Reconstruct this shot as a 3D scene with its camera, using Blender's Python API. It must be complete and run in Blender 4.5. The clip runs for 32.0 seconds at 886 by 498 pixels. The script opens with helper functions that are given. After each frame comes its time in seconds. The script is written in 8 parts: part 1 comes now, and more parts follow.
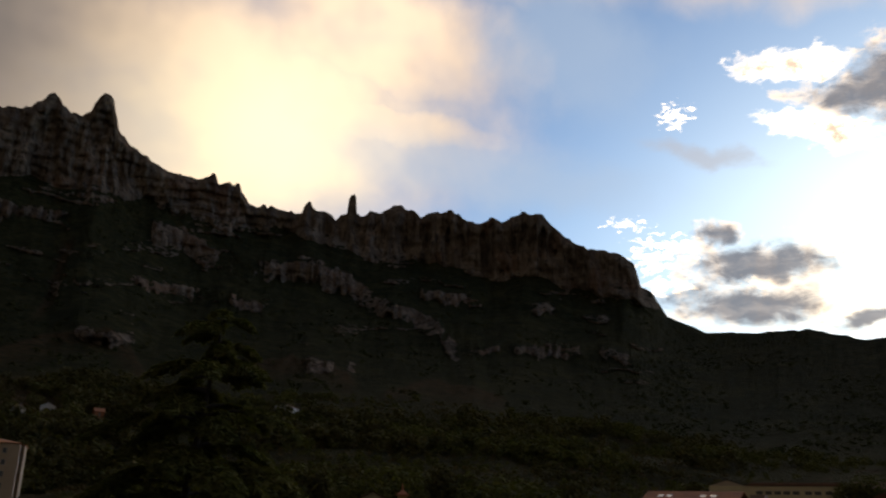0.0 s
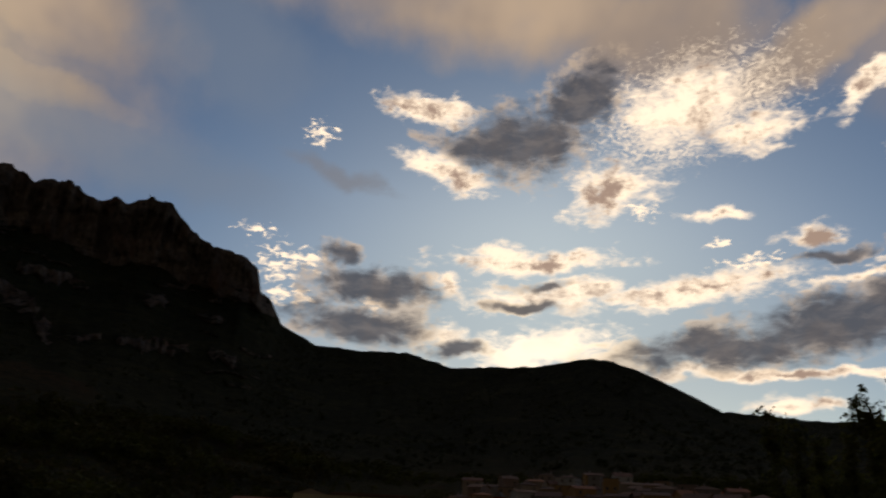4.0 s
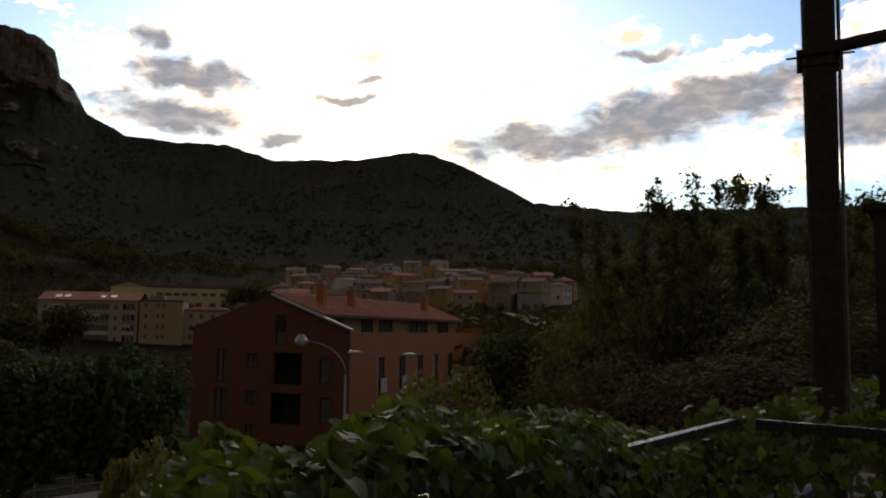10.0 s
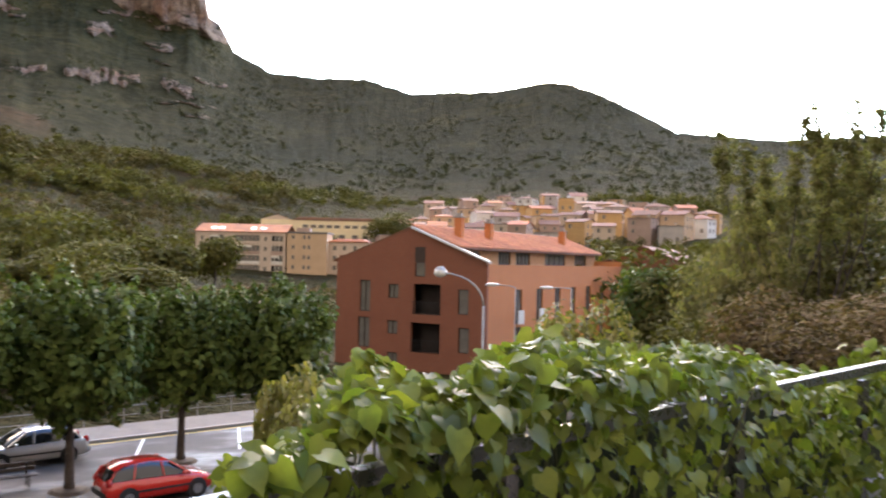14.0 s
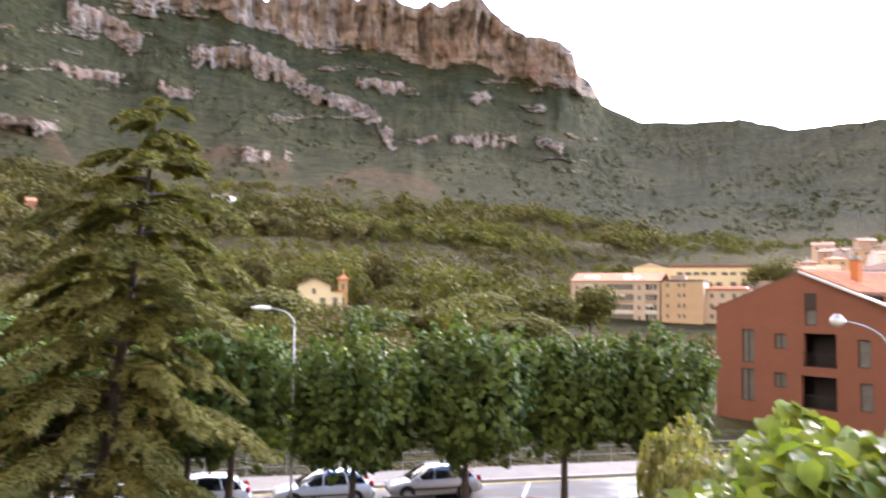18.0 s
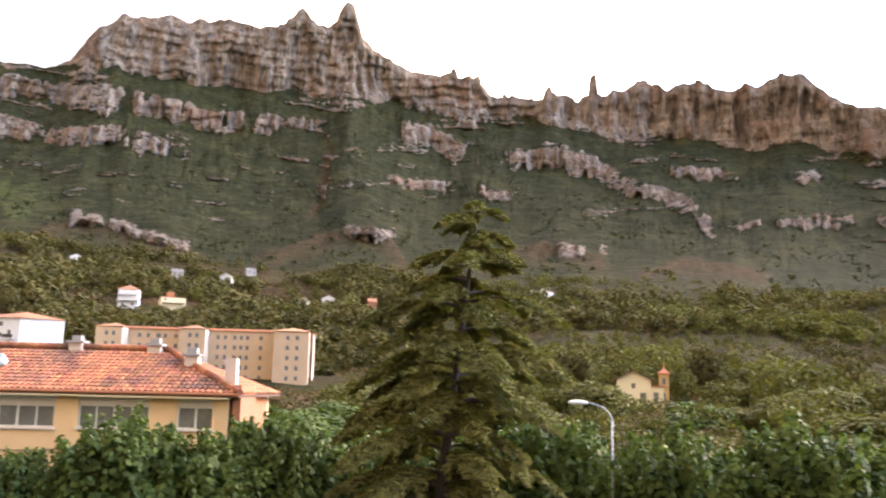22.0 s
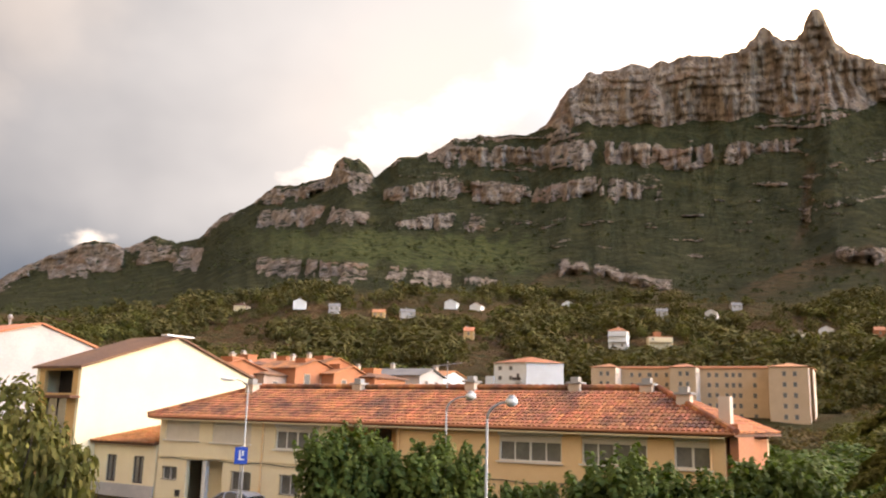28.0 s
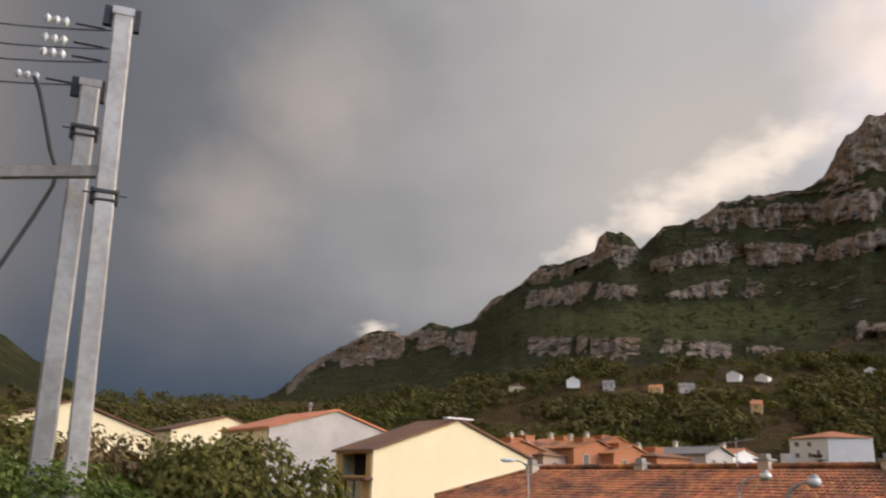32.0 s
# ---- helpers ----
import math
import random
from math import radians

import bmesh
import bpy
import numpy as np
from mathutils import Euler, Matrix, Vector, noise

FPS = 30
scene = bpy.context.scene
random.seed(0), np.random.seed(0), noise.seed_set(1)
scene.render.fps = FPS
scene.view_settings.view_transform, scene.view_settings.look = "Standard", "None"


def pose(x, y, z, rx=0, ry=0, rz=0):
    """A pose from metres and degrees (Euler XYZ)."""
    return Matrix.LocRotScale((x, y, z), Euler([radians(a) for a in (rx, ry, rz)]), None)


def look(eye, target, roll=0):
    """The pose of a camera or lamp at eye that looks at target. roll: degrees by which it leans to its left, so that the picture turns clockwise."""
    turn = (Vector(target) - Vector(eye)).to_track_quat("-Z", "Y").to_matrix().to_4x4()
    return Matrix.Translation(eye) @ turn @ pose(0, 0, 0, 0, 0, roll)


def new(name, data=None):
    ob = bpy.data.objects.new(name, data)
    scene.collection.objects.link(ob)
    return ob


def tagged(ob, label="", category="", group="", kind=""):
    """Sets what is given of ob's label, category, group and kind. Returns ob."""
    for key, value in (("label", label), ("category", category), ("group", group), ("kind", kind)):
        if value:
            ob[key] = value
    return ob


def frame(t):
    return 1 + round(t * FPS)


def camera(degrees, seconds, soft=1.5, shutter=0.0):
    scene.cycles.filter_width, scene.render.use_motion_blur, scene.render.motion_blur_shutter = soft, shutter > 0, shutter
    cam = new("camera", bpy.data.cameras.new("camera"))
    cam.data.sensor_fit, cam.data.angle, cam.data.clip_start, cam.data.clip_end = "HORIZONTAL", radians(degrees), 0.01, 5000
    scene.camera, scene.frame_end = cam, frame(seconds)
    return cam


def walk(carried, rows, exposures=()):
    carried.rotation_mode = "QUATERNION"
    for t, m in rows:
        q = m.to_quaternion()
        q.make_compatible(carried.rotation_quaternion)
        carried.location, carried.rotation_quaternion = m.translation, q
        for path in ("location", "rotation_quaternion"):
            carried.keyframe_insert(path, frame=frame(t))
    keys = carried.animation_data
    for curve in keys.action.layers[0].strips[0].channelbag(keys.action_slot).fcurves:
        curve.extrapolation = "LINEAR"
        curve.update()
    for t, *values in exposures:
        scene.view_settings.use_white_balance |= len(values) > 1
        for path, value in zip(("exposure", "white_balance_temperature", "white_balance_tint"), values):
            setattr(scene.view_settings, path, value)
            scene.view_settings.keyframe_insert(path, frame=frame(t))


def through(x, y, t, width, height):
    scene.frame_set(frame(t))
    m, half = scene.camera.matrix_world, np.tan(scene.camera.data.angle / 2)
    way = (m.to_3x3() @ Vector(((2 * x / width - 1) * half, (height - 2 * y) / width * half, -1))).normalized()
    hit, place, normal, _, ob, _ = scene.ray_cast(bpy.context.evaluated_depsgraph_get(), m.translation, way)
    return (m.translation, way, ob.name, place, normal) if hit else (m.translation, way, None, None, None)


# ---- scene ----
cam = camera(54.99, 32.0, soft=2.0, shutter=0.6)
EYE = (0.0, 0.0, 9.0)
# seconds, yaw, pitch, roll of the turning camera
PATH = [
    (0.0, 1.87, 17.62, -1.42),
    (0.5, -0.86, 16.80, -1.79),
    (1.0, -5.12, 16.53, -2.00),
    (1.5, -9.24, 16.78, -1.99),
    (2.0, -11.83, 19.20, -2.47),
    (2.5, -14.01, 19.55, -2.56),
    (3.0, -17.11, 19.31, -2.23),
    (3.5, -20.31, 18.92, -2.57),
    (4.0, -24.56, 18.91, -2.81),
    (4.5, -27.49, 19.29, -2.61),
    (6.5, -36.26, 16.22, -2.33),
    (7.0, -37.07, 14.61, -1.55),
    (7.5, -37.54, 11.97, -0.85),
    (8.0, -37.49, 9.03, -0.66),
    (8.5, -37.62, 7.00, -0.38),
    (9.0, -36.69, 6.63, -0.92),
    (9.5, -36.59, 6.03, -0.88),
    (10.0, -36.19, 5.41, -0.80),
    (10.5, -35.81, 5.05, -0.63),
    (11.0, -35.44, 4.53, -0.77),
    (11.5, -35.32, 4.17, -0.88),
    (12.0, -35.07, 3.20, -0.76),
    (12.5, -34.45, 2.42, -0.80),
    (13.0, -32.49, 1.47, -1.01),
    (13.5, -30.41, 0.78, -1.24),
    (14.0, -27.00, 0.72, -1.33),
    (14.5, -23.93, 0.53, -1.44),
    (16.5, -15.27, 0.32, -1.48),
    (17.0, -9.75, 0.60, -0.54),
    (17.5, -6.27, 1.50, -0.79),
    (18.0, -2.27, 3.56, -0.72),
    (18.5, 2.05, 5.44, -0.76),
    (19.0, 6.60, 6.31, -0.76),
    (19.5, 9.42, 6.84, -0.07),
    (20.0, 11.04, 7.39, -0.36),
    (20.5, 13.06, 7.68, -0.63),
    (21.0, 14.39, 8.36, -0.86),
    (21.5, 16.75, 8.92, -1.18),
    (22.0, 18.86, 9.47, -1.32),
    (22.5, 22.36, 9.70, -0.86),
    (23.0, 26.61, 9.50, -0.42),
    (23.5, 31.59, 9.95, -0.37),
    (24.0, 34.66, 9.79, -1.07),
    (24.5, 38.61, 9.32, -0.66),
    (25.0, 41.49, 9.11, -0.84),
    (25.5, 43.83, 8.64, -1.25),
    (26.0, 45.51, 8.88, -1.36),
    (26.5, 47.04, 9.30, -1.16),
    (28.5, 52.12, 11.91, -1.66),
    (29.0, 53.37, 12.53, -1.81),
    (29.5, 54.31, 13.01, -1.90),
    (30.0, 56.99, 13.65, -1.58),
    (30.5, 60.32, 13.86, -1.37),
    (31.0, 63.14, 13.96, -1.51),
    (31.5, 66.50, 14.48, -1.40),
    (32.0, 69.09, 15.93, -1.49),
]
# seconds and stops: the camera opens up as it sinks from the sky to the village
EXPOSURES = [(0, -3.3, 6600, 11), (1, -3.35, 6600, 11), (2, -3.75, 6600, 11), (3, -4.35, 6550, 13), (4, -4.7, 6550, 14), (7, -5.1, 6500, 12), (8, -4.65, 6500, 12), (9, -3.75, 6550, 12), (10, -3.0, 6750, 13),
             (11, -1.75, 6800, 14), (12, -0.8, 6800, 14), (13, 0.15, 6500, 17), (14.5, 0.75, 6450, 19), (17, 1.25, 6350, 21), (18, 1.45, 6350, 21), (19, 1.2, 6500, 20), (21, 1.1, 6700, 20),
             (23, 1.0, 7000, 20), (26, 0.7, 7800, 20), (28.5, 0.1, 7800, 17), (30, -0.45, 7450, 15), (32, -0.7, 7350, 15)]
# the held-out camera sways along the rail while it swings round: seconds, metres to the left
SWAY = [(0, 0), (13, 0), (14.5, 0.05), (16.5, 0.12), (17, 0.15), (18, 0.2), (19, 0.23), (20, 0.19), (21.5, 0.09), (23, 0), (32, 0)]


def sway(t):
    (a, u), (b, v) = next((p, q) for p, q in zip(SWAY, SWAY[1:]) if p[0] <= t <= q[0])
    return u + (v - u) * (t - a) / (b - a)


walk(cam, [(t, pose(EYE[0] - 0.95 * sway(t), EYE[1] - 0.31 * sway(t), EYE[2], 90 + p, r, y)) for t, y, p, r in PATH], EXPOSURES)

# ---- light and sky ----
SUN_AZ, SUN_EL = -31.0, 11.5       # degrees; the sun stands just behind the low ridge
world = bpy.data.worlds.new("evening_sky")
scene.world = world
world.use_nodes = True
WT = world.node_tree
WT.nodes.clear()


class N:
    """Small helper that writes node graphs as expressions."""

    def __init__(self, tree):
        self.t = tree

    def node(self, kind, **set_):
        n = self.t.nodes.new(kind)
        for k, v in set_.items():
            setattr(n, k, v)
        return n

    def put(self, sock, v):
        if isinstance(v, bpy.types.NodeSocket):
            self.t.links.new(v, sock)
        elif isinstance(v, (tuple, list)) and len(v) == 3 and sock.type == "RGBA":
            sock.default_value = (*v, 1)
        else:
            sock.default_value = v

    def m(self, op, a, b=0.0, c=0.0, clamp=False):
        n = self.node("ShaderNodeMath", operation=op, use_clamp=clamp)
        for i, v in enumerate((a, b, c)):
            self.put(n.inputs[i], v)
        return n.outputs[0]

    def ramp(self, x, lo, hi, a=0.0, b=1.0, smooth=True):
        n = self.node("ShaderNodeMapRange", interpolation_type="SMOOTHSTEP" if smooth else "LINEAR")
        for i, v in enumerate((x, lo, hi, a, b)):
            self.put(n.inputs[i], v)
        return n.outputs[0]

    def mix(self, f, a, b, kind="MIX"):
        n = self.node("ShaderNodeMix", data_type="RGBA", blend_type=kind)
        self.put(n.inputs[0], f), self.put(n.inputs[6], a), self.put(n.inputs[7], b)
        return n.outputs[2]

    def noise(self, vec, scale, detail=4.0, rough=0.55, warp=0.0):
        n = self.node("ShaderNodeTexNoise")
        self.put(n.inputs["Vector"], vec)
        self.put(n.inputs["Scale"], scale), self.put(n.inputs["Detail"], detail)
        self.put(n.inputs["Roughness"], rough), self.put(n.inputs["Distortion"], warp)
        return n.outputs[0]

    def xyz(self, x, y, z):
        n = self.node("ShaderNodeCombineXYZ")
        self.put(n.inputs[0], x), self.put(n.inputs[1], y), self.put(n.inputs[2], z)
        return n.outputs[0]

    def split(self, v):
        n = self.node("ShaderNodeSeparateXYZ")
        self.put(n.inputs[0], v)
        return n.outputs

    def scale(self, v, s):
        n = self.node("ShaderNodeMapping")
        self.put(n.inputs["Vector"], v)
        n.inputs["Scale"].default_value = s
        return n.outputs[0]


w = N(WT)
toward = w.node("ShaderNodeTexCoord").outputs["Generated"]
dx, dy, dz = w.split(toward)
AZ = w.m("MULTIPLY", w.m("ARCTAN2", w.m("MULTIPLY", dx, -1.0), dy), 57.2958)
EL = w.m("MULTIPLY", w.m("ARCSINE", dz), 57.2958)
sky = w.node("ShaderNodeTexSky", sky_type="NISHITA", sun_disc=False)
sky.sun_elevation, sky.sun_rotation = radians(SUN_EL), radians(-SUN_AZ)
sky.altitude, sky.dust_density, sky.air_density = 200, 1.2, 1.0
plane = w.xyz(AZ, EL, 0.0)
n_big = w.noise(plane, 0.06, 4, 0.55)
n_mid = w.noise(plane, 0.30, 6, 0.62)
n_fine = w.noise(w.scale(plane, (0.75, 1.7, 1.0)), 0.7, 5, 0.58, 0.5)
soft = w.noise(w.scale(plane, (1.0, 1.5, 1.0)), 0.10, 3, 0.5)
bend = w.node("ShaderNodeTexNoise")
w.put(bend.inputs["Vector"], plane)
bend.inputs["Scale"].default_value, bend.inputs["Detail"].default_value = 0.28, 5.0
warped = w.node("ShaderNodeVectorMath", operation="MULTIPLY_ADD")
w.put(warped.inputs[0], bend.outputs["Color"])
warped.inputs[1].default_value = (5.0, 2.8, 0.0)
sh = w.node("ShaderNodeVectorMath", operation="ADD")
w.put(sh.inputs[0], plane)
sh.inputs[1].default_value = (-2.5, -1.4, 0.0)
w.put(warped.inputs[2], sh.outputs[0])
WARP = warped.outputs[0]


def blob(where, az, el, wide, high, tilt):
    """Distance from the heart of a cloud, 1 at its rim. tilt: degrees by which it rises to the right."""
    n = w.node("ShaderNodeMapping", vector_type="TEXTURE")
    w.put(n.inputs["Vector"], where)
    n.inputs["Location"].default_value = (az, el, 0)
    n.inputs["Rotation"].default_value = (0, 0, radians(-tilt))
    n.inputs["Scale"].default_value = (wide, high, 1)
    d = w.node("ShaderNodeVectorMath", operation="LENGTH")
    w.put(d.inputs[0], n.outputs[0])
    return d.outputs["Value"]


def nearest(where, rows):
    out = None
    for row in rows:
        d = blob(where, *row)
        out = d if out is None else w.m("MINIMUM", out, d)
    return out


# the sky's own blue, hazier towards the sun
tint = w.mix(1.0, w.mix(1.0, sky.outputs[0], (0.1, 0.1, 0.1), "MULTIPLY"), (5.0, 6.9, 9.4), "MULTIPLY")
SKY_COL = tint
# the glow round the hidden sun is thin air, less bright than the clouds
SKY_COL = w.mix(w.ramp(blob(plane, SUN_AZ, SUN_EL, 26, 13, 0), 1.0, 0.1), SKY_COL, w.mix(1.0, SKY_COL, (0.5, 0.54, 0.6), "MULTIPLY"))
# broad light behind the ridge
halo = w.ramp(blob(plane, SUN_AZ, SUN_EL - 3, 26, 11, 0), 1.0, 0.0)
SKY_COL = w.mix(w.m("MULTIPLY", halo, 0.5), SKY_COL, (5.6, 6.2, 6.8))
# high veil of warm cloud over the peaks and along the top
VEIL = [(22, 26, 24, 10, 0), (8, 31.5, 12, 5, -10), (9, 26, 11, 2.0, -6), (-27.5, 35.2, 16, 4.2, -3), (-39.5, 33, 9, 4.0, 5), (-51, 31.5, 9, 2.4, 20), (-8, 40, 30, 6.0, 0), (-66, 32, 16, 8, 0)]
veil = w.ramp(w.m("ADD", nearest(WARP, VEIL), w.m("MULTIPLY", w.m("SUBTRACT", n_mid, 0.5), 0.25)), 1.25, 0.45)
veil = w.m("MULTIPLY", veil, w.ramp(soft, 0.25, 0.55, 0.7, 1.0))
veil_col = w.mix(w.ramp(n_big, 0.35, 0.65), (7.9, 6.0, 4.2), (5.0, 4.0, 3.25))
core = w.ramp(blob(WARP, 17, 24, 19, 9, 0), 1.0, 0.0)
veil_col = w.mix(core, veil_col, (9.0, 7.4, 4.9))
SKY_COL = w.mix(veil, SKY_COL, veil_col)
# blue-grey shadow that hangs in the veil
hollow = w.ramp(w.m("ADD", nearest(WARP, [(-6.5, 31, 7.5, 4.6, -20), (-1, 22.5, 13, 2.2, -8)]), w.m("MULTIPLY", w.m("SUBTRACT", n_mid, 0.5), 0.3)), 1.3, 0.3)
SKY_COL = w.mix(w.m("MULTIPLY", hollow, 0.5), SKY_COL, (3.0, 3.6, 4.4))
# heavy rain cloud over the far end of the range
rain = w.m("ADD", AZ, w.m("MULTIPLY", w.m("SUBTRACT", soft, 0.5), 14.0))
away = w.ramp(rain, 16.0, 50.0)
pale = w.mix(w.ramp(rain, 50.0, 96.0), (0.74, 0.785, 0.84), (0.22, 0.255, 0.315))
pale = w.mix(w.ramp(w.m("ADD", EL, w.m("MULTIPLY", w.m("SUBTRACT", n_big, 0.5), 8.0)), 15.0, 4.0), pale, (0.085, 0.135, 0.215))
patch = nearest(WARP, [(79, 25, 7, 6, 30), (84, 18, 6, 5, 40), (52, 22, 13, 6, 15)])
pale = w.mix(w.m("MULTIPLY", w.ramp(patch, 1.3, 0.0), 0.4), pale, (0.95, 0.89, 0.84))
SKY_COL = w.mix(away, SKY_COL, pale)
# bright mist that spills over the crest
MIST = [(50, 20.2, 5.5, 1.5, 14), (46, 21.5, 3.4, 1.6, 20), (59.5, 16.0, 2.2, 1.0, 12), (73.8, 10.5, 1.1, 0.6, 0), (55, 18.0, 2.6, 1.2, 15)]
mist = w.ramp(w.m("ADD", nearest(WARP, MIST), w.m("MULTIPLY", w.m("SUBTRACT", n_fine, 0.5), 1.1)), 1.5, 0.0)
SKY_COL = w.mix(w.m("MULTIPLY", mist, 0.72), SKY_COL, (1.75, 1.62, 1.5))
# broken evening clouds: lit ones, then grey bodies with burning rims
LIT_HIGH = [(-22.1, 28.1, 3.9, 0.9, -6), (-23.6, 23.9, 3.9, 0.95, -14), (-35.8, 22.9, 3.7, 1.8, 10), (-41.0, 28.2, 4.8, 2.1, 12), (-45.4, 26.2, 3.4, 1.2, 8),
            (-42.8, 21.0, 2.7, 0.45, -4), (-48.9, 19.2, 2.2, 0.65, 8), (-52.6, 27.8, 3.0, 0.8, 30), (-53.5, 23.9, 0.9, 0.6, 50), (-64.0, 18.6, 2.4, 1.5, 10), (-62.9, 24.8, 3.8, 1.6, 10)]
LIT_LOW = [(-29.9, 18.4, 6.3, 0.85, 3), (-32.2, 16.0, 6.6, 1.2, 2), (-40.3, 16.3, 7.4, 1.1, 5), (-30.6, 12.4, 5.6, 1.5, 5), (-45.7, 10.9, 10.8, 0.40, -1), (-46.0, 9.1, 2.6, 0.6, 0),
           (-57.0, 11.6, 3.4, 0.9, 0), (-54.8, 18.0, 3.0, 0.35, 12), (-52.9, 16.8, 5.6, 0.40, 8), (-23.8, 16.3, 1.2, 0.8, 0), (-24.0, 13.2, 1.9, 0.9, 0), (-62, 10.5, 8.0, 1.0, 0)]
SPECKS = [(-14.2, 25.9, 0.9, 0.7, 0), (-10.6, 19.1, 1.2, 0.35, 0), (-12.2, 16.9, 1.2, 1.2, 0), (-14.0, 17.5, 1.2, 0.6, 0), (-19.0, 14.9, 0.9, 0.5, 0), (-42.8, 19.2, 0.9, 0.35, 0), (-37.6, 21.6, 1.1, 0.5, 0), (-44.8, 17.9, 2.0, 0.5, 5), (-13.0, 15.0, 1.6, 0.5, 0)]
n_wisp = w.noise(w.scale(plane, (0.6, 1.3, 1.0)), 2.2, 3, 0.55, 0.6)
n_ripple = w.noise(w.scale(plane, (1.0, 1.7, 1.0)), 1.7, 3, 0.5, 1.2)
shred = w.m("ADD", w.m("MULTIPLY", w.m("SUBTRACT", n_fine, 0.5), 2.0), w.m("MULTIPLY", w.m("SUBTRACT", n_wisp, 0.5), 0.55))
lit_d = w.m("MINIMUM", nearest(WARP, LIT_HIGH), nearest(WARP, LIT_LOW))
lit_x = w.m("ADD", lit_d, shred)
dots = w.m("ADD", nearest(plane, SPECKS), w.m("MULTIPLY", w.m("SUBTRACT", n_wisp, 0.44), 6.0))
ribs = w.m("ADD", blob(WARP, -41.5, 28.0, 6.0, 2.6, 12), w.m("MULTIPLY", w.m("SUBTRACT", n_ripple, 0.46), 2.6))
lit = w.m("MAXIMUM", w.ramp(lit_x, 1.25, 0.4), w.m("MAXIMUM", w.ramp(dots, 1.5, 0.2), w.m("MULTIPLY", w.ramp(ribs, 1.6, 0.1), 0.8)))
glare = w.ramp(blob(plane, SUN_AZ, SUN_EL, 15, 7, 0), 1.0, 0.0)
lit_col = w.mix(w.ramp(w.m("ADD", w.m("MULTIPLY", lit_x, 0.5), w.m("ADD", w.m("MULTIPLY", n_ripple, 0.4), w.m("MULTIPLY", n_mid, 2.2))), 1.15, 1.7), (6.4, 4.6, 3.5), (20.0, 16.4, 12.0))
lit_col = w.mix(glare, lit_col, (20.0, 17.5, 13.5))
SKY_COL = w.mix(lit, SKY_COL, lit_col)
GREY_HIGH = [(-29.2, 26.2, 5.0, 2.3, 8), (-33.6, 28.9, 3.3, 2.1, 40), (-25.9, 25.5, 3.6, 1.3, -10)]
GREY_LOW = [(-16.4, 18.1, 1.4, 0.95, 10), (-19.0, 16.0, 4.4, 1.15, -3), (-18.1, 13.7, 5.3, 1.2, -6), (-25.2, 12.3, 2.2, 0.65, 8), (-29.3, 15.3, 2.3, 0.42, 0), (-30.6, 16.6, 2.3, 0.42, 3),
            (-42.4, 12.5, 8.0, 1.35, 4), (-51.4, 14.1, 10.5, 1.9, 9), (-55.4, 15.8, 5.5, 0.9, 11), (-63.8, 13.5, 5.5, 2.3, 4), (-50.0, 18.0, 2.8, 0.38, 8)]
grey_d = w.m("ADD", w.m("MINIMUM", nearest(WARP, GREY_HIGH), nearest(WARP, GREY_LOW)), w.m("MULTIPLY", shred, 0.55))
rim = w.m("MULTIPLY", w.ramp(grey_d, 1.45, 1.1), w.ramp(n_mid, 0.44, 0.60))
SKY_COL = w.mix(w.m("MULTIPLY", rim, 0.65), SKY_COL, w.mix(glare, (11.0, 8.4, 5.8), (20.0, 16.0, 10.5)))
grey_col = w.mix(w.ramp(n_fine, 0.36, 0.68), (1.25, 1.3, 1.5), (2.3, 2.15, 2.15))
SKY_COL = w.mix(w.m("MULTIPLY", w.ramp(grey_d, 1.3, 0.45), 0.93), SKY_COL, grey_col)
faint = w.ramp(w.m("ADD", blob(WARP, -15.6, 23.3, 3.8, 0.8, -14), w.m("MULTIPLY", shred, 0.4)), 1.3, 0.3)
SKY_COL = w.mix(w.m("MULTIPLY", faint, 0.6), SKY_COL, (3.3, 3.2, 3.3))
# the western sky is far brighter than the rest
SKY_COL = w.mix(1.0, SKY_COL, w.mix(w.ramp(AZ, 34.0, 12.0), (1, 1, 1), (1.6, 1.6, 1.6)), "MULTIPLY")
# the rest of the sky, behind the terrace: even pale overcast
behind = w.ramp(w.m("MULTIPLY", dy, -1.0), 0.05, 0.5)
SKY_COL = w.mix(behind, SKY_COL, (1.02, 0.90, 0.76))
bg = w.node("ShaderNodeBackground")
w.put(bg.inputs[0], SKY_COL)
bg.inputs[1].default_value = 1.0
WT.links.new(bg.outputs[0], w.node("ShaderNodeOutputWorld").inputs[0])

lamp = bpy.data.lights.new("low_sun", "SUN")
lamp.energy, lamp.angle, lamp.color = 2.0, radians(12), (1.0, 0.79, 0.55)
sun = new("low_sun", lamp)
_sd = Vector((-math.sin(radians(SUN_AZ)) * math.cos(radians(SUN_EL)), math.cos(radians(SUN_AZ)) * math.cos(radians(SUN_EL)), math.sin(radians(SUN_EL))))
sun.matrix_world = look((0, 0, 300), Vector((0, 0, 300)) - _sd)

# ---- materials ----


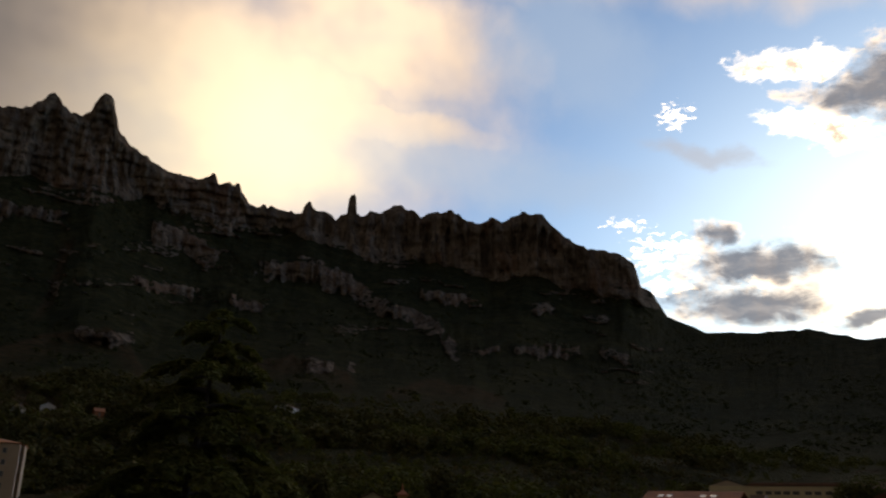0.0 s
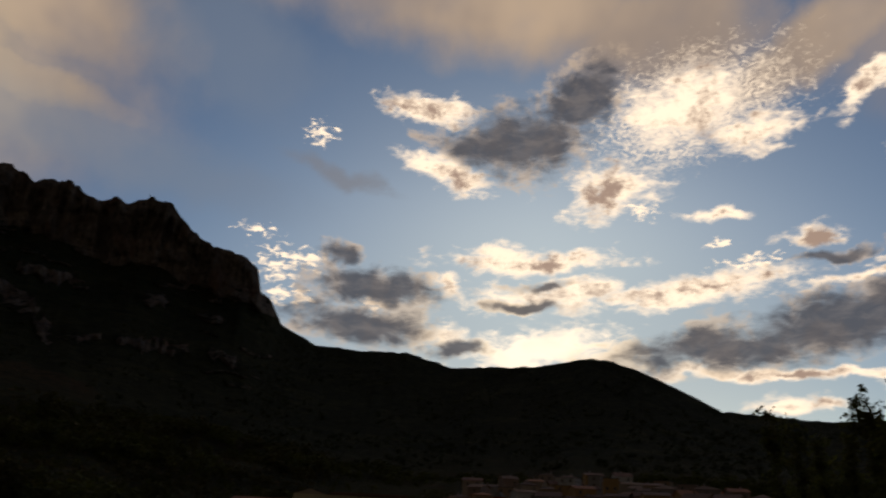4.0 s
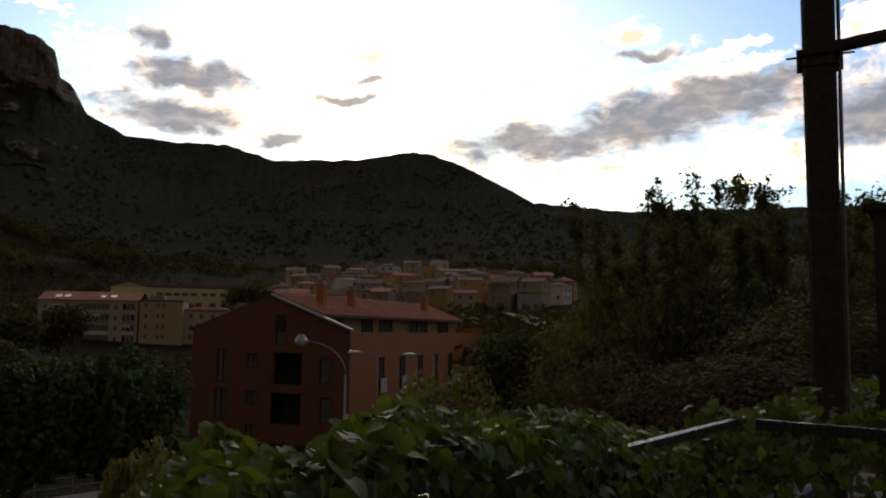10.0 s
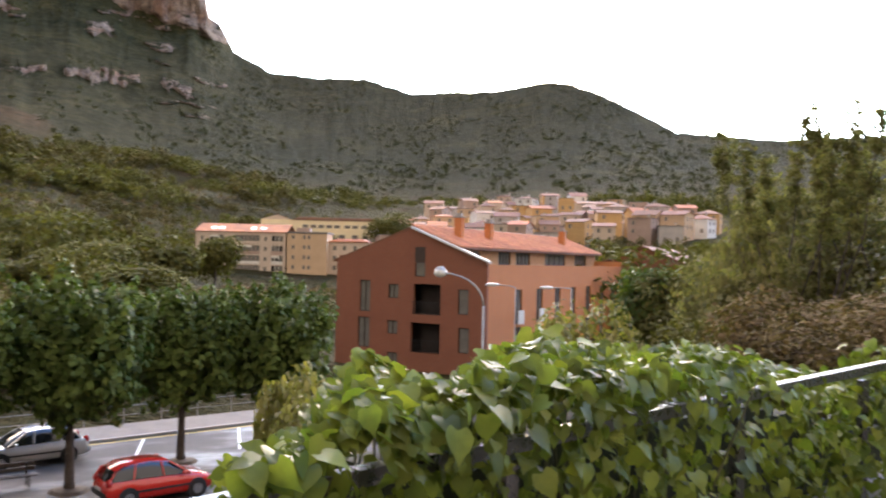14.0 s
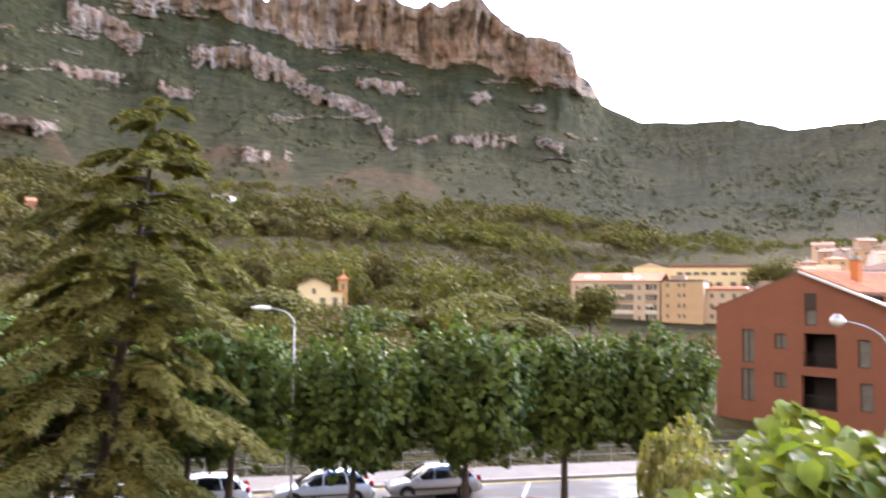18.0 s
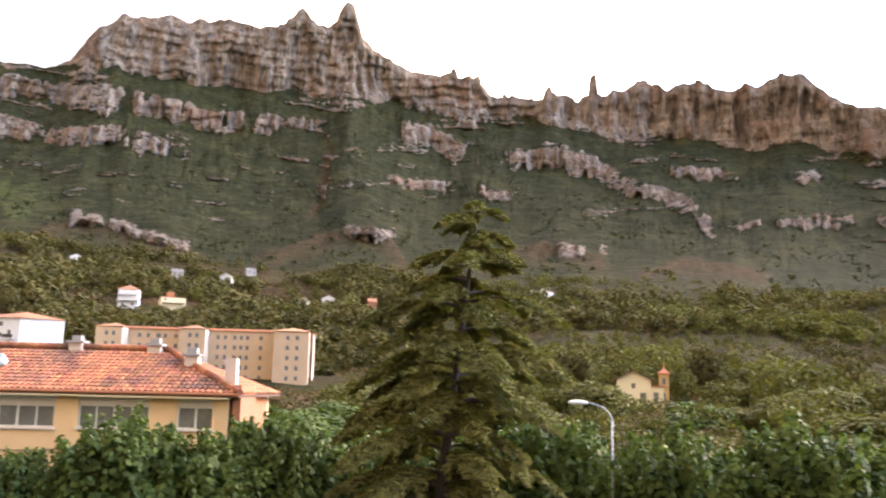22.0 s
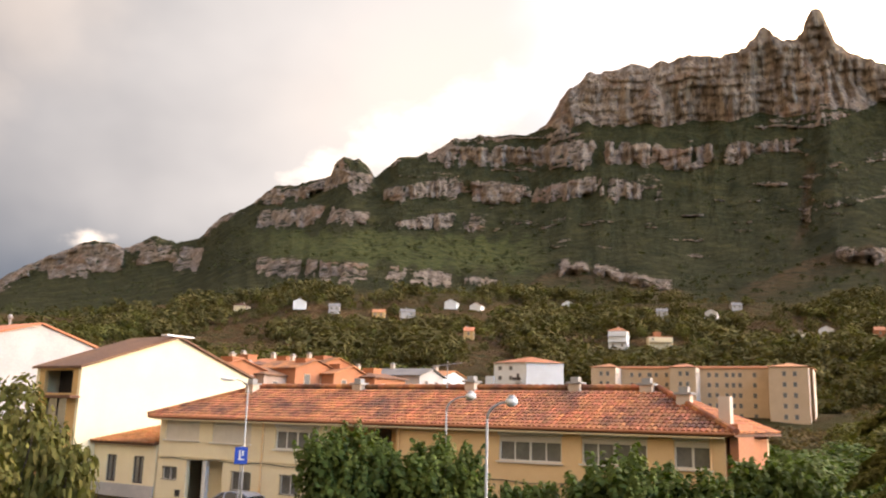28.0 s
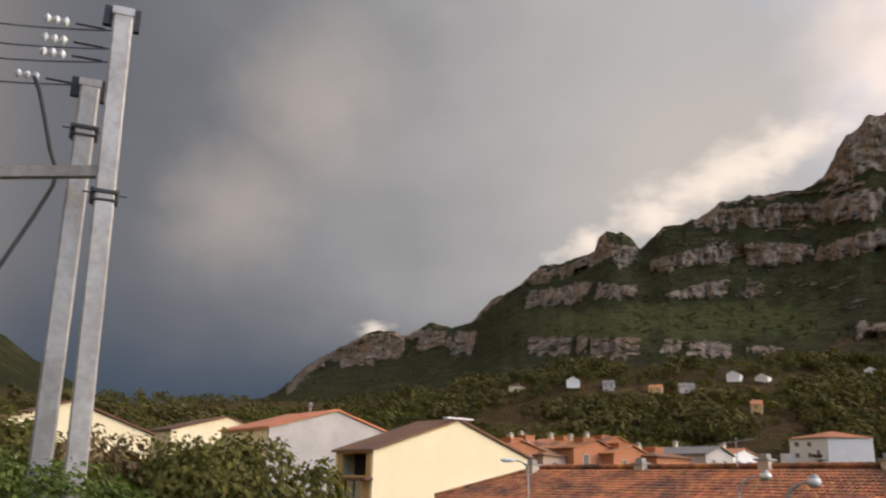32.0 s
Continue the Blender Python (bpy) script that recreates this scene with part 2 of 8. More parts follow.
def material(name, base, rough=0.8, second=None, scale=3.0, amount=0.6, bump=0.0, fine=40.0, metal=0.0, island=0.0, spec=0.4, coat=0.0):
    """A procedural surface: two tones at a large and a fine scale, with fine relief and per-object variation."""
    m = bpy.data.materials.new(name)
    m.use_nodes = True
    g = N(m.node_tree)
    b = m.node_tree.nodes["Principled BSDF"]
    co = g.node("ShaderNodeTexCoord").outputs["Object"]
    second = second or tuple(c * 0.6 for c in base)
    big, small = g.noise(co, scale, 5, 0.6), g.noise(co, fine, 4, 0.6)
    f = g.m("MULTIPLY", g.ramp(g.m("ADD", g.m("MULTIPLY", big, 0.7), g.m("MULTIPLY", small, 0.3)), 0.35, 0.65), amount)
    c = g.mix(f, base, second)
    if island:
        rnd = g.node("ShaderNodeNewGeometry").outputs["Random Per Island"]
        rnd2 = g.node("ShaderNodeObjectInfo").outputs["Random"]
        r = g.m("FRACT", g.m("ADD", rnd, rnd2))
        h = g.node("ShaderNodeHueSaturation")
        g.put(h.inputs["Color"], c)
        g.put(h.inputs["Value"], g.ramp(r, 0, 1, 1 - island, 1 + island, False))
        g.put(h.inputs["Hue"], g.ramp(g.m("FRACT", g.m("MULTIPLY", r, 7.3)), 0, 1, 0.5 - island * 0.04, 0.5 + island * 0.04, False))
        c = h.outputs[0]
    g.put(b.inputs["Base Color"], c)
    g.put(b.inputs["Roughness"], g.ramp(small, 0.3, 0.7, max(rough - 0.1, 0.03), min(rough + 0.1, 1)))
    b.inputs["Metallic"].default_value = metal
    b.inputs["Specular IOR Level"].default_value = spec
    b.inputs["Coat Weight"].default_value = coat
    if bump:
        bn = g.node("ShaderNodeBump")
        bn.inputs["Strength"].default_value = bump
        bn.inputs["Distance"].default_value = 0.02
        g.put(bn.inputs["Height"], g.m("ADD", big, g.m("MULTIPLY", small, 0.5)))
        g.put(b.inputs["Normal"], bn.outputs[0])
    return m


def leaf_material(name, base, second, gloss=0.45, through=0.25, scale=0.6, spec=0.4):
    """Leaves: tone differs from leaf to leaf and clump to clump; light comes through them."""
    m = material(name, base, gloss, second, scale, 0.8, 0, 6.0, island=0.35, spec=spec)
    b = m.node_tree.nodes["Principled BSDF"]
    g = N(m.node_tree)
    tr, ad = g.node("ShaderNodeBsdfTranslucent"), g.node("ShaderNodeMixShader")
    link = b.inputs["Base Color"].links[0].from_socket
    g.put(tr.inputs[0], g.mix(1.0, link, (1.3, 1.5, 0.6), "MULTIPLY"))
    ad.inputs[0].default_value = through
    m.node_tree.links.new(b.outputs[0], ad.inputs[1])
    m.node_tree.links.new(tr.outputs[0], ad.inputs[2])
    m.node_tree.links.new(ad.outputs[0], m.node_tree.nodes["Material Output"].inputs[0])
    return m


# ---- mesh tools ----
class Geo:
    """Collects vertices and faces of one mesh."""

    def __init__(self):
        self.v, self.f = [], []

    def add(self, v, f):
        n = len(self.v)
        self.v += [tuple(p) for p in v]
        self.f += [tuple(i + n for i in q) for q in f]
        return self

    def box(self, c, s, turn=0.0, taper=1.0):
        x, y, z = (a / 2 for a in s)
        ca, sa = math.cos(radians(turn)), math.sin(radians(turn))
        v = []
        for k, t in ((-z, 1.0), (z, taper)):
            for a, b in ((-x, -y), (x, -y), (x, y), (-x, y)):
                a, b = a * t, b * t
                v.append((c[0] + a * ca - b * sa, c[1] + a * sa + b * ca, c[2] + k))
        return self.add(v, [(3, 2, 1, 0), (4, 5, 6, 7), (0, 1, 5, 4), (1, 2, 6, 5), (2, 3, 7, 6), (3, 0, 4, 7)])

    def slab(self, poly, z0, z1):
        """An upright prism over a polygon of (x, y), counter-clockwise."""
        n = len(poly)
        v = [(x, y, z0) for x, y in poly] + [(x, y, z1) for x, y in poly]
        return self.add(v, [tuple(range(n))[::-1], tuple(range(n, 2 * n))] + [(i, (i + 1) % n, n + (i + 1) % n, n + i) for i in range(n)])

    def prism(self, poly, y0, y1):
        """A prism over a polygon of (x, z), drawn out along y."""
        n = len(poly)
        v = [(x, y0, z) for x, z in poly] + [(x, y1, z) for x, z in poly]
        return self.add(v, [tuple(range(n)), tuple(range(n, 2 * n))[::-1]] + [((i + 1) % n, i, n + i, n + (i + 1) % n) for i in range(n)])

    def tube(self, pts, rad, sides=8, caps=True):
        """A round bar along points; rad is one radius or one for each point."""
        pts = [Vector(p) for p in pts]
        rad = rad if isinstance(rad, (list, tuple)) else [rad] * len(pts)
        v, f, n = [], [], sides
        side = None
        for i, p in enumerate(pts):
            d = (pts[min(i + 1, len(pts) - 1)] - pts[max(i - 1, 0)]).normalized()
            if side is None:
                side = d.orthogonal().normalized()
            side = (side - d * side.dot(d)).normalized()
            up = d.cross(side)
            for k in range(n):
                a = 2 * math.pi * k / n
                v.append(p + (side * math.cos(a) + up * math.sin(a)) * rad[i])
            if i:
                f += [((i - 1) * n + k, (i - 1) * n + (k + 1) % n, i * n + (k + 1) % n, i * n + k) for k in range(n)]
        if caps:
            f += [tuple(range(n))[::-1], tuple(range((len(pts) - 1) * n, len(pts) * n))]
        return self.add(v, f)

    def ball(self, c, r, seg=8, rings=5, squash=1.0):
        v = [(c[0], c[1], c[2] - r * squash)]
        f = []
        for i in range(1, rings):
            a = math.pi * i / rings - math.pi / 2
            for k in range(seg):
                b = 2 * math.pi * k / seg
                v.append((c[0] + r * math.cos(a) * math.cos(b), c[1] + r * math.cos(a) * math.sin(b), c[2] + r * squash * math.sin(a)))
        v.append((c[0], c[1], c[2] + r * squash))
        f += [(0, 1 + (k + 1) % seg, 1 + k) for k in range(seg)]
        for i in range(rings - 2):
            f += [(1 + i * seg + k, 1 + i * seg + (k + 1) % seg, 1 + (i + 1) * seg + (k + 1) % seg, 1 + (i + 1) * seg + k) for k in range(seg)]
        t = len(v) - 1
        f += [(t, t - seg + k, t - seg + (k + 1) % seg) for k in range(seg)]
        return self.add(v, f)

    def mesh(self, name, mat, smooth=False):
        me = bpy.data.meshes.new(name)
        me.from_pydata(self.v, [], self.f)
        me.materials.append(mat)
        if smooth:
            me.polygons.foreach_set("use_smooth", [True] * len(me.polygons))
        me.update()
        return me


def part(name, geo, mat, parent=None, label="", smooth=False, at=None):
    """One mesh object under a thing or a part. geo is a Geo or a mesh that is already made."""
    me = geo.mesh(name, mat, smooth) if isinstance(geo, Geo) else geo
    ob = new(name, me)
    if parent:
        ob.parent = parent
    if at is not None:
        ob.matrix_basis = at
    return tagged(ob, label)


def thing(name, at, label, category, group="", kind=""):
    ob = new(name)
    ob.empty_display_size = 0.2
    ob.matrix_basis = at
    return tagged(ob, label, category, group, kind)


def raw_mesh(name, verts, faces, mat, smooth=False):
    """A mesh from numpy arrays; faces all have the same number of corners."""
    me = bpy.data.meshes.new(name)
    n, k = faces.shape
    me.vertices.add(len(verts)), me.loops.add(n * k), me.polygons.add(n)
    me.vertices.foreach_set("co", verts.astype(np.float32).ravel())
    me.loops.foreach_set("vertex_index", faces.astype(np.int32).ravel())
    me.polygons.foreach_set("loop_start", np.arange(0, n * k, k, dtype=np.int32))
    if smooth:
        me.polygons.foreach_set("use_smooth", np.ones(n, dtype=bool))
    me.materials.append(mat)
    me.update(calc_edges=True)
    return me


def spot(az, r):
    """The place at a bearing (degrees, counted to the left) and a distance from the terrace."""
    return -math.sin(radians(az)) * r, math.cos(radians(az)) * r


def smooth01(x):
    x = np.clip(x, 0, 1)
    return x * x * (3 - 2 * x)

# ---- terrain: one sheet from the street to the peaks ----
STREET = (0.95, 0.312)              # the way in which the street runs


def near_ground(x, y):
    """Street level: flat by the car park, climbing gently past the terraced houses."""
    s = STREET[0] * x + STREET[1] * y
    n = -STREET[1] * x + STREET[0] * y
    street = 3.2 * smooth01((-s - 2) / 34.0)
    bank = 1 - smooth01((n - 2.6) / 16.0)          # the planted bank below the terrace
    return street + (7.15 - street) * bank


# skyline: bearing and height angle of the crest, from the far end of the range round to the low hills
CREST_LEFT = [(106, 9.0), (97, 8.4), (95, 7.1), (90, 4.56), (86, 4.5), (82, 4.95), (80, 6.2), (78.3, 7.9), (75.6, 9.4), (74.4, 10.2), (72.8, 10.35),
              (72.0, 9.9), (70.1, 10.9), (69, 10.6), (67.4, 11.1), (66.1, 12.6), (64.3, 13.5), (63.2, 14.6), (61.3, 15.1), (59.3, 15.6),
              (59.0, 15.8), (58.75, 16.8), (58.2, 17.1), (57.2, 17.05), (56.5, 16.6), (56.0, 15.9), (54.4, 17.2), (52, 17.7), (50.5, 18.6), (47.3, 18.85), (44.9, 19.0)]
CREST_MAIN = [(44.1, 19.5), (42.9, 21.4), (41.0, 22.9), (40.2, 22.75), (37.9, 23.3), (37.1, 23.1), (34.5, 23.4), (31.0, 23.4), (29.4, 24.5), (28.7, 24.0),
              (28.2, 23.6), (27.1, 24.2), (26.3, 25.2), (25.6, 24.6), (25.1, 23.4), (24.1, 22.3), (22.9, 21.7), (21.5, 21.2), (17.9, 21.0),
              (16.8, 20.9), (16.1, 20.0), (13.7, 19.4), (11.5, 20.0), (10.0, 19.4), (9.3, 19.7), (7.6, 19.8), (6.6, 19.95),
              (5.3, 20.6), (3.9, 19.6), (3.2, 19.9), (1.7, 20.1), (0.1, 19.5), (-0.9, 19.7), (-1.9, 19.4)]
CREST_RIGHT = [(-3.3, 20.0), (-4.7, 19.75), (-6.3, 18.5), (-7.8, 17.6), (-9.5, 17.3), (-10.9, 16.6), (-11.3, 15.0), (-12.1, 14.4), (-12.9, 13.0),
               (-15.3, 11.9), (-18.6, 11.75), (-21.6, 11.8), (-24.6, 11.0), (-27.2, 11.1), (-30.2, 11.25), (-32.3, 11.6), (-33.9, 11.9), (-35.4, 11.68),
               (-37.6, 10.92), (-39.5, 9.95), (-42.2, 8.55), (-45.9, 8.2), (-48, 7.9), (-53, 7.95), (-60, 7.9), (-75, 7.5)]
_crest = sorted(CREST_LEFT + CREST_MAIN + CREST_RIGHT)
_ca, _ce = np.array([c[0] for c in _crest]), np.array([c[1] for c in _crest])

# foreground slopes: height angles at these distances, for a few bearings
REACH = np.array([62.0, 110.0, 150.0, 215.0, 300.0, 450.0, 700.0])
SLOPES = {
    -75: (-1.0, 1.0, 2.0, 3.0, 3.6, 4.2, 4.8),
    -50: (-5.0, -2.0, -0.6, 0.5, 1.6, 2.6, 3.4),
    -35: (-7.0, -3.6, -2.0, -0.4, 1.3, 3.6, 3.9),
    -22: (-7.4, -3.8, -2.9, -2.3, -0.2, 2.9, 3.4),
    -12: (-7.0, -3.4, -2.7, -2.2, 0.2, 3.4, 5.3),
    0: (-6.6, -2.4, -0.8, 0.8, 2.4, 4.8, 7.0),
    12: (-6.0, -2.0, -0.6, 0.9, 2.6, 5.0, 7.2),
    28: (-5.0, -1.8, -0.9, -0.3, 1.2, 4.8, 7.7),
    45: (-4.4, -1.2, 0.0, 0.3, 1.8, 5.2, 8.4),
    60: (-4.0, -1.2, 0.2, 1.4, 3.0, 5.4, 8.3),
    75: (-4.0, -1.2, 0.0, 1.0, 2.0, 3.4, 5.4),
    106: (-4.0, -1.4, -0.4, 0.4, 1.2, 2.2, 4.0)}
_sa = np.array(sorted(SLOPES))
_se = np.array([SLOPES[a] for a in _sa])

# how the mountain stands: bearing, distance of the crest, share of bare cliff, sharpness of the crest
STAND = [(-75, 1500, 0, 0), (-48, 1600, 0, 0), (-30, 1750, 0, 0.0), (-20, 1900, 0.1, 0), (-14, 1950, 0.35, 0.1), (-11, 1950, 1, 0.5),
         (5, 2050, 1, 1), (20, 2000, 0.9, 1), (32, 1950, 1, 0.7), (44, 2000, 0.9, 0.5), (58, 2200, 0.62, 0.6), (72, 2700, 0.46, 0.7), (82, 3300, 0.25, 0.3), (90, 2200, 0.1, 0), (106, 1500, 0, 0)]
_st = np.array(STAND)
# cliff bands: bearing, height angle of the upper and lower edge, along each ledge of rock
BANDS = []


def band(*rows):
    BANDS.append(np.array(sorted(rows)).T)


band((52.4, 18.1, 17.0), (51.6, 18.3, 16.8), (48.5, 18.3, 16.8), (44.5, 18.2, 16.8), (42.6, 18.4, 16.7), (39.8, 18.6, 16.9), (35.9, 17.9, 16.5), (33.7, 17.9, 16.4), (30.3, 17.9, 16.7), (28.9, 17.5, 16.6))
band((55.1, 15.2, 14.2), (51.2, 16.1, 14.7), (47.6, 16.0, 14.4), (45.3, 15.5, 14.5), (42.1, 16.1, 14.7), (39.8, 16.2, 14.6), (36.4, 15.3, 14.3))
band((54.7, 13.2, 12.4), (51.5, 13.7, 12.3), (48.2, 13.7, 12.3))
band((64.2, 14.3, 13.2), (60.6, 15.2, 14.1), (59.0, 16.4, 14.7), (56.2, 16.4, 14.9))
band((66.8, 12.8, 11.2), (63.7, 13.2, 11.9), (59.1, 13.9, 12.5), (56.3, 13.7, 12.7))
band((68.9, 9.8, 8.6), (65.3, 10.3, 8.9), (61.0, 10.2, 8.6), (57.0, 10.2, 8.7), (52.8, 10.0, 8.7), (49.4, 9.6, 8.6), (47.0, 9.3, 8.6))
band((43.2, 10.9, 9.7), (40.1, 10.3, 9.3), (35.8, 9.3, 8.3))
band((23.0, 14.4, 13.8), (20.7, 14.3, 13.4), (16.5, 13.9, 12.9), (14.0, 13.3, 12.4))
band((22.6, 18.2, 16.6), (20.0, 17.8, 16.2), (16.9, 16.4, 14.8), (14.2, 16.3, 14.8), (11.1, 16.3, 14.9), (9.2, 16.0, 14.4), (7.1, 14.8, 13.1))
band((7.0, 14.4, 13.1), (4.9, 13.8, 12.3), (2.5, 12.9, 11.5), (1.1, 11.5, 9.7))
band((23.0, 20.9, 19.3), (20.0, 19.9, 18.4), (16.8, 19.3, 17.8), (14.5, 19.0, 17.7))
band((-0.4, 11.2, 10.5), (-4.6, 11.4, 10.5), (-8.1, 11.3, 10.4), (-10.3, 10.9, 10.1))
band((3.7, 14.9, 14.0), (0.4, 14.8, 13.8))
band((-3.9, 14.3, 13.3), (-5.4, 14.2, 13.2))
band((25.8, 11.0, 9.9), (22.5, 10.8, 9.8))
band((11.2, 10.1, 8.8), (8.1, 9.9, 9.0))
band((79.6, 6.9, 5.6), (77.5, 9.2, 7.6), (75.2, 10.0, 7.8), (72.5, 10.4, 8.4), (70.3, 10.7, 9.2), (69.2, 10.6, 9.5), (65.5, 10.5, 9.6))
WALL_FOOT = np.array([(-14, 13.0), (-12, 13.6), (-8.2, 14.4), (-4.7, 15.3), (0.5, 16.0), (4.3, 16.5), (8.6, 16.9), (14, 18.2), (16.5, 18.3), (19.6, 18.7), (22.8, 19.2), (26, 19.3),
                      (28.4, 19.2), (32.1, 19.4), (37.5, 19.3), (41.4, 19.5), (44.2, 19.2), (47, 18.5), (52, 17.9), (56, 16.0), (60, 15.1), (64, 13.4), (67, 11.6), (72, 9.6), (78, 7.6), (84, 5.2)]).T


# nearer knolls below the cliffs: bearing and height angle of the top, reach to either side, fall of the crest
KNOLLS = [(42.4, 10.4, 3.6, 7.5, 1.9), (24.0, 11.0, 7.5, 2.6, 2.4), (11.5, 10.2, 5.0, 3.4, 1.2), (3.0, 9.0, 3.0, 5.0, 1.0)]
SCAR = ([9.0, 10.5, 11.9, 13.5, 15.4, 17.5], [29.3, 28.6, 27.7, 27.4, 27.2, 26.5])      # a worn gully down the slope


def fbm(x, y, octaves=5, seed=0.0, ridge=False):
    """Noise over arrays, from sums of turned sines and hashed lattices."""
    out, amp, tot = np.zeros_like(x, dtype=float), 1.0, 0.0
    for o in range(octaves):
        k = 2.0 ** o
        xi, yi = np.floor(x * k), np.floor(y * k)
        fx, fy = x * k - xi, y * k - yi
        fx, fy = fx * fx * (3 - 2 * fx), fy * fy * (3 - 2 * fy)

        def h(a, b):
            q = np.sin(a * 127.1 + b * 311.7 + seed * 74.7 + o * 19.19) * 43758.5453
            return q - np.floor(q)
        n = (h(xi, yi) * (1 - fx) + h(xi + 1, yi) * fx) * (1 - fy) + (h(xi, yi + 1) * (1 - fx) + h(xi + 1, yi + 1) * fx) * fy
        if ridge:
            n = 1 - np.abs(2 * n - 1)
        out += n * amp
        tot += amp
        amp *= 0.5
    return out / tot


def slope_angle(az, r):
    """Height angle of the foreground ground at bearings and distances up to 700 m."""
    az, r = np.asarray(az, float), np.asarray(r, float)
    cols = np.stack([np.interp(az, _sa, _se[:, k]) for k in range(len(REACH))], -1)
    q = np.interp(np.log(r), np.log(REACH), np.arange(len(REACH)))
    i = np.clip(q.astype(int), 0, len(REACH) - 2)
    f = q - i
    a = np.take_along_axis(cols, i[..., None], -1)[..., 0]
    b = np.take_along_axis(cols, i[..., None] + 1, -1)[..., 0]
    return a * (1 - f) + b * f


def foreground(x, y):
    """Heights of the ground within 700 m, over arrays: street, fields, old terraces."""
    x, y = np.asarray(x, float), np.asarray(y, float)
    r, az = np.hypot(x, y), np.degrees(np.arctan2(-x, y))
    az = np.clip(np.where(az < -127, 106, az), -75, 106)
    far = 9 + r * np.tan(np.radians(slope_angle(az, np.maximum(r, 62.0))))
    f = smooth01((r - 50) / 40)
    z = near_ground(x, y) * (1 - f) + far * f
    swell = (fbm(az * 0.1, r * 0.02, 3, 9.0) - 0.5) * 0.035 * r * np.where(az < -4, smooth01((r - 300) / 150), smooth01((r - 90) / 200))
    step = 3.2
    t = z / step
    t = step * (np.floor(t) + smooth01((t - np.floor(t)) * 2.2 - 0.6))
    k = smooth01((r - 200) / 150) * smooth01((az + 24) / 10) * 0.6
    return z * (1 - k) + t * k + swell


def ground(x, y):
    """Height of the ground at one place within 700 m."""
    return float(foreground(np.array([x]), np.array([y]))[0])


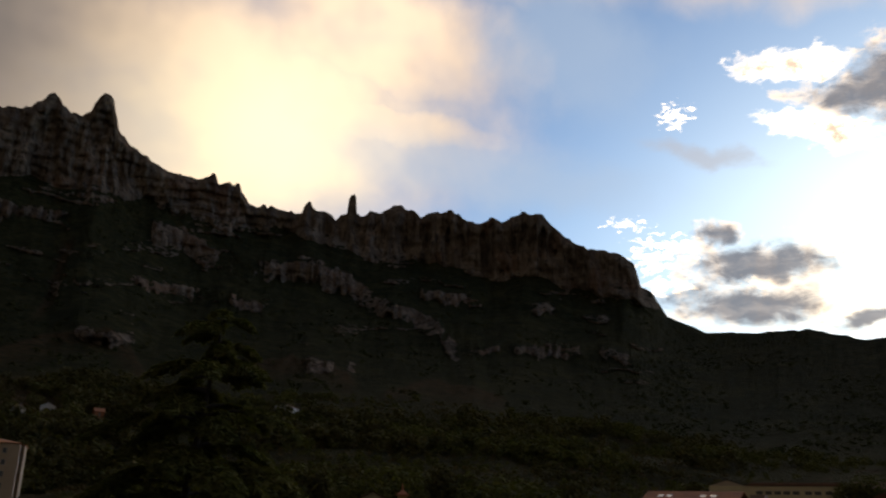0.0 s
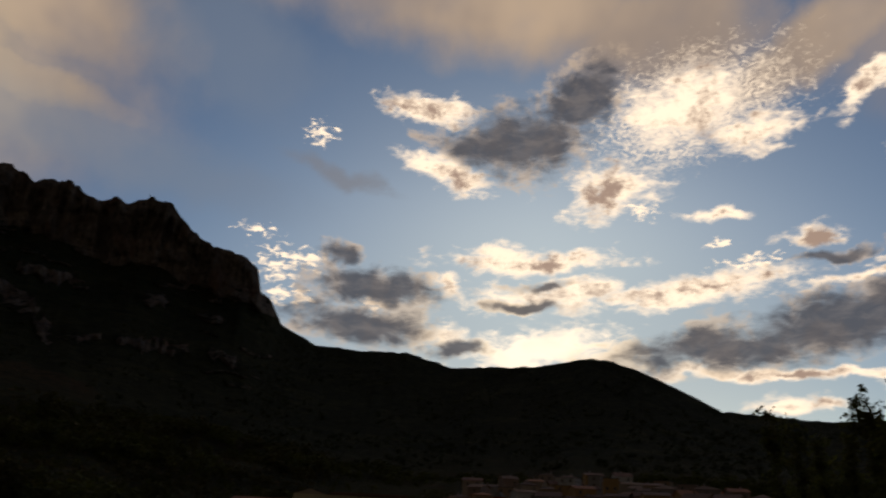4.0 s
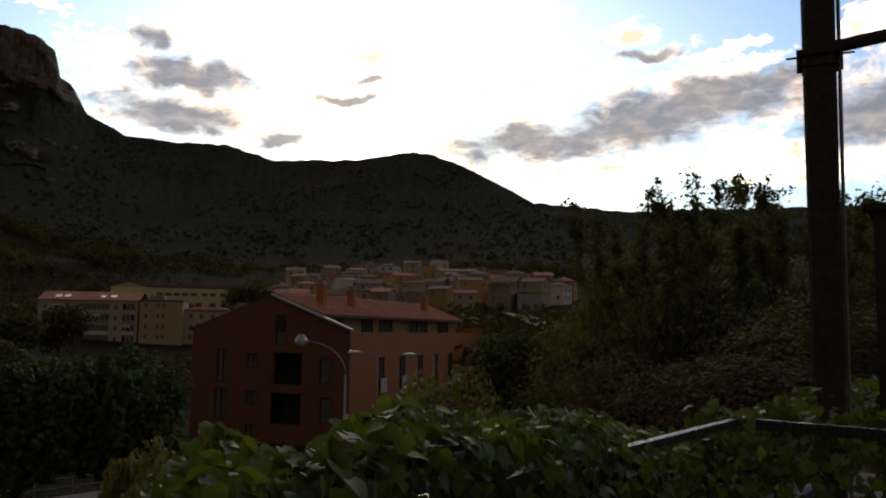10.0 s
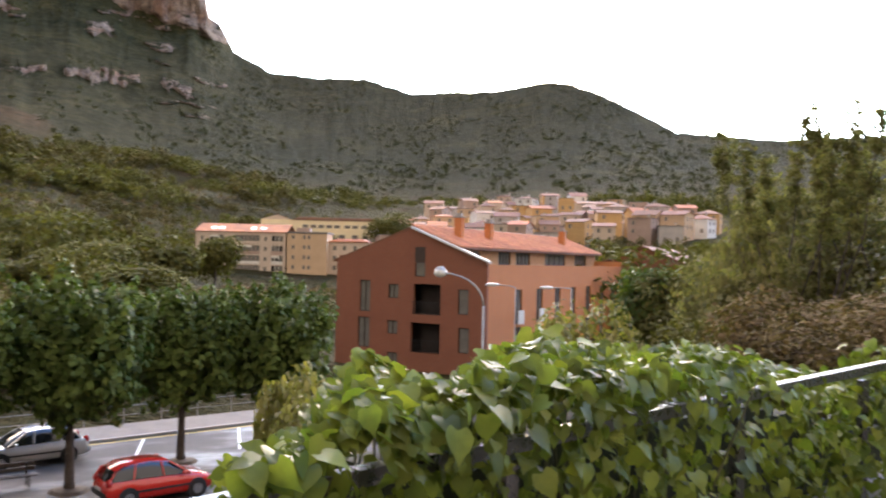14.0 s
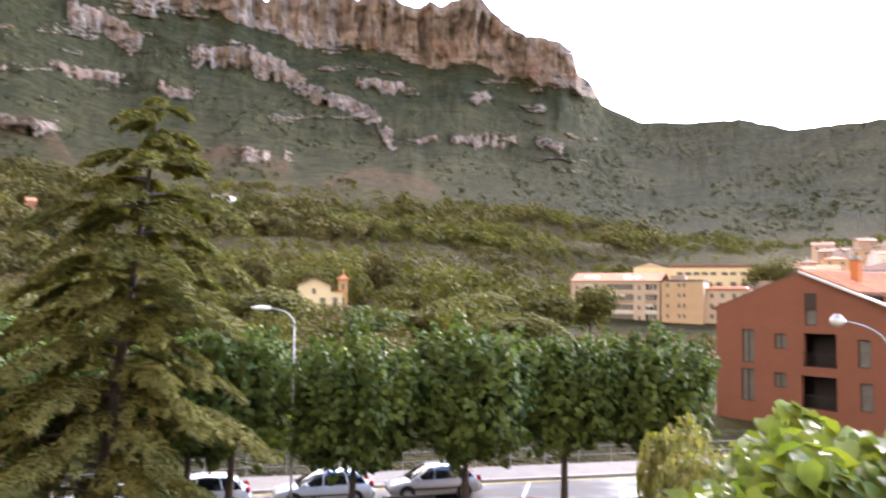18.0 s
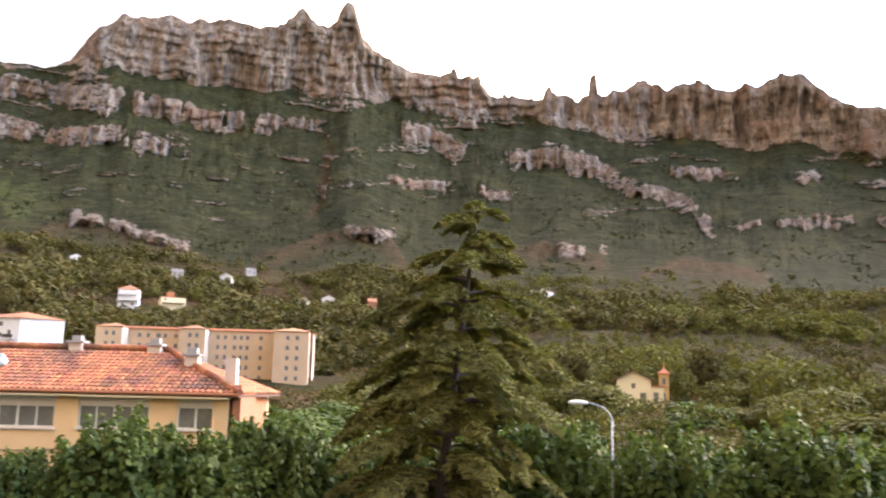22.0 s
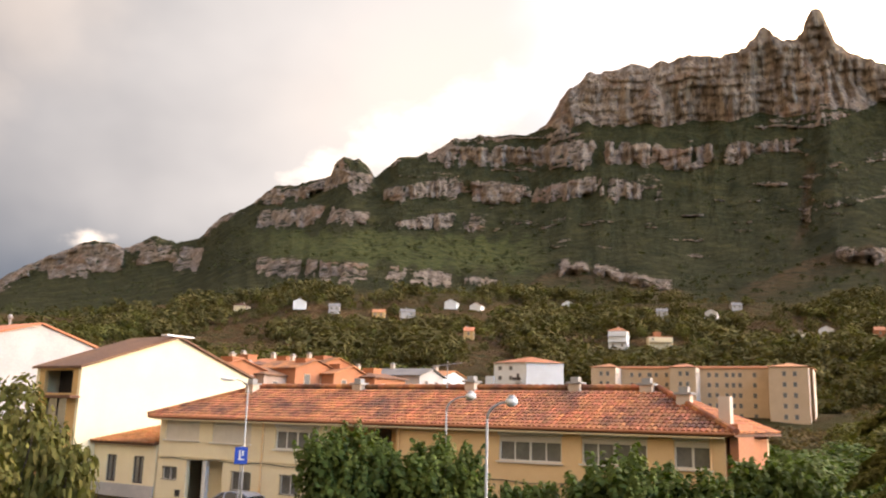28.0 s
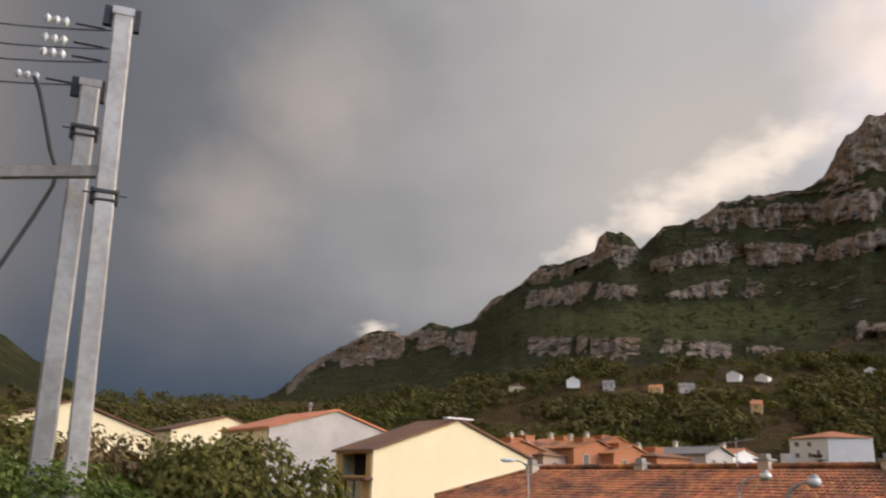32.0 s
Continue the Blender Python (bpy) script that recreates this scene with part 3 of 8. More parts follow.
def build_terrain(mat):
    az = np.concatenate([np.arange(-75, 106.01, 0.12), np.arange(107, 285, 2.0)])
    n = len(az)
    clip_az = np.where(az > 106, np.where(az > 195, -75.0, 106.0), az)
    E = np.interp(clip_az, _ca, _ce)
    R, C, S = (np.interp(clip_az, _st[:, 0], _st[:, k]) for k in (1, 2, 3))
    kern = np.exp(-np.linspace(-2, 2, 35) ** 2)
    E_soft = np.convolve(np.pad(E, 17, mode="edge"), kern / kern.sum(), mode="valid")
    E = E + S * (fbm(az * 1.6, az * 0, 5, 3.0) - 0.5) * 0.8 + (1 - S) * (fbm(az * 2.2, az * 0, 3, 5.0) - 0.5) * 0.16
    # needle and small towers on the crest
    for a, wd, up in ((8.85, 0.33, 1.3), (29.4, 0.5, 0.3), (26.3, 0.7, 0.4), (-4.0, 0.9, 0.15), (12.0, 0.3, 0.3), (18.6, 0.25, 0.3), (15.0, 0.2, 0.25), (1.8, 0.3, 0.25)):
        E += up * np.clip(1 - ((az - a) / wd) ** 4, 0, 1) ** 0.5
    vs, masks, dries, meads = [], [], [], []

    def row(r, z, cliff=0.0, dry=0.0, mead=0.0):
        r, z = np.broadcast_to(r, (n,)), np.broadcast_to(z, (n,))
        a = np.radians(az)
        vs.append(np.stack([-np.sin(a) * r, np.cos(a) * r, z], -1))
        masks.append(np.broadcast_to(cliff, (n,)).astype(float))
        dries.append(np.broadcast_to(dry, (n,)).astype(float))
        meads.append(np.broadcast_to(mead, (n,)).astype(float))

    a = np.radians(az)
    for r in (0.5, 2, 3.5, 5, 6.5, 8, 10, 12, 14, 17, 20, 23, 26, 29, 32, 35, 38, 42, 46, 50):
        row(r, near_ground(-np.sin(a) * r, np.cos(a) * r) - 0.12)
    for r in np.geomspace(55, 700, 58):
        row(r, foreground(-np.sin(a) * r, np.cos(a) * r))
    # the mountain: rows at even steps of height angle, ledges run back, cliffs rise
    rows = 176
    e0 = np.degrees(np.arctan2(foreground(-np.sin(np.radians(clip_az)) * 700, np.cos(np.radians(clip_az)) * 700) - 9, 700)) + 0.02
    wander = (fbm(az * 0.13, az * 0, 4, 1.0) - 0.5)
    wander2 = (fbm(az * 0.3, az * 0, 4, 2.0) - 0.5)
    pill2 = fbm(az * 4.0, az * 0, 3, 23.0)
    # foot of the bare wall below the crest
    foot = np.interp(clip_az, WALL_FOOT[0], WALL_FOOT[1]) + (fbm(az * 0.5, az * 0, 4, 5.5) - 0.5) * 1.2
    weights, cl = [], []
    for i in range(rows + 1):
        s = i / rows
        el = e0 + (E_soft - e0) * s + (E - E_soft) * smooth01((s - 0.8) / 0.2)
        j1 = (fbm(az * 0.7, np.full(n, s * 9), 4, 31.0) - 0.5)
        j2 = (fbm(az * 3.2, np.full(n, s * 7), 4, 33.0) - 0.5)
        m = smooth01((el - foot - j1 * 0.8) / 0.35) * C
        for b in BANDS:
            near = (az > b[0, 0] - 0.5) & (az < b[0, -1] + 0.5)
            if not near.any():
                continue
            a_, e_, q1, q2 = az[near], el[near], j1[near], j2[near]
            d = np.minimum((np.interp(a_, b[0], b[1]) + 0.5 * q1 + 0.4 * q2 - e_) / 0.22, (e_ - np.interp(a_, b[0], b[2]) - 0.7 * q1 - 0.9 * q2) / 0.22)
            d = np.minimum(d, np.minimum(a_ - b[0, 0], b[0, -1] - a_) / 0.5 + 0.6)
            m[near] = np.maximum(m[near], smooth01(d * 0.6 + 0.3))
        # wooded clefts cut through the bands
        cleft = fbm(az * 0.9 + 0.1 * el, el * 0.25, 4, 63.0)
        m = m * (1 - 0.9 * smooth01((cleft - 0.57) / 0.05) * smooth01((foot + 0.3 - el) / 0.5))
        ledge = fbm(az * 0.35 + 7, el * 1.9 + wander * 3, 5, 71.0)
        m = np.maximum(m, C * 0.7 * smooth01((ledge - 0.655) / 0.04) * smooth01((el - e0 - 2.5) / 1.0))
        cl.append(m)
        weights.append(1.0 - 0.92 * m)
    weights, cl = np.array(weights), np.array(cl)
    cum = np.cumsum(weights, 0)
    cum = (cum - cum[0]) / (cum[-1] - cum[0])
    # neighbouring bearings share most of their depth, so that slopes run on smoothly between the crags
    near = np.exp(-np.linspace(-2.2, 2.2, 85) ** 2)
    near /= near.sum()
    shared = np.array([np.convolve(np.pad(c, 42, mode="edge"), near, mode="valid") for c in cum])
    cum = np.clip(shared + 0.03 * (cum - shared), 0, 1)
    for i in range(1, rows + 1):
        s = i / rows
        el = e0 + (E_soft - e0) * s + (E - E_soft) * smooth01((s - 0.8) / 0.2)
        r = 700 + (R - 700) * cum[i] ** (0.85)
        lay = el * 1.7 + 1.6 * wander2 + (fbm(az * 0.8, el * 0.6, 3, 91.0) - 0.5) * 1.2
        strata = (smooth01(((lay % 1.0) - 0.1) * 6) - (lay % 1.0)) * 10 * (0.3 + 1.4 * fbm(az * 0.5, el * 0.8, 3, 95.0))
        gully = (fbm(az * 0.35, np.full(n, s * 2.5), 4, 41.0, True) - 0.5) * 90 * smooth01(s * 6) * smooth01((1 - s) * 8)
        rough = (fbm(az * 2.4, el * 2.4, 4, 51.0) - 0.5) * (9 + 4 * cl[i])
        ribs = (fbm(az * 0.8 + el * 0.12, el * 0.22, 5, 43.0, True) - 0.5) * 30 * smooth01(s * 5) * (1 - cl[i])
        pl = fbm(az * 1.5 + 0.25 * np.sin(el * 1.7), el * 0.40 + wander * 2, 5, 21.0, True)
        butt = fbm(az * 1.7, el * 0.22 + wander * 2, 4, 25.0, True)
        dr = cl[i] * (pl * 40 - 20 + (butt * 64 - 32) * np.where(el > foot, np.where(az > 12, 0.4, 0.7), 1.0) + pill2 * 10 + strata * np.where(az > 12, 0.8, 0.2)) - gully * (0.4 + 0.6 * C) + rough * smooth01(s * 10) + ribs
        dr = dr * np.minimum(1, (1 - s) * 14 + 0.25)
        dry, mead = np.zeros(n), np.zeros(n)
        jag = (fbm(az * 1.3, el * 1.1, 4, 81.0) - 0.5)
        for a0, e1, wl, wr, fall in KNOLLS:
            u = np.where(az > a0, (az - a0) / wl, (a0 - az) / wr)
            crest = e1 - fall * u ** 1.5 + jag * 0.5
            inside = smooth01((crest - el) / 0.22) * smooth01((el - crest + 2.2) / 2.0) * smooth01((1.15 - u) / 0.3)
            dr = dr + 120 * inside * min(1.0, s * 5)
            dry = np.maximum(dry, inside)
        scar = np.abs(az - np.interp(el, *SCAR) - jag * 0.5)
        inside = smooth01((0.42 - scar) / 0.3) * smooth01((el - 10.5) / 1.5) * smooth01((16.5 - el) / 1.0)
        dr = dr - 25 * inside
        dry = np.maximum(dry, inside * 0.9)
        mead = smooth01((1.0 - np.abs(el - 11.0 - jag * 2) / 1.3) / 0.5) * smooth01((az - 43) / 4) * smooth01((66 - az) / 6)
        r = r - dr * r / 2000
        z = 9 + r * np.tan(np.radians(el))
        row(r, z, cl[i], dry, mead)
    top = vs[-1]
    rr = np.hypot(top[:, 0], top[:, 1])
    for add, down in ((60, 30), (300, 0.55), (1500, 0.1)):
        z = top[:, 2] - down if down > 1 else top[:, 2] * down
        row(rr + add, z, C)
    row(np.full(n, 4900.0), np.zeros(n), 0.0)
    V = np.concatenate(vs)
    k = len(vs)
    i, j = np.meshgrid(np.arange(k - 1), np.arange(n), indexing="ij")
    j2 = (j + 1) % n
    F = np.stack([i * n + j, (i + 1) * n + j, (i + 1) * n + j2, i * n + j2], -1).reshape(-1, 4)[:, ::-1]
    me = raw_mesh("ground", V, F, mat, smooth=True)
    for key, rows_ in (("cliff", masks), ("dry", dries), ("mead", meads)):
        at = me.attributes.new(key, "FLOAT", "POINT")
        at.data.foreach_set("value", np.concatenate(rows_).astype(np.float32))
    ob = new("ground", me)
    tagged(ob, "valley ground climbing over wooded terraces to banded conglomerate cliffs", "ground", kind="structure")
    keep = slice(80, 78 + rows)
    return np.array(vs)[keep], np.array(masks)[keep], np.array(dries)[keep], az


def terrain_material():
    m = bpy.data.materials.new("mountain")
    m.use_nodes = True
    g = N(m.node_tree)
    b = m.node_tree.nodes["Principled BSDF"]
    co = g.node("ShaderNodeTexCoord").outputs["Object"]
    geo = g.node("ShaderNodeNewGeometry")
    nz = g.split(geo.outputs["Normal"])[2]
    att = g.node("ShaderNodeAttribute", attribute_name="cliff").outputs["Fac"]
    x, y, z = g.split(co)
    blot = g.noise(co, 0.012, 6, 0.65)
    mid = g.noise(co, 0.05, 6, 0.65)
    tiny = g.noise(co, 0.35, 5, 0.7)
    streak = g.noise(g.scale(co, (0.05, 0.05, 0.006)), 1.0, 5, 0.6)
    strata = g.noise(g.scale(co, (0.004, 0.004, 0.11)), 1.0, 4, 0.6)
    rock = g.mix(g.ramp(streak, 0.38, 0.62), (0.39, 0.305, 0.23), (0.21, 0.158, 0.118))
    # dark lines along the strata, with the overhangs' shade painted in
    rock = g.mix(g.m("MULTIPLY", g.ramp(strata, 0.5, 0.62), 0.45), rock, (0.16, 0.13, 0.11))
    rock = g.mix(g.m("MULTIPLY", g.ramp(blot, 0.52, 0.66), 0.5), rock, (0.34, 0.185, 0.115))
    rock = g.mix(g.m("MULTIPLY", g.ramp(tiny, 0.48, 0.7), 0.22), rock, (0.10, 0.09, 0.075))
    # upright cracks, the shade inside them put into the rock colour
    crack = g.noise(g.scale(co, (0.14, 0.14, 0.012)), 1.0, 4, 0.6)
    rock = g.mix(g.m("MULTIPLY", g.ramp(crack, 0.46, 0.38), 0.65), rock, (0.055, 0.048, 0.042))
    clump = g.noise(co, 0.11, 5, 0.7)
    wood = g.mix(g.ramp(mid, 0.35, 0.65), (0.034, 0.037, 0.016), (0.060, 0.055, 0.024))
    wood = g.mix(g.m("MULTIPLY", g.ramp(clump, 0.46, 0.62), 0.75), wood, (0.020, 0.024, 0.011))
    bands = g.noise(g.scale(co, (0.022, 0.022, 0.040)), 1.0, 6, 0.72)
    wood = g.mix(g.m("MULTIPLY", g.ramp(bands, 0.52, 0.66), g.ramp(x, 500.0, 100.0, 0.1, 0.5)), wood, (0.090, 0.078, 0.038))
    wood = g.mix(g.m("MULTIPLY", g.ramp(bands, 0.46, 0.40), 0.7), wood, (0.022, 0.026, 0.012))
    wood = g.mix(g.m("MULTIPLY", g.ramp(tiny, 0.5, 0.7), 0.4), wood, (0.075, 0.082, 0.034))
    grass = g.mix(g.ramp(clump, 0.4, 0.66), (0.105, 0.108, 0.036), (0.046, 0.060, 0.021))
    brown = g.mix(g.ramp(clump, 0.38, 0.64), (0.120, 0.072, 0.036), (0.052, 0.042, 0.020))
    brown = g.mix(g.m("MULTIPLY", g.ramp(tiny, 0.5, 0.66), 0.7), brown, (0.040, 0.040, 0.018))
    veg = g.mix(g.m("MULTIPLY", g.ramp(blot, 0.52, 0.64), 0.55), wood, g.mix(0.5, grass, brown))
    veg = g.mix(g.m("MULTIPLY", g.node("ShaderNodeAttribute", attribute_name="mead").outputs["Fac"], g.ramp(mid, 0.34, 0.56)), veg, grass)
    dry = g.node("ShaderNodeAttribute", attribute_name="dry").outputs["Fac"]
    veg = g.mix(g.m("MULTIPLY", dry, g.ramp(mid, 0.30, 0.5)), veg, brown)
    low = g.ramp(z, 125.0, 60.0)
    veg = g.mix(g.m("MULTIPLY", low, g.ramp(blot, 0.36, 0.6, 0.45, 0.95)), veg, g.mix(g.ramp(mid, 0.34, 0.54), brown, (0.078, 0.068, 0.028)))
    tilled = g.m("MULTIPLY", g.m("MULTIPLY", low, g.ramp(x, -170.0, -290.0)), g.ramp(clump, 0.36, 0.56))
    veg = g.mix(g.m("MULTIPLY", tilled, 0.8), veg, (0.145, 0.082, 0.040))
    ledge = g.noise(g.scale(co, (0.012, 0.012, 0.075)), 1.0, 5, 0.65)
    steep = g.ramp(nz, 0.78, 0.45)
    f = g.m("ADD", g.m("MULTIPLY", att, 0.62), g.m("MULTIPLY", steep, 0.40))
    uneven = g.m("ADD", g.m("MULTIPLY", g.m("SUBTRACT", mid, 0.5), 1.3), g.m("MULTIPLY", g.m("SUBTRACT", ledge, 0.5), 1.1))
    uneven = g.m("ADD", uneven, g.m("MULTIPLY", g.m("SUBTRACT", clump, 0.5), 0.7))
    f = g.m("ADD", f, g.m("MULTIPLY", uneven, g.ramp(att, 0.02, 0.5, 0.12, 1.0)))
    f = g.ramp(f, 0.44, 0.60)
    earth = g.m("MULTIPLY", g.m("MULTIPLY", g.ramp(nz, 0.90, 0.72), g.ramp(mid, 0.46, 0.62)), low)
    veg = g.mix(g.m("MULTIPLY", earth, 0.6), veg, (0.155, 0.095, 0.058))
    g.put(b.inputs["Base Color"], g.mix(f, veg, rock))
    b.inputs["Roughness"].default_value = 0.95
    b.inputs["Specular IOR Level"].default_value = 0.03
    bn = g.node("ShaderNodeBump")
    bn.inputs["Strength"].default_value, bn.inputs["Distance"].default_value = 1.0, 9.0
    g.put(bn.inputs["Height"], g.m("ADD", g.m("ADD", g.m("MULTIPLY", clump, 1.2), g.m("MULTIPLY", tiny, 0.5)), g.m("MULTIPLY", g.m("MULTIPLY", streak, f), 0.9)))
    g.put(b.inputs["Normal"], bn.outputs[0])
    return m


SLOPE_POINTS, SLOPE_ROCK, SLOPE_DRY, SLOPE_AZ = build_terrain(terrain_material())

# ---- building materials ----
M_CREAM = material("cream_render", (0.82, 0.70, 0.46), 0.9, (0.70, 0.57, 0.36), 0.5, 0.55, 0.1, 9)
M_WARM = material("apricot_render", (0.82, 0.57, 0.30), 0.9, (0.72, 0.47, 0.24), 0.5, 0.5, 0.1, 9)
M_WHITE = material("white_render", (0.80, 0.70, 0.46), 0.9, (0.70, 0.59, 0.37), 0.35, 0.5, 0.08, 8)
M_GREYWALL = material("grey_render", (0.50, 0.46, 0.42), 0.95, (0.34, 0.32, 0.30), 0.3, 0.7, 0.1, 5)
M_BLOCK = material("tan_render", (0.60, 0.43, 0.27), 0.92, (0.49, 0.34, 0.21), 0.3, 0.6, 0.1, 4)
# pale walls and trim; also paints the sunlit sides of the long flats
M_BLOCKSIDE = material("pale_and_sunlit_render", (0.60, 0.49, 0.38), 0.92, (0.48, 0.39, 0.30), 0.3, 0.5, 0.1, 4)
M_CHALK = material("chalk_render", (0.80, 0.78, 0.74), 0.9, (0.66, 0.63, 0.58), 0.3, 0.5, 0.08, 5)
M_STONEWALL = material("pinkish_render", (0.47, 0.34, 0.27), 0.92, (0.33, 0.24, 0.19), 0.25, 0.7, 0.1, 4)
M_OCHRE = material("ochre_render", (0.60, 0.38, 0.16), 0.9, (0.46, 0.28, 0.12), 0.4, 0.5, 0.1, 6)
M_TILE = material("clay_tile", (0.56, 0.22, 0.095), 0.85, (0.36, 0.145, 0.075), 0.28, 0.75, 0.15, 5, island=0.18)
M_TILE_OLD = material("weathered_clay_tile", (0.56, 0.20, 0.075), 0.9, (0.12, 0.062, 0.042), 0.42, 0.95, 0.2, 3, island=0.28)
M_TILE_DARK = material("brown_roof", (0.21, 0.10, 0.055), 0.9, (0.12, 0.065, 0.045), 0.3, 0.7, 0.1, 5, island=0.2)
M_SLATE = material("grey_roof", (0.22, 0.20, 0.18), 0.9, (0.13, 0.12, 0.11), 0.3, 0.7, 0.1, 5)
M_GLASS = material("window_glass", (0.20, 0.19, 0.17), 0.10, (0.10, 0.095, 0.09), 1.2, 0.5, 0, 10, spec=0.9)
# near-black that paints the shade of rooms and recesses behind openings
M_ROOMSHADE = material("room_shade", (0.05, 0.04, 0.035), 0.9, (0.03, 0.025, 0.02), 1, 0.5)
M_FRAME = material("white_frame", (0.72, 0.69, 0.62), 0.5, (0.58, 0.55, 0.48), 2, 0.4)
M_DARKFRAME = material("brown_frame", (0.06, 0.04, 0.03), 0.6, (0.04, 0.03, 0.025), 2, 0.4)
M_SHUTTER = material("roller_shutter", (0.66, 0.60, 0.50), 0.7, (0.55, 0.49, 0.40), 1.5, 0.5, 0.1, 12)
M_CONCRETE = material("concrete", (0.36, 0.34, 0.31), 0.9, (0.24, 0.23, 0.21), 0.6, 0.7, 0.2, 7)
M_IRON = material("dark_iron", (0.025, 0.025, 0.026), 0.55, (0.04, 0.03, 0.025), 4, 0.5, 0.1, 30)
M_TERRA = material("terracotta_wall", (0.47, 0.19, 0.09), 0.9, (0.36, 0.14, 0.07), 0.4, 0.6, 0.1, 6)
M_SKYLIGHT = material("skylight", (0.62, 0.66, 0.70), 0.08, (0.5, 0.55, 0.6), 2, 0.3, spec=0.8)


def brick_material(name, c1, c2, mortar, wide=0.24, high=0.065):
    m = material(name, c1, 0.9, c2, 0.6, 0.6, 0.1, 20)
    g = N(m.node_tree)
    b = m.node_tree.nodes["Principled BSDF"]
    x, y, z = g.split(g.node("ShaderNodeTexCoord").outputs["Object"])
    br = g.node("ShaderNodeTexBrick")
    g.put(br.inputs["Vector"], g.xyz(g.m("ADD", x, y), z, 0.0))
    old = b.inputs["Base Color"].links[0].from_socket
    g.put(br.inputs["Color1"], old)
    g.put(br.inputs["Color2"], g.mix(0.5, old, c2))
    g.put(br.inputs["Mortar"], mortar)
    for k, v in (("Scale", 1.0), ("Mortar Size", 0.006), ("Brick Width", wide), ("Row Height", high)):
        br.inputs[k].default_value = v
    g.put(b.inputs["Base Color"], br.outputs[0])
    return m


# one brick in two tones: darker as in shade, lighter as if lit
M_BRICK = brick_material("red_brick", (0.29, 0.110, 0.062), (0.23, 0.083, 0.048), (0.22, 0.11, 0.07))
M_BRICKLIT = brick_material("lit_brick", (0.58, 0.225, 0.080), (0.50, 0.180, 0.062), (0.44, 0.20, 0.09))


# ---- building tools: x runs along the front, y into the house, z up ----
def frame_at(p, d, z=0.0):
    """The pose of a house whose front runs from p along d (both x, y)."""
    d = Vector((d[0], d[1])).normalized()
    m = Matrix(((d.x, -d.y, 0, p[0]), (d.y, d.x, 0, p[1]), (0, 0, 1, z), (0, 0, 0, 1)))
    return m


def wall(parent, length, height, holes, mat, at=None, thick=0.3, name="wall", label=""):
    """An upright wall with real openings (x0, z0, x1, z1), along x from 0, front at y = 0."""
    xs = sorted({0.0, length, *[h[0] for h in holes], *[h[2] for h in holes]})
    zs = sorted({0.0, height, *[h[1] for h in holes], *[h[3] for h in holes]})
    g = Geo()
    ids = {}

    def vert(i, j, k):
        key = (i, j, k)
        if key not in ids:
            ids[key] = len(g.v)
            g.v.append((xs[i], thick * k, zs[j]))
        return ids[key]

    def solid(i, j):
        if not (0 <= i < len(xs) - 1 and 0 <= j < len(zs) - 1):
            return False
        cx, cz = (xs[i] + xs[i + 1]) / 2, (zs[j] + zs[j + 1]) / 2
        return not any(h[0] < cx < h[2] and h[1] < cz < h[3] for h in holes)
    for i in range(len(xs) - 1):
        for j in range(len(zs) - 1):
            if not solid(i, j):
                continue
            a, b, c, d = (i, j), (i + 1, j), (i + 1, j + 1), (i, j + 1)
            g.f.append((vert(*a, 0), vert(*b, 0), vert(*c, 0), vert(*d, 0)))
            g.f.append((vert(*d, 1), vert(*c, 1), vert(*b, 1), vert(*a, 1)))
            for (p, q), (di, dj) in (((a, b), (0, -1)), ((b, c), (1, 0)), ((c, d), (0, 1)), ((d, a), (-1, 0))):
                if not solid(i + di, j + dj):
                    g.f.append((vert(*q, 0), vert(*p, 0), vert(*p, 1), vert(*q, 1)))
    return part(name, g, mat, parent, label, at=at)


_made = {}


def cached(key, build):
    if key not in _made:
        _made[key] = build()
    return _made[key]


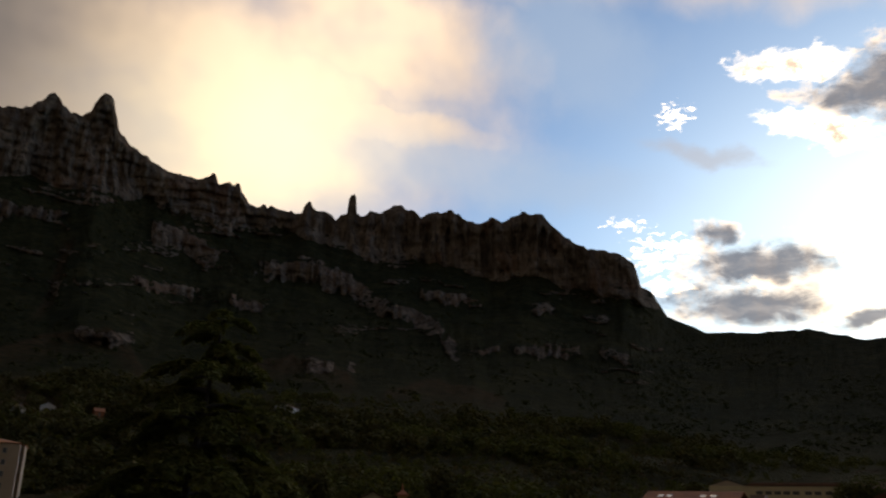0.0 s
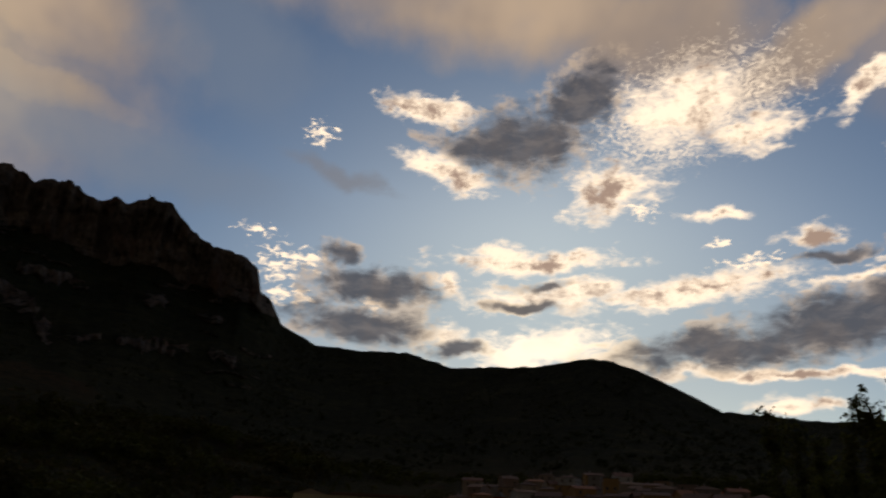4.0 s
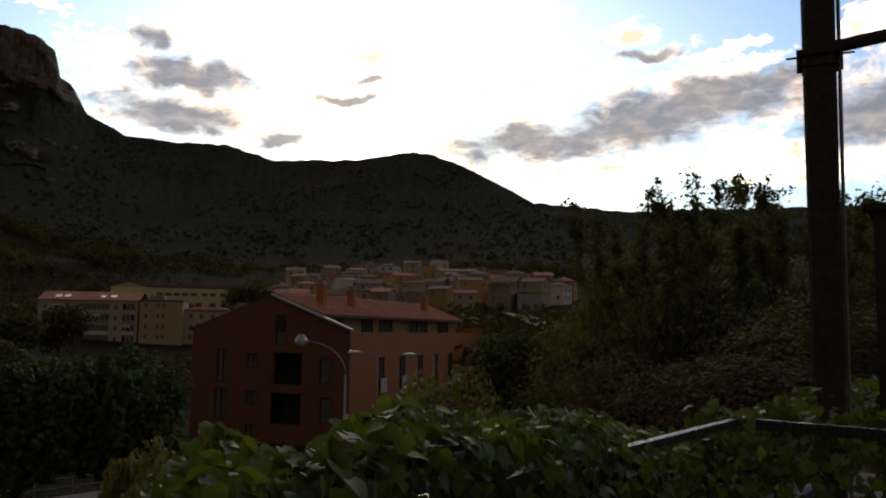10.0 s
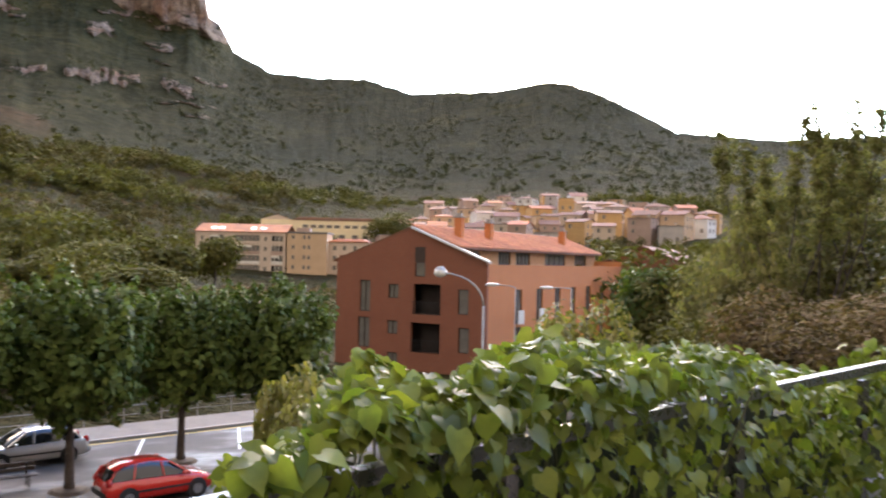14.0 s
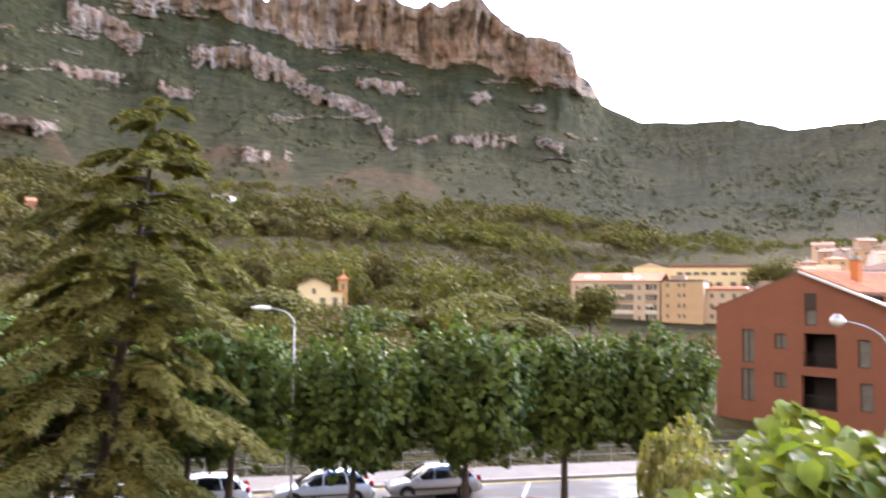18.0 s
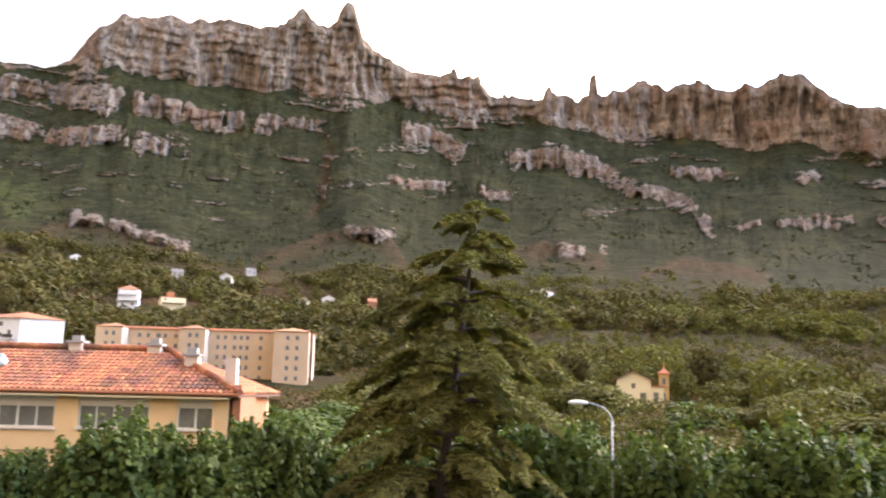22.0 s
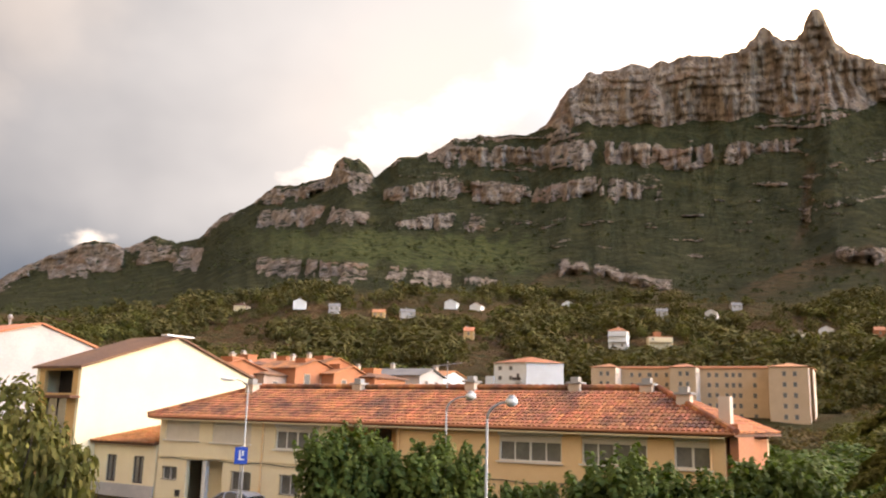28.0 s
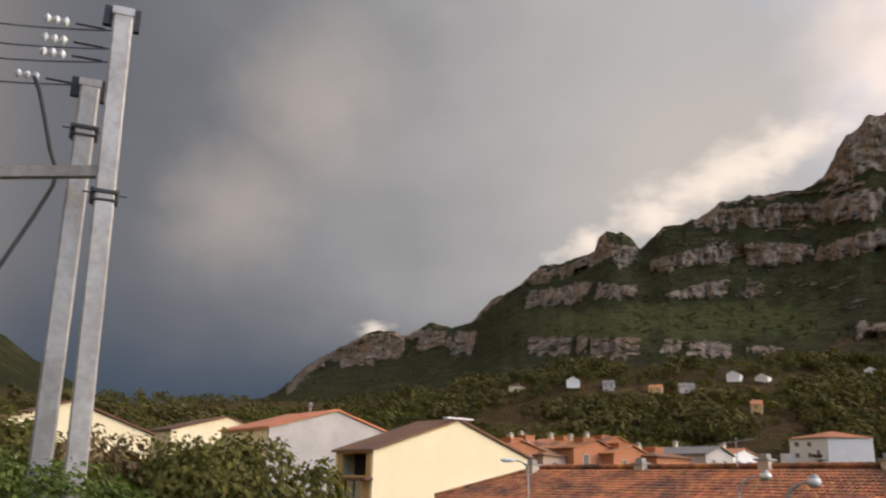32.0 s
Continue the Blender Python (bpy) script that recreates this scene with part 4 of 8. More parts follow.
def window(parent, x, z, w, h, style="plain", at=None, glass=None):
    """A window set into an opening whose lower left corner is at x, z: frame, pane, and what the style adds."""
    at = at or Matrix()
    w, h = round(w, 2), round(h, 2)
    fm = M_DARKFRAME if style in ("dark", "tall") else M_FRAME

    def frame_mesh():
        g, t = Geo(), min(0.07, w * 0.1)
        for c, s in (((t / 2, 0.12, h / 2), (t, 0.06, h)), ((w - t / 2, 0.12, h / 2), (t, 0.06, h)), ((w / 2, 0.12, t / 2), (w - 2 * t, 0.06, t)), ((w / 2, 0.12, h - t / 2), (w - 2 * t, 0.06, t))):
            g.box(c, s)
        if w > 0.9:
            g.box((w / 2, 0.12, h / 2), (t * 1.3, 0.058, h - 2 * t))
        if w > 2.4:
            g.box((w * 0.25, 0.12, h / 2), (t * 0.8, 0.056, h - 2 * t)).box((w * 0.75, 0.12, h / 2), (t * 0.8, 0.056, h - 2 * t))
        return g.mesh("window", fm)
    win = part("window", cached(("frame", w, h, style), frame_mesh), None, parent, at=at @ Matrix.Translation((x, 0, z)))
    part("pane", cached(("pane", w, h), lambda: Geo().box((w / 2, 0.16, h / 2), (w - 0.02, 0.02, h - 0.02)).mesh("pane", M_GLASS)), None, win)
    if style == "sill":
        part("sill", cached(("sill", w), lambda: Geo().box((w / 2, -0.03, -0.045), (w + 0.16, 0.2, 0.07)).mesh("sill", M_FRAME)), None, win)
    if style in ("shut", "half"):
        k = 1.0 if style == "shut" else 0.25

        def shutter():
            # one ribbed sheet of slats
            n = max(2, int(h * k / 0.09))
            prof = []
            for q in range(n):
                z = h - q * h * k / n
                prof += [(0.055, z - 0.004), (0.055, z - h * k / n * 0.84), (0.075, z - h * k / n * 0.9), (0.075, z - h * k / n)]
            m = len(prof)
            g = Geo().add([(x, y, z) for x in (0.02, w - 0.02) for y, z in prof], [(i, i + 1, m + i + 1, m + i) for i in range(m - 1)])
            return g.mesh("shutter", M_SHUTTER)
        part("shutter", cached(("shutter", w, h, k), shutter), None, win, "cream roller shutter slats")
        part("sill", cached(("sill", w), lambda: Geo().box((w / 2, -0.03, -0.045), (w + 0.16, 0.2, 0.07)).mesh("sill", M_FRAME)), None, win)
    if style in ("half", "shut", "box"):
        part("shutter_box", cached(("sbox", w), lambda: Geo().box((w / 2, 0.02, h + 0.16), (w + 0.12, 0.1, 0.3)).mesh("shutter_box", M_FRAME)), None, win)
    if style == "grille":
        def bars():
            g = Geo()
            for i in range(1, int(w / 0.14)):
                g.tube([(i * 0.14, -0.05, 0), (i * 0.14, -0.05, h)], 0.012, 4)
            g.box((w / 2, -0.05, 0.02), (w, 0.02, 0.03)).box((w / 2, -0.05, h - 0.02), (w, 0.02, 0.03))
            return g.mesh("grille", M_IRON)
        part("grille", cached(("grille", w, h), bars), None, win, "dark iron window bars")
    return win


def facade(parent, length, height, wins, mat, at=None, name="wall", thick=0.3, label=""):
    """A wall and its windows; wins: (x, z, w, h, style)."""
    holes = [(x, z, x + w, z + h) for x, z, w, h, s in wins]
    wall(parent, length, height, holes, mat, at, thick, name, label)
    for x, z, w, h, s in wins:
        if s != "open":
            window(parent, x, z, w, h, s, at)


def chimney(parent, x, y, z, w=0.6, h=1.1, mat=None, cap=True):
    g = Geo().box((0, 0, h / 2), (w, w, h))
    c = part("chimney", g, mat or M_BLOCKSIDE, parent, at=Matrix.Translation((x, y, z)))
    if cap:
        part("chimney_cap", Geo().box((0, 0, h + 0.06), (w + 0.22, w + 0.22, 0.1)).box((0, 0, h + 0.24), (w * 0.7, w * 0.7, 0.26)), M_CONCRETE, c)
    return c


def gable_roof(parent, length, depth, z, rise, mat, over=0.35, thick=0.14, along=True, name="roof"):
    """A double-pitched roof over length x depth; along: the ridge runs along x."""
    g = Geo()
    if along:
        a = [(-over, z - over * rise * 2 / depth), (depth / 2, z + rise), (depth + over, z - over * rise * 2 / depth)]
        poly = [(y, q) for y, q in a] + [(y, q + thick) for y, q in a[::-1]]
        n = len(poly)
        v = [(-over, y, q) for y, q in poly] + [(length + over, y, q) for y, q in poly]
    else:
        a = [(-over, z - over * rise * 2 / length), (length / 2, z + rise), (length + over, z - over * rise * 2 / length)]
        poly = [(x, q) for x, q in a] + [(x, q + thick) for x, q in a[::-1]]
        n = len(poly)
        v = [(x, depth + over, q) for x, q in poly] + [(x, -over, q) for x, q in poly]
    g.add(v, [(0, 5, 4, 1), (1, 4, 3, 2), (6, 7, 10, 11), (7, 8, 9, 10)] + [((i + 1) % n, i, n + i, n + (i + 1) % n) for i in range(n)])
    return part(name, g, mat, parent)


def hip_roof(parent, length, depth, z, rise, mat, over=0.4, thick=0.14, hip=None, name="roof"):
    k = depth / 2 if hip is None else hip
    o = over
    r = [(-o, -o, z), (length + o, -o, z), (length + o, depth + o, z), (-o, depth + o, z), (k, depth / 2, z + rise), (length - k, depth / 2, z + rise)]
    v = [(x, y, q + thick) for x, y, q in r] + [(x, y, z) for x, y, q in r[:4]]
    f = [(0, 1, 5, 4), (1, 2, 5), (2, 3, 4, 5), (3, 0, 4), (0, 6, 7, 1), (1, 7, 8, 2), (2, 8, 9, 3), (3, 9, 6, 0), (9, 8, 7, 6)]
    return part(name, Geo().add(v, f), mat, parent)


def tiled_slope(parent, p00, p10, p11, p01, mat, wide=0.26, long=0.42, name="roof_tiles", singles=0):
    """Half-round clay tiles over a slope with eave p00-p10 and ridge p01-p11."""
    p00, p10, p11, p01 = (Vector(p) for p in (p00, p10, p11, p01))
    across, up = (p10 - p00), (p01 - p00)
    ex = across.normalized()
    nrm = (across.cross(p11 - p10 + up)).normalized()
    if nrm.z < 0:
        nrm = -nrm
    cols = int(across.length / wide)
    ey = nrm.cross(ex)
    high = max((p01 - p00).dot(ey), (p11 - p10).dot(ey))
    x_l, x_r, w_all = (p01 - p00).dot(ex), (p11 - p00).dot(ex), across.length
    rows = int(high / long)
    prof = [(math.cos(a) * wide * 0.46, math.sin(a) * wide * 0.34) for a in [math.pi * k / 4 for k in range(5)]]
    rnd = random.Random(5)
    g = Geo()
    tiles = []
    for i in range(cols):
        for j in range(rows):
            x, y = (i + 0.5) * wide, j * long
            f = y / high
            if not (x_l * f + wide * 0.3 < x < w_all + (x_r - w_all) * f - wide * 0.3):
                continue
            j1, j2 = rnd.uniform(-0.012, 0.012), rnd.uniform(0, 0.02)
            if j == 0 and singles and len(tiles) < singles:
                tiles.append((p00 + ex * (x + j1) + ey * y, j2))
                continue
            v = []
            for (yy, lift, sc) in ((y - 0.03, 0.035 + j2, 1.0), (y + long, 0.0 + j2, 0.86)):
                for a, b in prof:
                    v.append(p00 + ex * (x + a * sc + j1) + ey * yy + nrm * (b * sc + lift))
            n = len(g.v)
            g.v += [tuple(q) for q in v]
            g.f += [(n + k + 1, n + k, n + 5 + k, n + 6 + k) for k in range(4)] + [tuple(n + k for k in range(5))]
    ob = part(name, g, mat, parent, "weathered half-round clay tiles")
    tagged(ob, kind="stuff")
    if tiles:
        one = Geo()
        v = []
        for yy, lift, sc in ((-0.03, 0.035, 1.0), (long, 0.0, 0.86)):
            v += [(a * sc, yy, b * sc + lift) for a, b in prof]
        one.add(v, [(k + 1, k, 5 + k, 6 + k) for k in range(4)] + [tuple(range(5))])
        me = one.mesh("roof_tile", mat)
        rot = Matrix((ex, ey, nrm)).transposed().to_4x4()
        for p, lift in tiles:
            part("roof_tile", me, None, parent, at=Matrix.Translation(p + nrm * lift) @ rot)


# ---- terrace of yellow houses along the street ----
def terrace_house():
    L, D, H = 35.0, 9.0, 5.3
    root = thing("terraced_house", frame_at((-54.1, 21.0), (0.943, 0.333), 3.3), "long two-storey apricot and cream house row under a weathered clay-tile roof", "house")
    left = [(0.5, 3.95, 3.0, 1.2, "shut"), (4.6, 3.9, 3.2, 1.2, "shut"), (9.7, 3.7, 3.2, 1.3, "half"), (0.5, 1.5, 1.3, 0.8, "grille"), (2.6, 0.3, 3.1, 2.5, "open"), (6.4, 1.2, 1.6, 1.1, "grille"), (10.2, 1.2, 1.5, 1.1, "grille")]
    facade(root, 13.9, H, left, M_CREAM)
    right = [(6.1, 3.75, 3.3, 1.2, "half"), (10.4, 3.8, 3.1, 1.2, "half"), (14.7, 3.8, 1.6, 1.2, "half"), (9.6, 0.3, 1.6, 2.4, "open"), (2.0, 1.2, 1.5, 1.2, "sill"), (6.4, 1.2, 1.5, 1.2, "sill"), (13.0, 1.2, 1.5, 1.2, "sill")]
    facade(root, 16.9, H, right, M_WARM, at=Matrix.Translation((18.1, 0, 0)))
    # recessed terrace between both halves
    wall(root, 4.2, H, [(1.2, 2.9, 2.4, 5.0)], M_WARM, at=Matrix.Translation((13.9, 2.2, 0)), name="recess_wall")
    part("recess_door", Geo().box((15.7, 2.35, 3.95), (1.2, 0.06, 2.1)), M_DARKFRAME, root)
    part("recess_floor", Geo().box((16.0, 1.1, 2.65), (4.2, 2.2, 0.2)), M_WARM, root)
    part("side_wall", Geo().box((13.75, 1.25, H / 2), (0.3, 1.9, H)), M_CREAM, root)
    part("side_wall", Geo().box((18.25, 1.25, H / 2), (0.3, 1.9, H)), M_WARM, root)
    part("side_wall", Geo().box((0.15, D / 2 + 0.15, H / 2), (0.3, D - 0.3, H)), M_CREAM, root)
    part("side_wall", Geo().box((L - 0.15, D / 2 + 0.15, H / 2), (0.3, D - 0.3, H)), M_TERRA, root)
    part("back_wall", Geo().box((L / 2, D, H / 2), (L, 0.3, H)), M_CREAM, root)
    # sheet in the shade colour behind the openings, for unlit rooms
    part("dark_backing", Geo().box((L / 2, 3.4, H / 2), (L - 0.8, 0.2, H)), M_ROOMSHADE, root)
    # roof: two hipped slopes with tiles
    z, rise, o = H + 0.05, 2.0, 0.55
    hip_roof(root, L, D, z - 0.14, rise, M_TILE_DARK, over=o, thick=0.1, hip=4.2, name="roof_deck")
    ridge_a, ridge_b = (4.2, D / 2, z + rise), (L - 4.2, D / 2, z + rise)
    tiled_slope(root, (-o, -o, z), (L + o, -o, z), ridge_b, ridge_a, M_TILE_OLD, singles=140)
    tiled_slope(root, (L + o, -o, z), (L + o, D + o, z), ridge_b, ridge_b, M_TILE_OLD, name="hip_tiles")
    tiled_slope(root, (-o, D + o, z), (-o, -o, z), ridge_a, ridge_a, M_TILE_OLD, name="hip_tiles")
    g = Geo()
    for i in range(int((L - 8.4) / 0.45)):
        x = 4.2 + i * 0.45
        g.tube([(x, D / 2, z + rise + 0.1), (x + 0.5, D / 2, z + rise + 0.08)], [0.17, 0.14], 8)
    for a, b in ((ridge_a, (-o, -o, z)), (ridge_b, (L + o, -o, z))):
        a, b = Vector(a), Vector(b)
        n = 14
        for i in range(n):
            g.tube([a.lerp(b, i / n) + Vector((0, 0, 0.12)), a.lerp(b, (i + 1.15) / n) + Vector((0, 0, 0.1))], [0.14, 0.17], 8)
    part("ridge_tiles", g, M_TILE_OLD, root)
    part("gutter", Geo().tube([(-o, -o - 0.06, z - 0.02), (L + o, -o - 0.06, z - 0.02)], 0.07, 8), M_TERRA, root)
    part("fascia", Geo().box((L / 2, -o / 2, z - 0.19), (L + 0.2, o, 0.08)), M_CREAM, root)
    for x in (8.8, 18.3, 34.4):
        part("downpipe", Geo().tube([(x, -0.08, 0), (x, -0.08, H)], 0.05, 6), M_WARM, root)
    part("string_course", Geo().box((6.95, -0.03, 2.95), (13.9, 0.07, 0.06)), M_CREAM, root)
    part("cable", Geo().tube([(0.3 + i * 1.15, -0.07, 2.8 + 0.06 * math.sin(i * 1.9)) for i in range(31)], 0.025, 4), M_IRON, root, "dark cable run along the front")
    # entrance with a white column and a red door
    part("column", Geo().box((4.2, 0.1, 1.5), (0.28, 0.28, 2.5)), M_FRAME, root, "white square porch column")
    door = part("front_door", Geo().box((5.3, 1.2, 1.35), (0.9, 0.08, 2.1)).box((5.3, 1.14, 1.1), (0.7, 0.04, 0.7)), material("red_door", (0.25, 0.07, 0.035), 0.5), root)
    part("door_handle", Geo().ball((5.0, 1.12, 1.3), 0.05), M_IRON, door)
    part("porch_wall", Geo().box((4.15, 1.4, 1.5), (3.1, 0.2, 2.7)), M_CREAM, root)
    part("mailbox", Geo().box((3.0, 1.25, 2.0), (0.5, 0.12, 0.35)), M_IRON, root)
    part("meter_cover", Geo().box((2.0, -0.02, 0.75), (0.4, 0.05, 0.4)), M_IRON, root)
    part("column", Geo().box((28.6, 0.1, 1.45), (0.3, 0.3, 2.5)), M_FRAME, root, "white square porch column")
    # back of the right porch, painted dark as its shade
    part("porch_wall", Geo().box((28.5, 1.3, 1.4), (2.0, 0.2, 2.6)), M_ROOMSHADE, root)
    for x, y, h in ((4.2, 3.6, 0.85), (12.4, 4.2, 0.65), (20.2, 4.3, 0.75), (26.4, 4.4, 0.65), (30.3, 4.2, 0.65), (32.6, 2.6, 0.8)):
        zz = z + rise * min((y + o) / (D / 2 + o), (L + o - x) / (4.2 + o), 1.0)
        chimney(root, x, y, zz - 0.35, 0.62, h)
    # tall end stack with party wall
    part("party_wall", Geo().box((L + 0.35, 1.6, H / 2 + 0.2), (0.35, 3.0, H + 0.5)), M_TERRA, root)
    part("end_chimney", Geo().box((L - 0.3, 1.6, H + 0.9), (0.5, 0.6, 1.5)), M_BLOCKSIDE, root)
    return root


terrace_house()


def low_annex():
    root = thing("low_annex", frame_at((-61.8, 18.27), (0.943, 0.333), 3.5), "low cream annex with a rusty clay roof beside the house row", "annex")
    facade(root, 8.0, 3.3, [(0.8, 0.9, 1.0, 1.7, "dark"), (3.3, 0.9, 0.95, 1.7, "dark"), (5.9, 0.9, 1.0, 1.7, "dark")], M_CREAM)
    part("plinth", Geo().box((4.0, -0.04, 0.4), (8.0, 0.08, 0.8)), M_GREYWALL, root)
    part("side_wall", Geo().box((0.15, 3.5, 1.9), (0.3, 6.4, 3.8)), M_CREAM, root)
    part("back_wall", Geo().box((4.0, 6.6, 2.1), (8.0, 0.3, 4.2)), M_CREAM, root)
    g = Geo().prism([(-0.2, 0), (8.05, 0), (8.05, 0.12), (-0.2, 0.12)], -0.35, 6.6)
    g.v = [(x, y, zz + 3.3 + (y + 0.35) * 0.17) for x, y, zz in g.v]
    part("roof_deck", g, M_TILE_DARK, root)
    tiled_slope(root, (-0.2, -0.4, 3.42), (8.0, -0.4, 3.42), (8.0, 6.6, 4.6), (-0.2, 6.6, 4.6), material("rusty_tile", (0.44, 0.17, 0.05), 0.9, (0.20, 0.09, 0.04), 0.5, 0.8, 0.1, 5, island=0.25))
    return root


low_annex()


def gable_house(name, p, depth, front, z0, eave, apex, wall_mat, front_mat, roof_mat, label, wins=(), fwins=()):
    """A house whose blank end wall runs away from the street: p is its street corner."""
    root = thing(name, frame_at(p, STREET, z0), label, "house")
    H, A = eave - z0, apex - z0
    end = Geo().prism([(0, 0), (depth, 0), (depth, H), (depth / 2, A), (0, H)], 0, 0.3)
    m = Matrix(((0, -1, 0, 0), (1, 0, 0, 0), (0, 0, 1, 0), (0, 0, 0, 1)))
    part("end_wall", end, wall_mat, root, at=m)
    part("end_wall", end, wall_mat, root, at=Matrix.Translation((-front + 0.3, 0, 0)) @ m)
    facade(root, front - 0.6, H, list(fwins), front_mat, at=Matrix.Translation((-front + 0.3, 0.02, 0)), name="front_wall")
    part("back_wall", Geo().box((-front / 2, depth - 0.15, H / 2), (front - 0.6, 0.3, H)), wall_mat, root)
    # floor in the shade colour, so the inside stays dark
    part("floor_slab", Geo().box((-front / 2, depth / 2, H * 0.5), (front - 0.7, depth - 0.7, 0.2)), M_ROOMSHADE, root)
    r = gable_roof(root, front, depth, H, A - H, roof_mat, over=0.25, thick=0.16)
    r.matrix_basis = Matrix.Translation((-front, 0, 0.02))
    return root


wh = gable_house("tall_gable_house", (-59.5, 17.4), 15.5, 5.0, 3.5, 11.7, 14.3, M_WHITE, M_OCHRE, M_TILE_DARK,
                 "tall house with a blank pale yellow end wall and brown roof", fwins=[(1.0, 0.6, 2.4, 2.3, "dark"), (1.0, 3.6, 2.4, 2.6, "dark"), (0.6, 6.5, 3.2, 1.5, "open")])
# dark sheet paints the shade at the back of the loggia
part("loggia_back", Geo().box((-2.5, 1.6, 7.2), (4.2, 0.2, 2.2)), M_ROOMSHADE, wh)
part("cornice", Geo().box((-2.4, -0.35, 6.25), (5.0, 0.7, 0.18)), M_TILE_DARK, wh, "brown tiled cornice over the street front")
part("ridge_coping", Geo().box((0.0, 7.75, 10.95), (0.6, 2.6, 0.12)), M_CHALK, wh)
gh = gable_house("grey_gable_house", (-78.9, 13.2), 14.0, 10.0, 3.8, 14.2, 16.2, M_GREYWALL, M_CREAM, M_TILE,
                 "tall grey rendered gable house with an orange tile roof", fwins=[(1.0, 7.0, 1.4, 1.3, "sill"), (4.0, 7.0, 1.4, 1.3, "sill"), (7.0, 7.0, 1.4, 1.3, "sill")])
part("roof_vent", Geo().tube([(-5.0, 7, 12.2), (-5.0, 7, 13.2)], 0.12, 6).ball((-5.0, 7, 13.3), 0.25), M_CONCRETE, gh)
gable_house("cream_gable_house", (-108, 6.5), 14.0, 9.0, 6.0, 15.3, 17.2, M_CREAM, M_CREAM, M_TILE_DARK, "distant cream gable house behind the bushes", fwins=[(2.0, 5.0, 1.4, 1.3, "sill"), (5.5, 5.0, 1.4, 1.3, "sill")])
gable_house("yellow_gable_house", (-66, -8.6), 12.0, 10.0, 4.0, 12.6, 14.6, M_WHITE, M_WHITE, M_TILE_DARK, "pale yellow house beside the power poles", fwins=[(2.0, 4.5, 1.4, 1.3, "sill"), (5.5, 4.5, 1.4, 1.3, "sill")])


# ---- brick apartment building ----
def brick_building():
    a, b = Vector((23.83, 65.82)), Vector((31.46, 54.58))
    W, L, H = (b - a).length, 33.0, 9.2
    root = thing("brick_apartment_building", frame_at(a, b - a, 0.0), "red brick apartment building with a pitched clay roof and attic terraces", "building")
    # gable front
    wins = [(7.4, 7.65, 0.9, 1.15, "tall"), (2.3, 4.75, 1.0, 2.5, "tall"), (2.2, 1.9, 1.1, 2.4, "tall"), (5.0, 5.9, 0.95, 1.1, "dark"), (4.95, 3.1, 0.95, 1.05, "dark"), (5.0, 0.6, 0.95, 1.05, "dark"),
            (7.3, 4.75, 2.4, 2.35, "open"), (7.1, 1.8, 2.6, 2.3, "open"), (11.2, 4.9, 0.9, 1.9, "tall"), (11.3, 2.0, 0.9, 1.9, "tall")]
    facade(root, W, H - 0.3, wins, M_BRICK, label="red brick gable front in a darker, shaded tone")
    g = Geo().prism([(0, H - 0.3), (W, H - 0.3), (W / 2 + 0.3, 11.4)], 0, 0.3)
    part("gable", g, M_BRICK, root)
    part("attic_window", Geo().box((7.85, -0.01, 9.35), (0.9, 0.06, 1.2)), M_DARKFRAME, root)
    for z in (4.75, 1.8):
        # balcony slab and back sheet carry the recess's shade as colour
        bal = part("balcony", Geo().box((8.45, 0.9, z - 0.1), (2.7, 1.5, 0.16)).box((8.45, 1.7, z + 1.15), (2.7, 0.1, 2.4)), M_ROOMSHADE, root)
        part("handrail", Geo().box((8.45, -0.05, z + 0.95), (2.5, 0.05, 0.05)), M_IRON, bal)
        for i in range(18):
            part("baluster", Geo().box((7.3 + i * 0.135, -0.05, z + 0.48), (0.02, 0.02, 0.92)), M_IRON, bal)
    part("verge", Geo().add([(W + 0.3, -0.3, H - 0.25), (W / 2 + 0.3, -0.3, 11.55), (W / 2 + 0.3, -0.3, 11.4), (W + 0.3, -0.3, H - 0.4), (W + 0.3, 0.1, H - 0.25), (W / 2 + 0.3, 0.1, 11.55), (W / 2 + 0.3, 0.1, 11.4), (W + 0.3, 0.1, H - 0.4)],
                            [(3, 2, 1, 0), (4, 5, 6, 7), (0, 1, 5, 4), (1, 2, 6, 5), (2, 3, 7, 6), (3, 0, 4, 7)]), M_FRAME, root, "pale metal verge")
    # long side: local wall frame turned to run along the building
    m = Matrix(((0, -1, 0, W), (1, 0, 0, 0.3), (0, 0, 1, 0), (0, 0, 0, 1)))
    side = []
    for x in (4.9, 9.3, 13.5, 17.4, 21.6, 25.8, 29.6):
        side += [(x, 4.0, 1.4, 2.75, "tall"), (x, 1.0, 1.4, 2.75, "tall")]
    # the long side's warm light is put into its brick colour
    facade(root, L, 8.7, side, M_BRICKLIT, at=m, name="side_wall", label="brick long side in a lighter, lit orange tone")
    for x in (4.9, 9.3):
        for z in (4.0, 1.0):
            part("balcony_screen", Geo().box((0.7, -0.25, 0.55), (1.1, 0.06, 1.1)), M_FRAME, root, "white balcony screen", at=m @ Matrix.Translation((x, 0, z)))
    # attic set back under the upper roof
    att = [(2.2, 0.05, 2.4, 1.1, "dark"), (8.0, 0.05, 2.5, 1.1, "dark"), (11.6, 0.05, 3.2, 1.1, "dark"), (18.4, 0.05, 5.4, 1.1, "dark"), (26.5, 0.05, 3.5, 1.1, "dark")]
    facade(root, L, 1.35, att, material("orange_render", (0.60, 0.32, 0.15), 0.9), at=m @ Matrix.Translation((0, 3.0, 8.62)), name="attic_wall")
    part("terrace_floor", Geo().box((W - 1.75, L / 2 + 0.3, 8.5), (2.9, L - 0.6, 0.12)), M_CONCRETE, root)
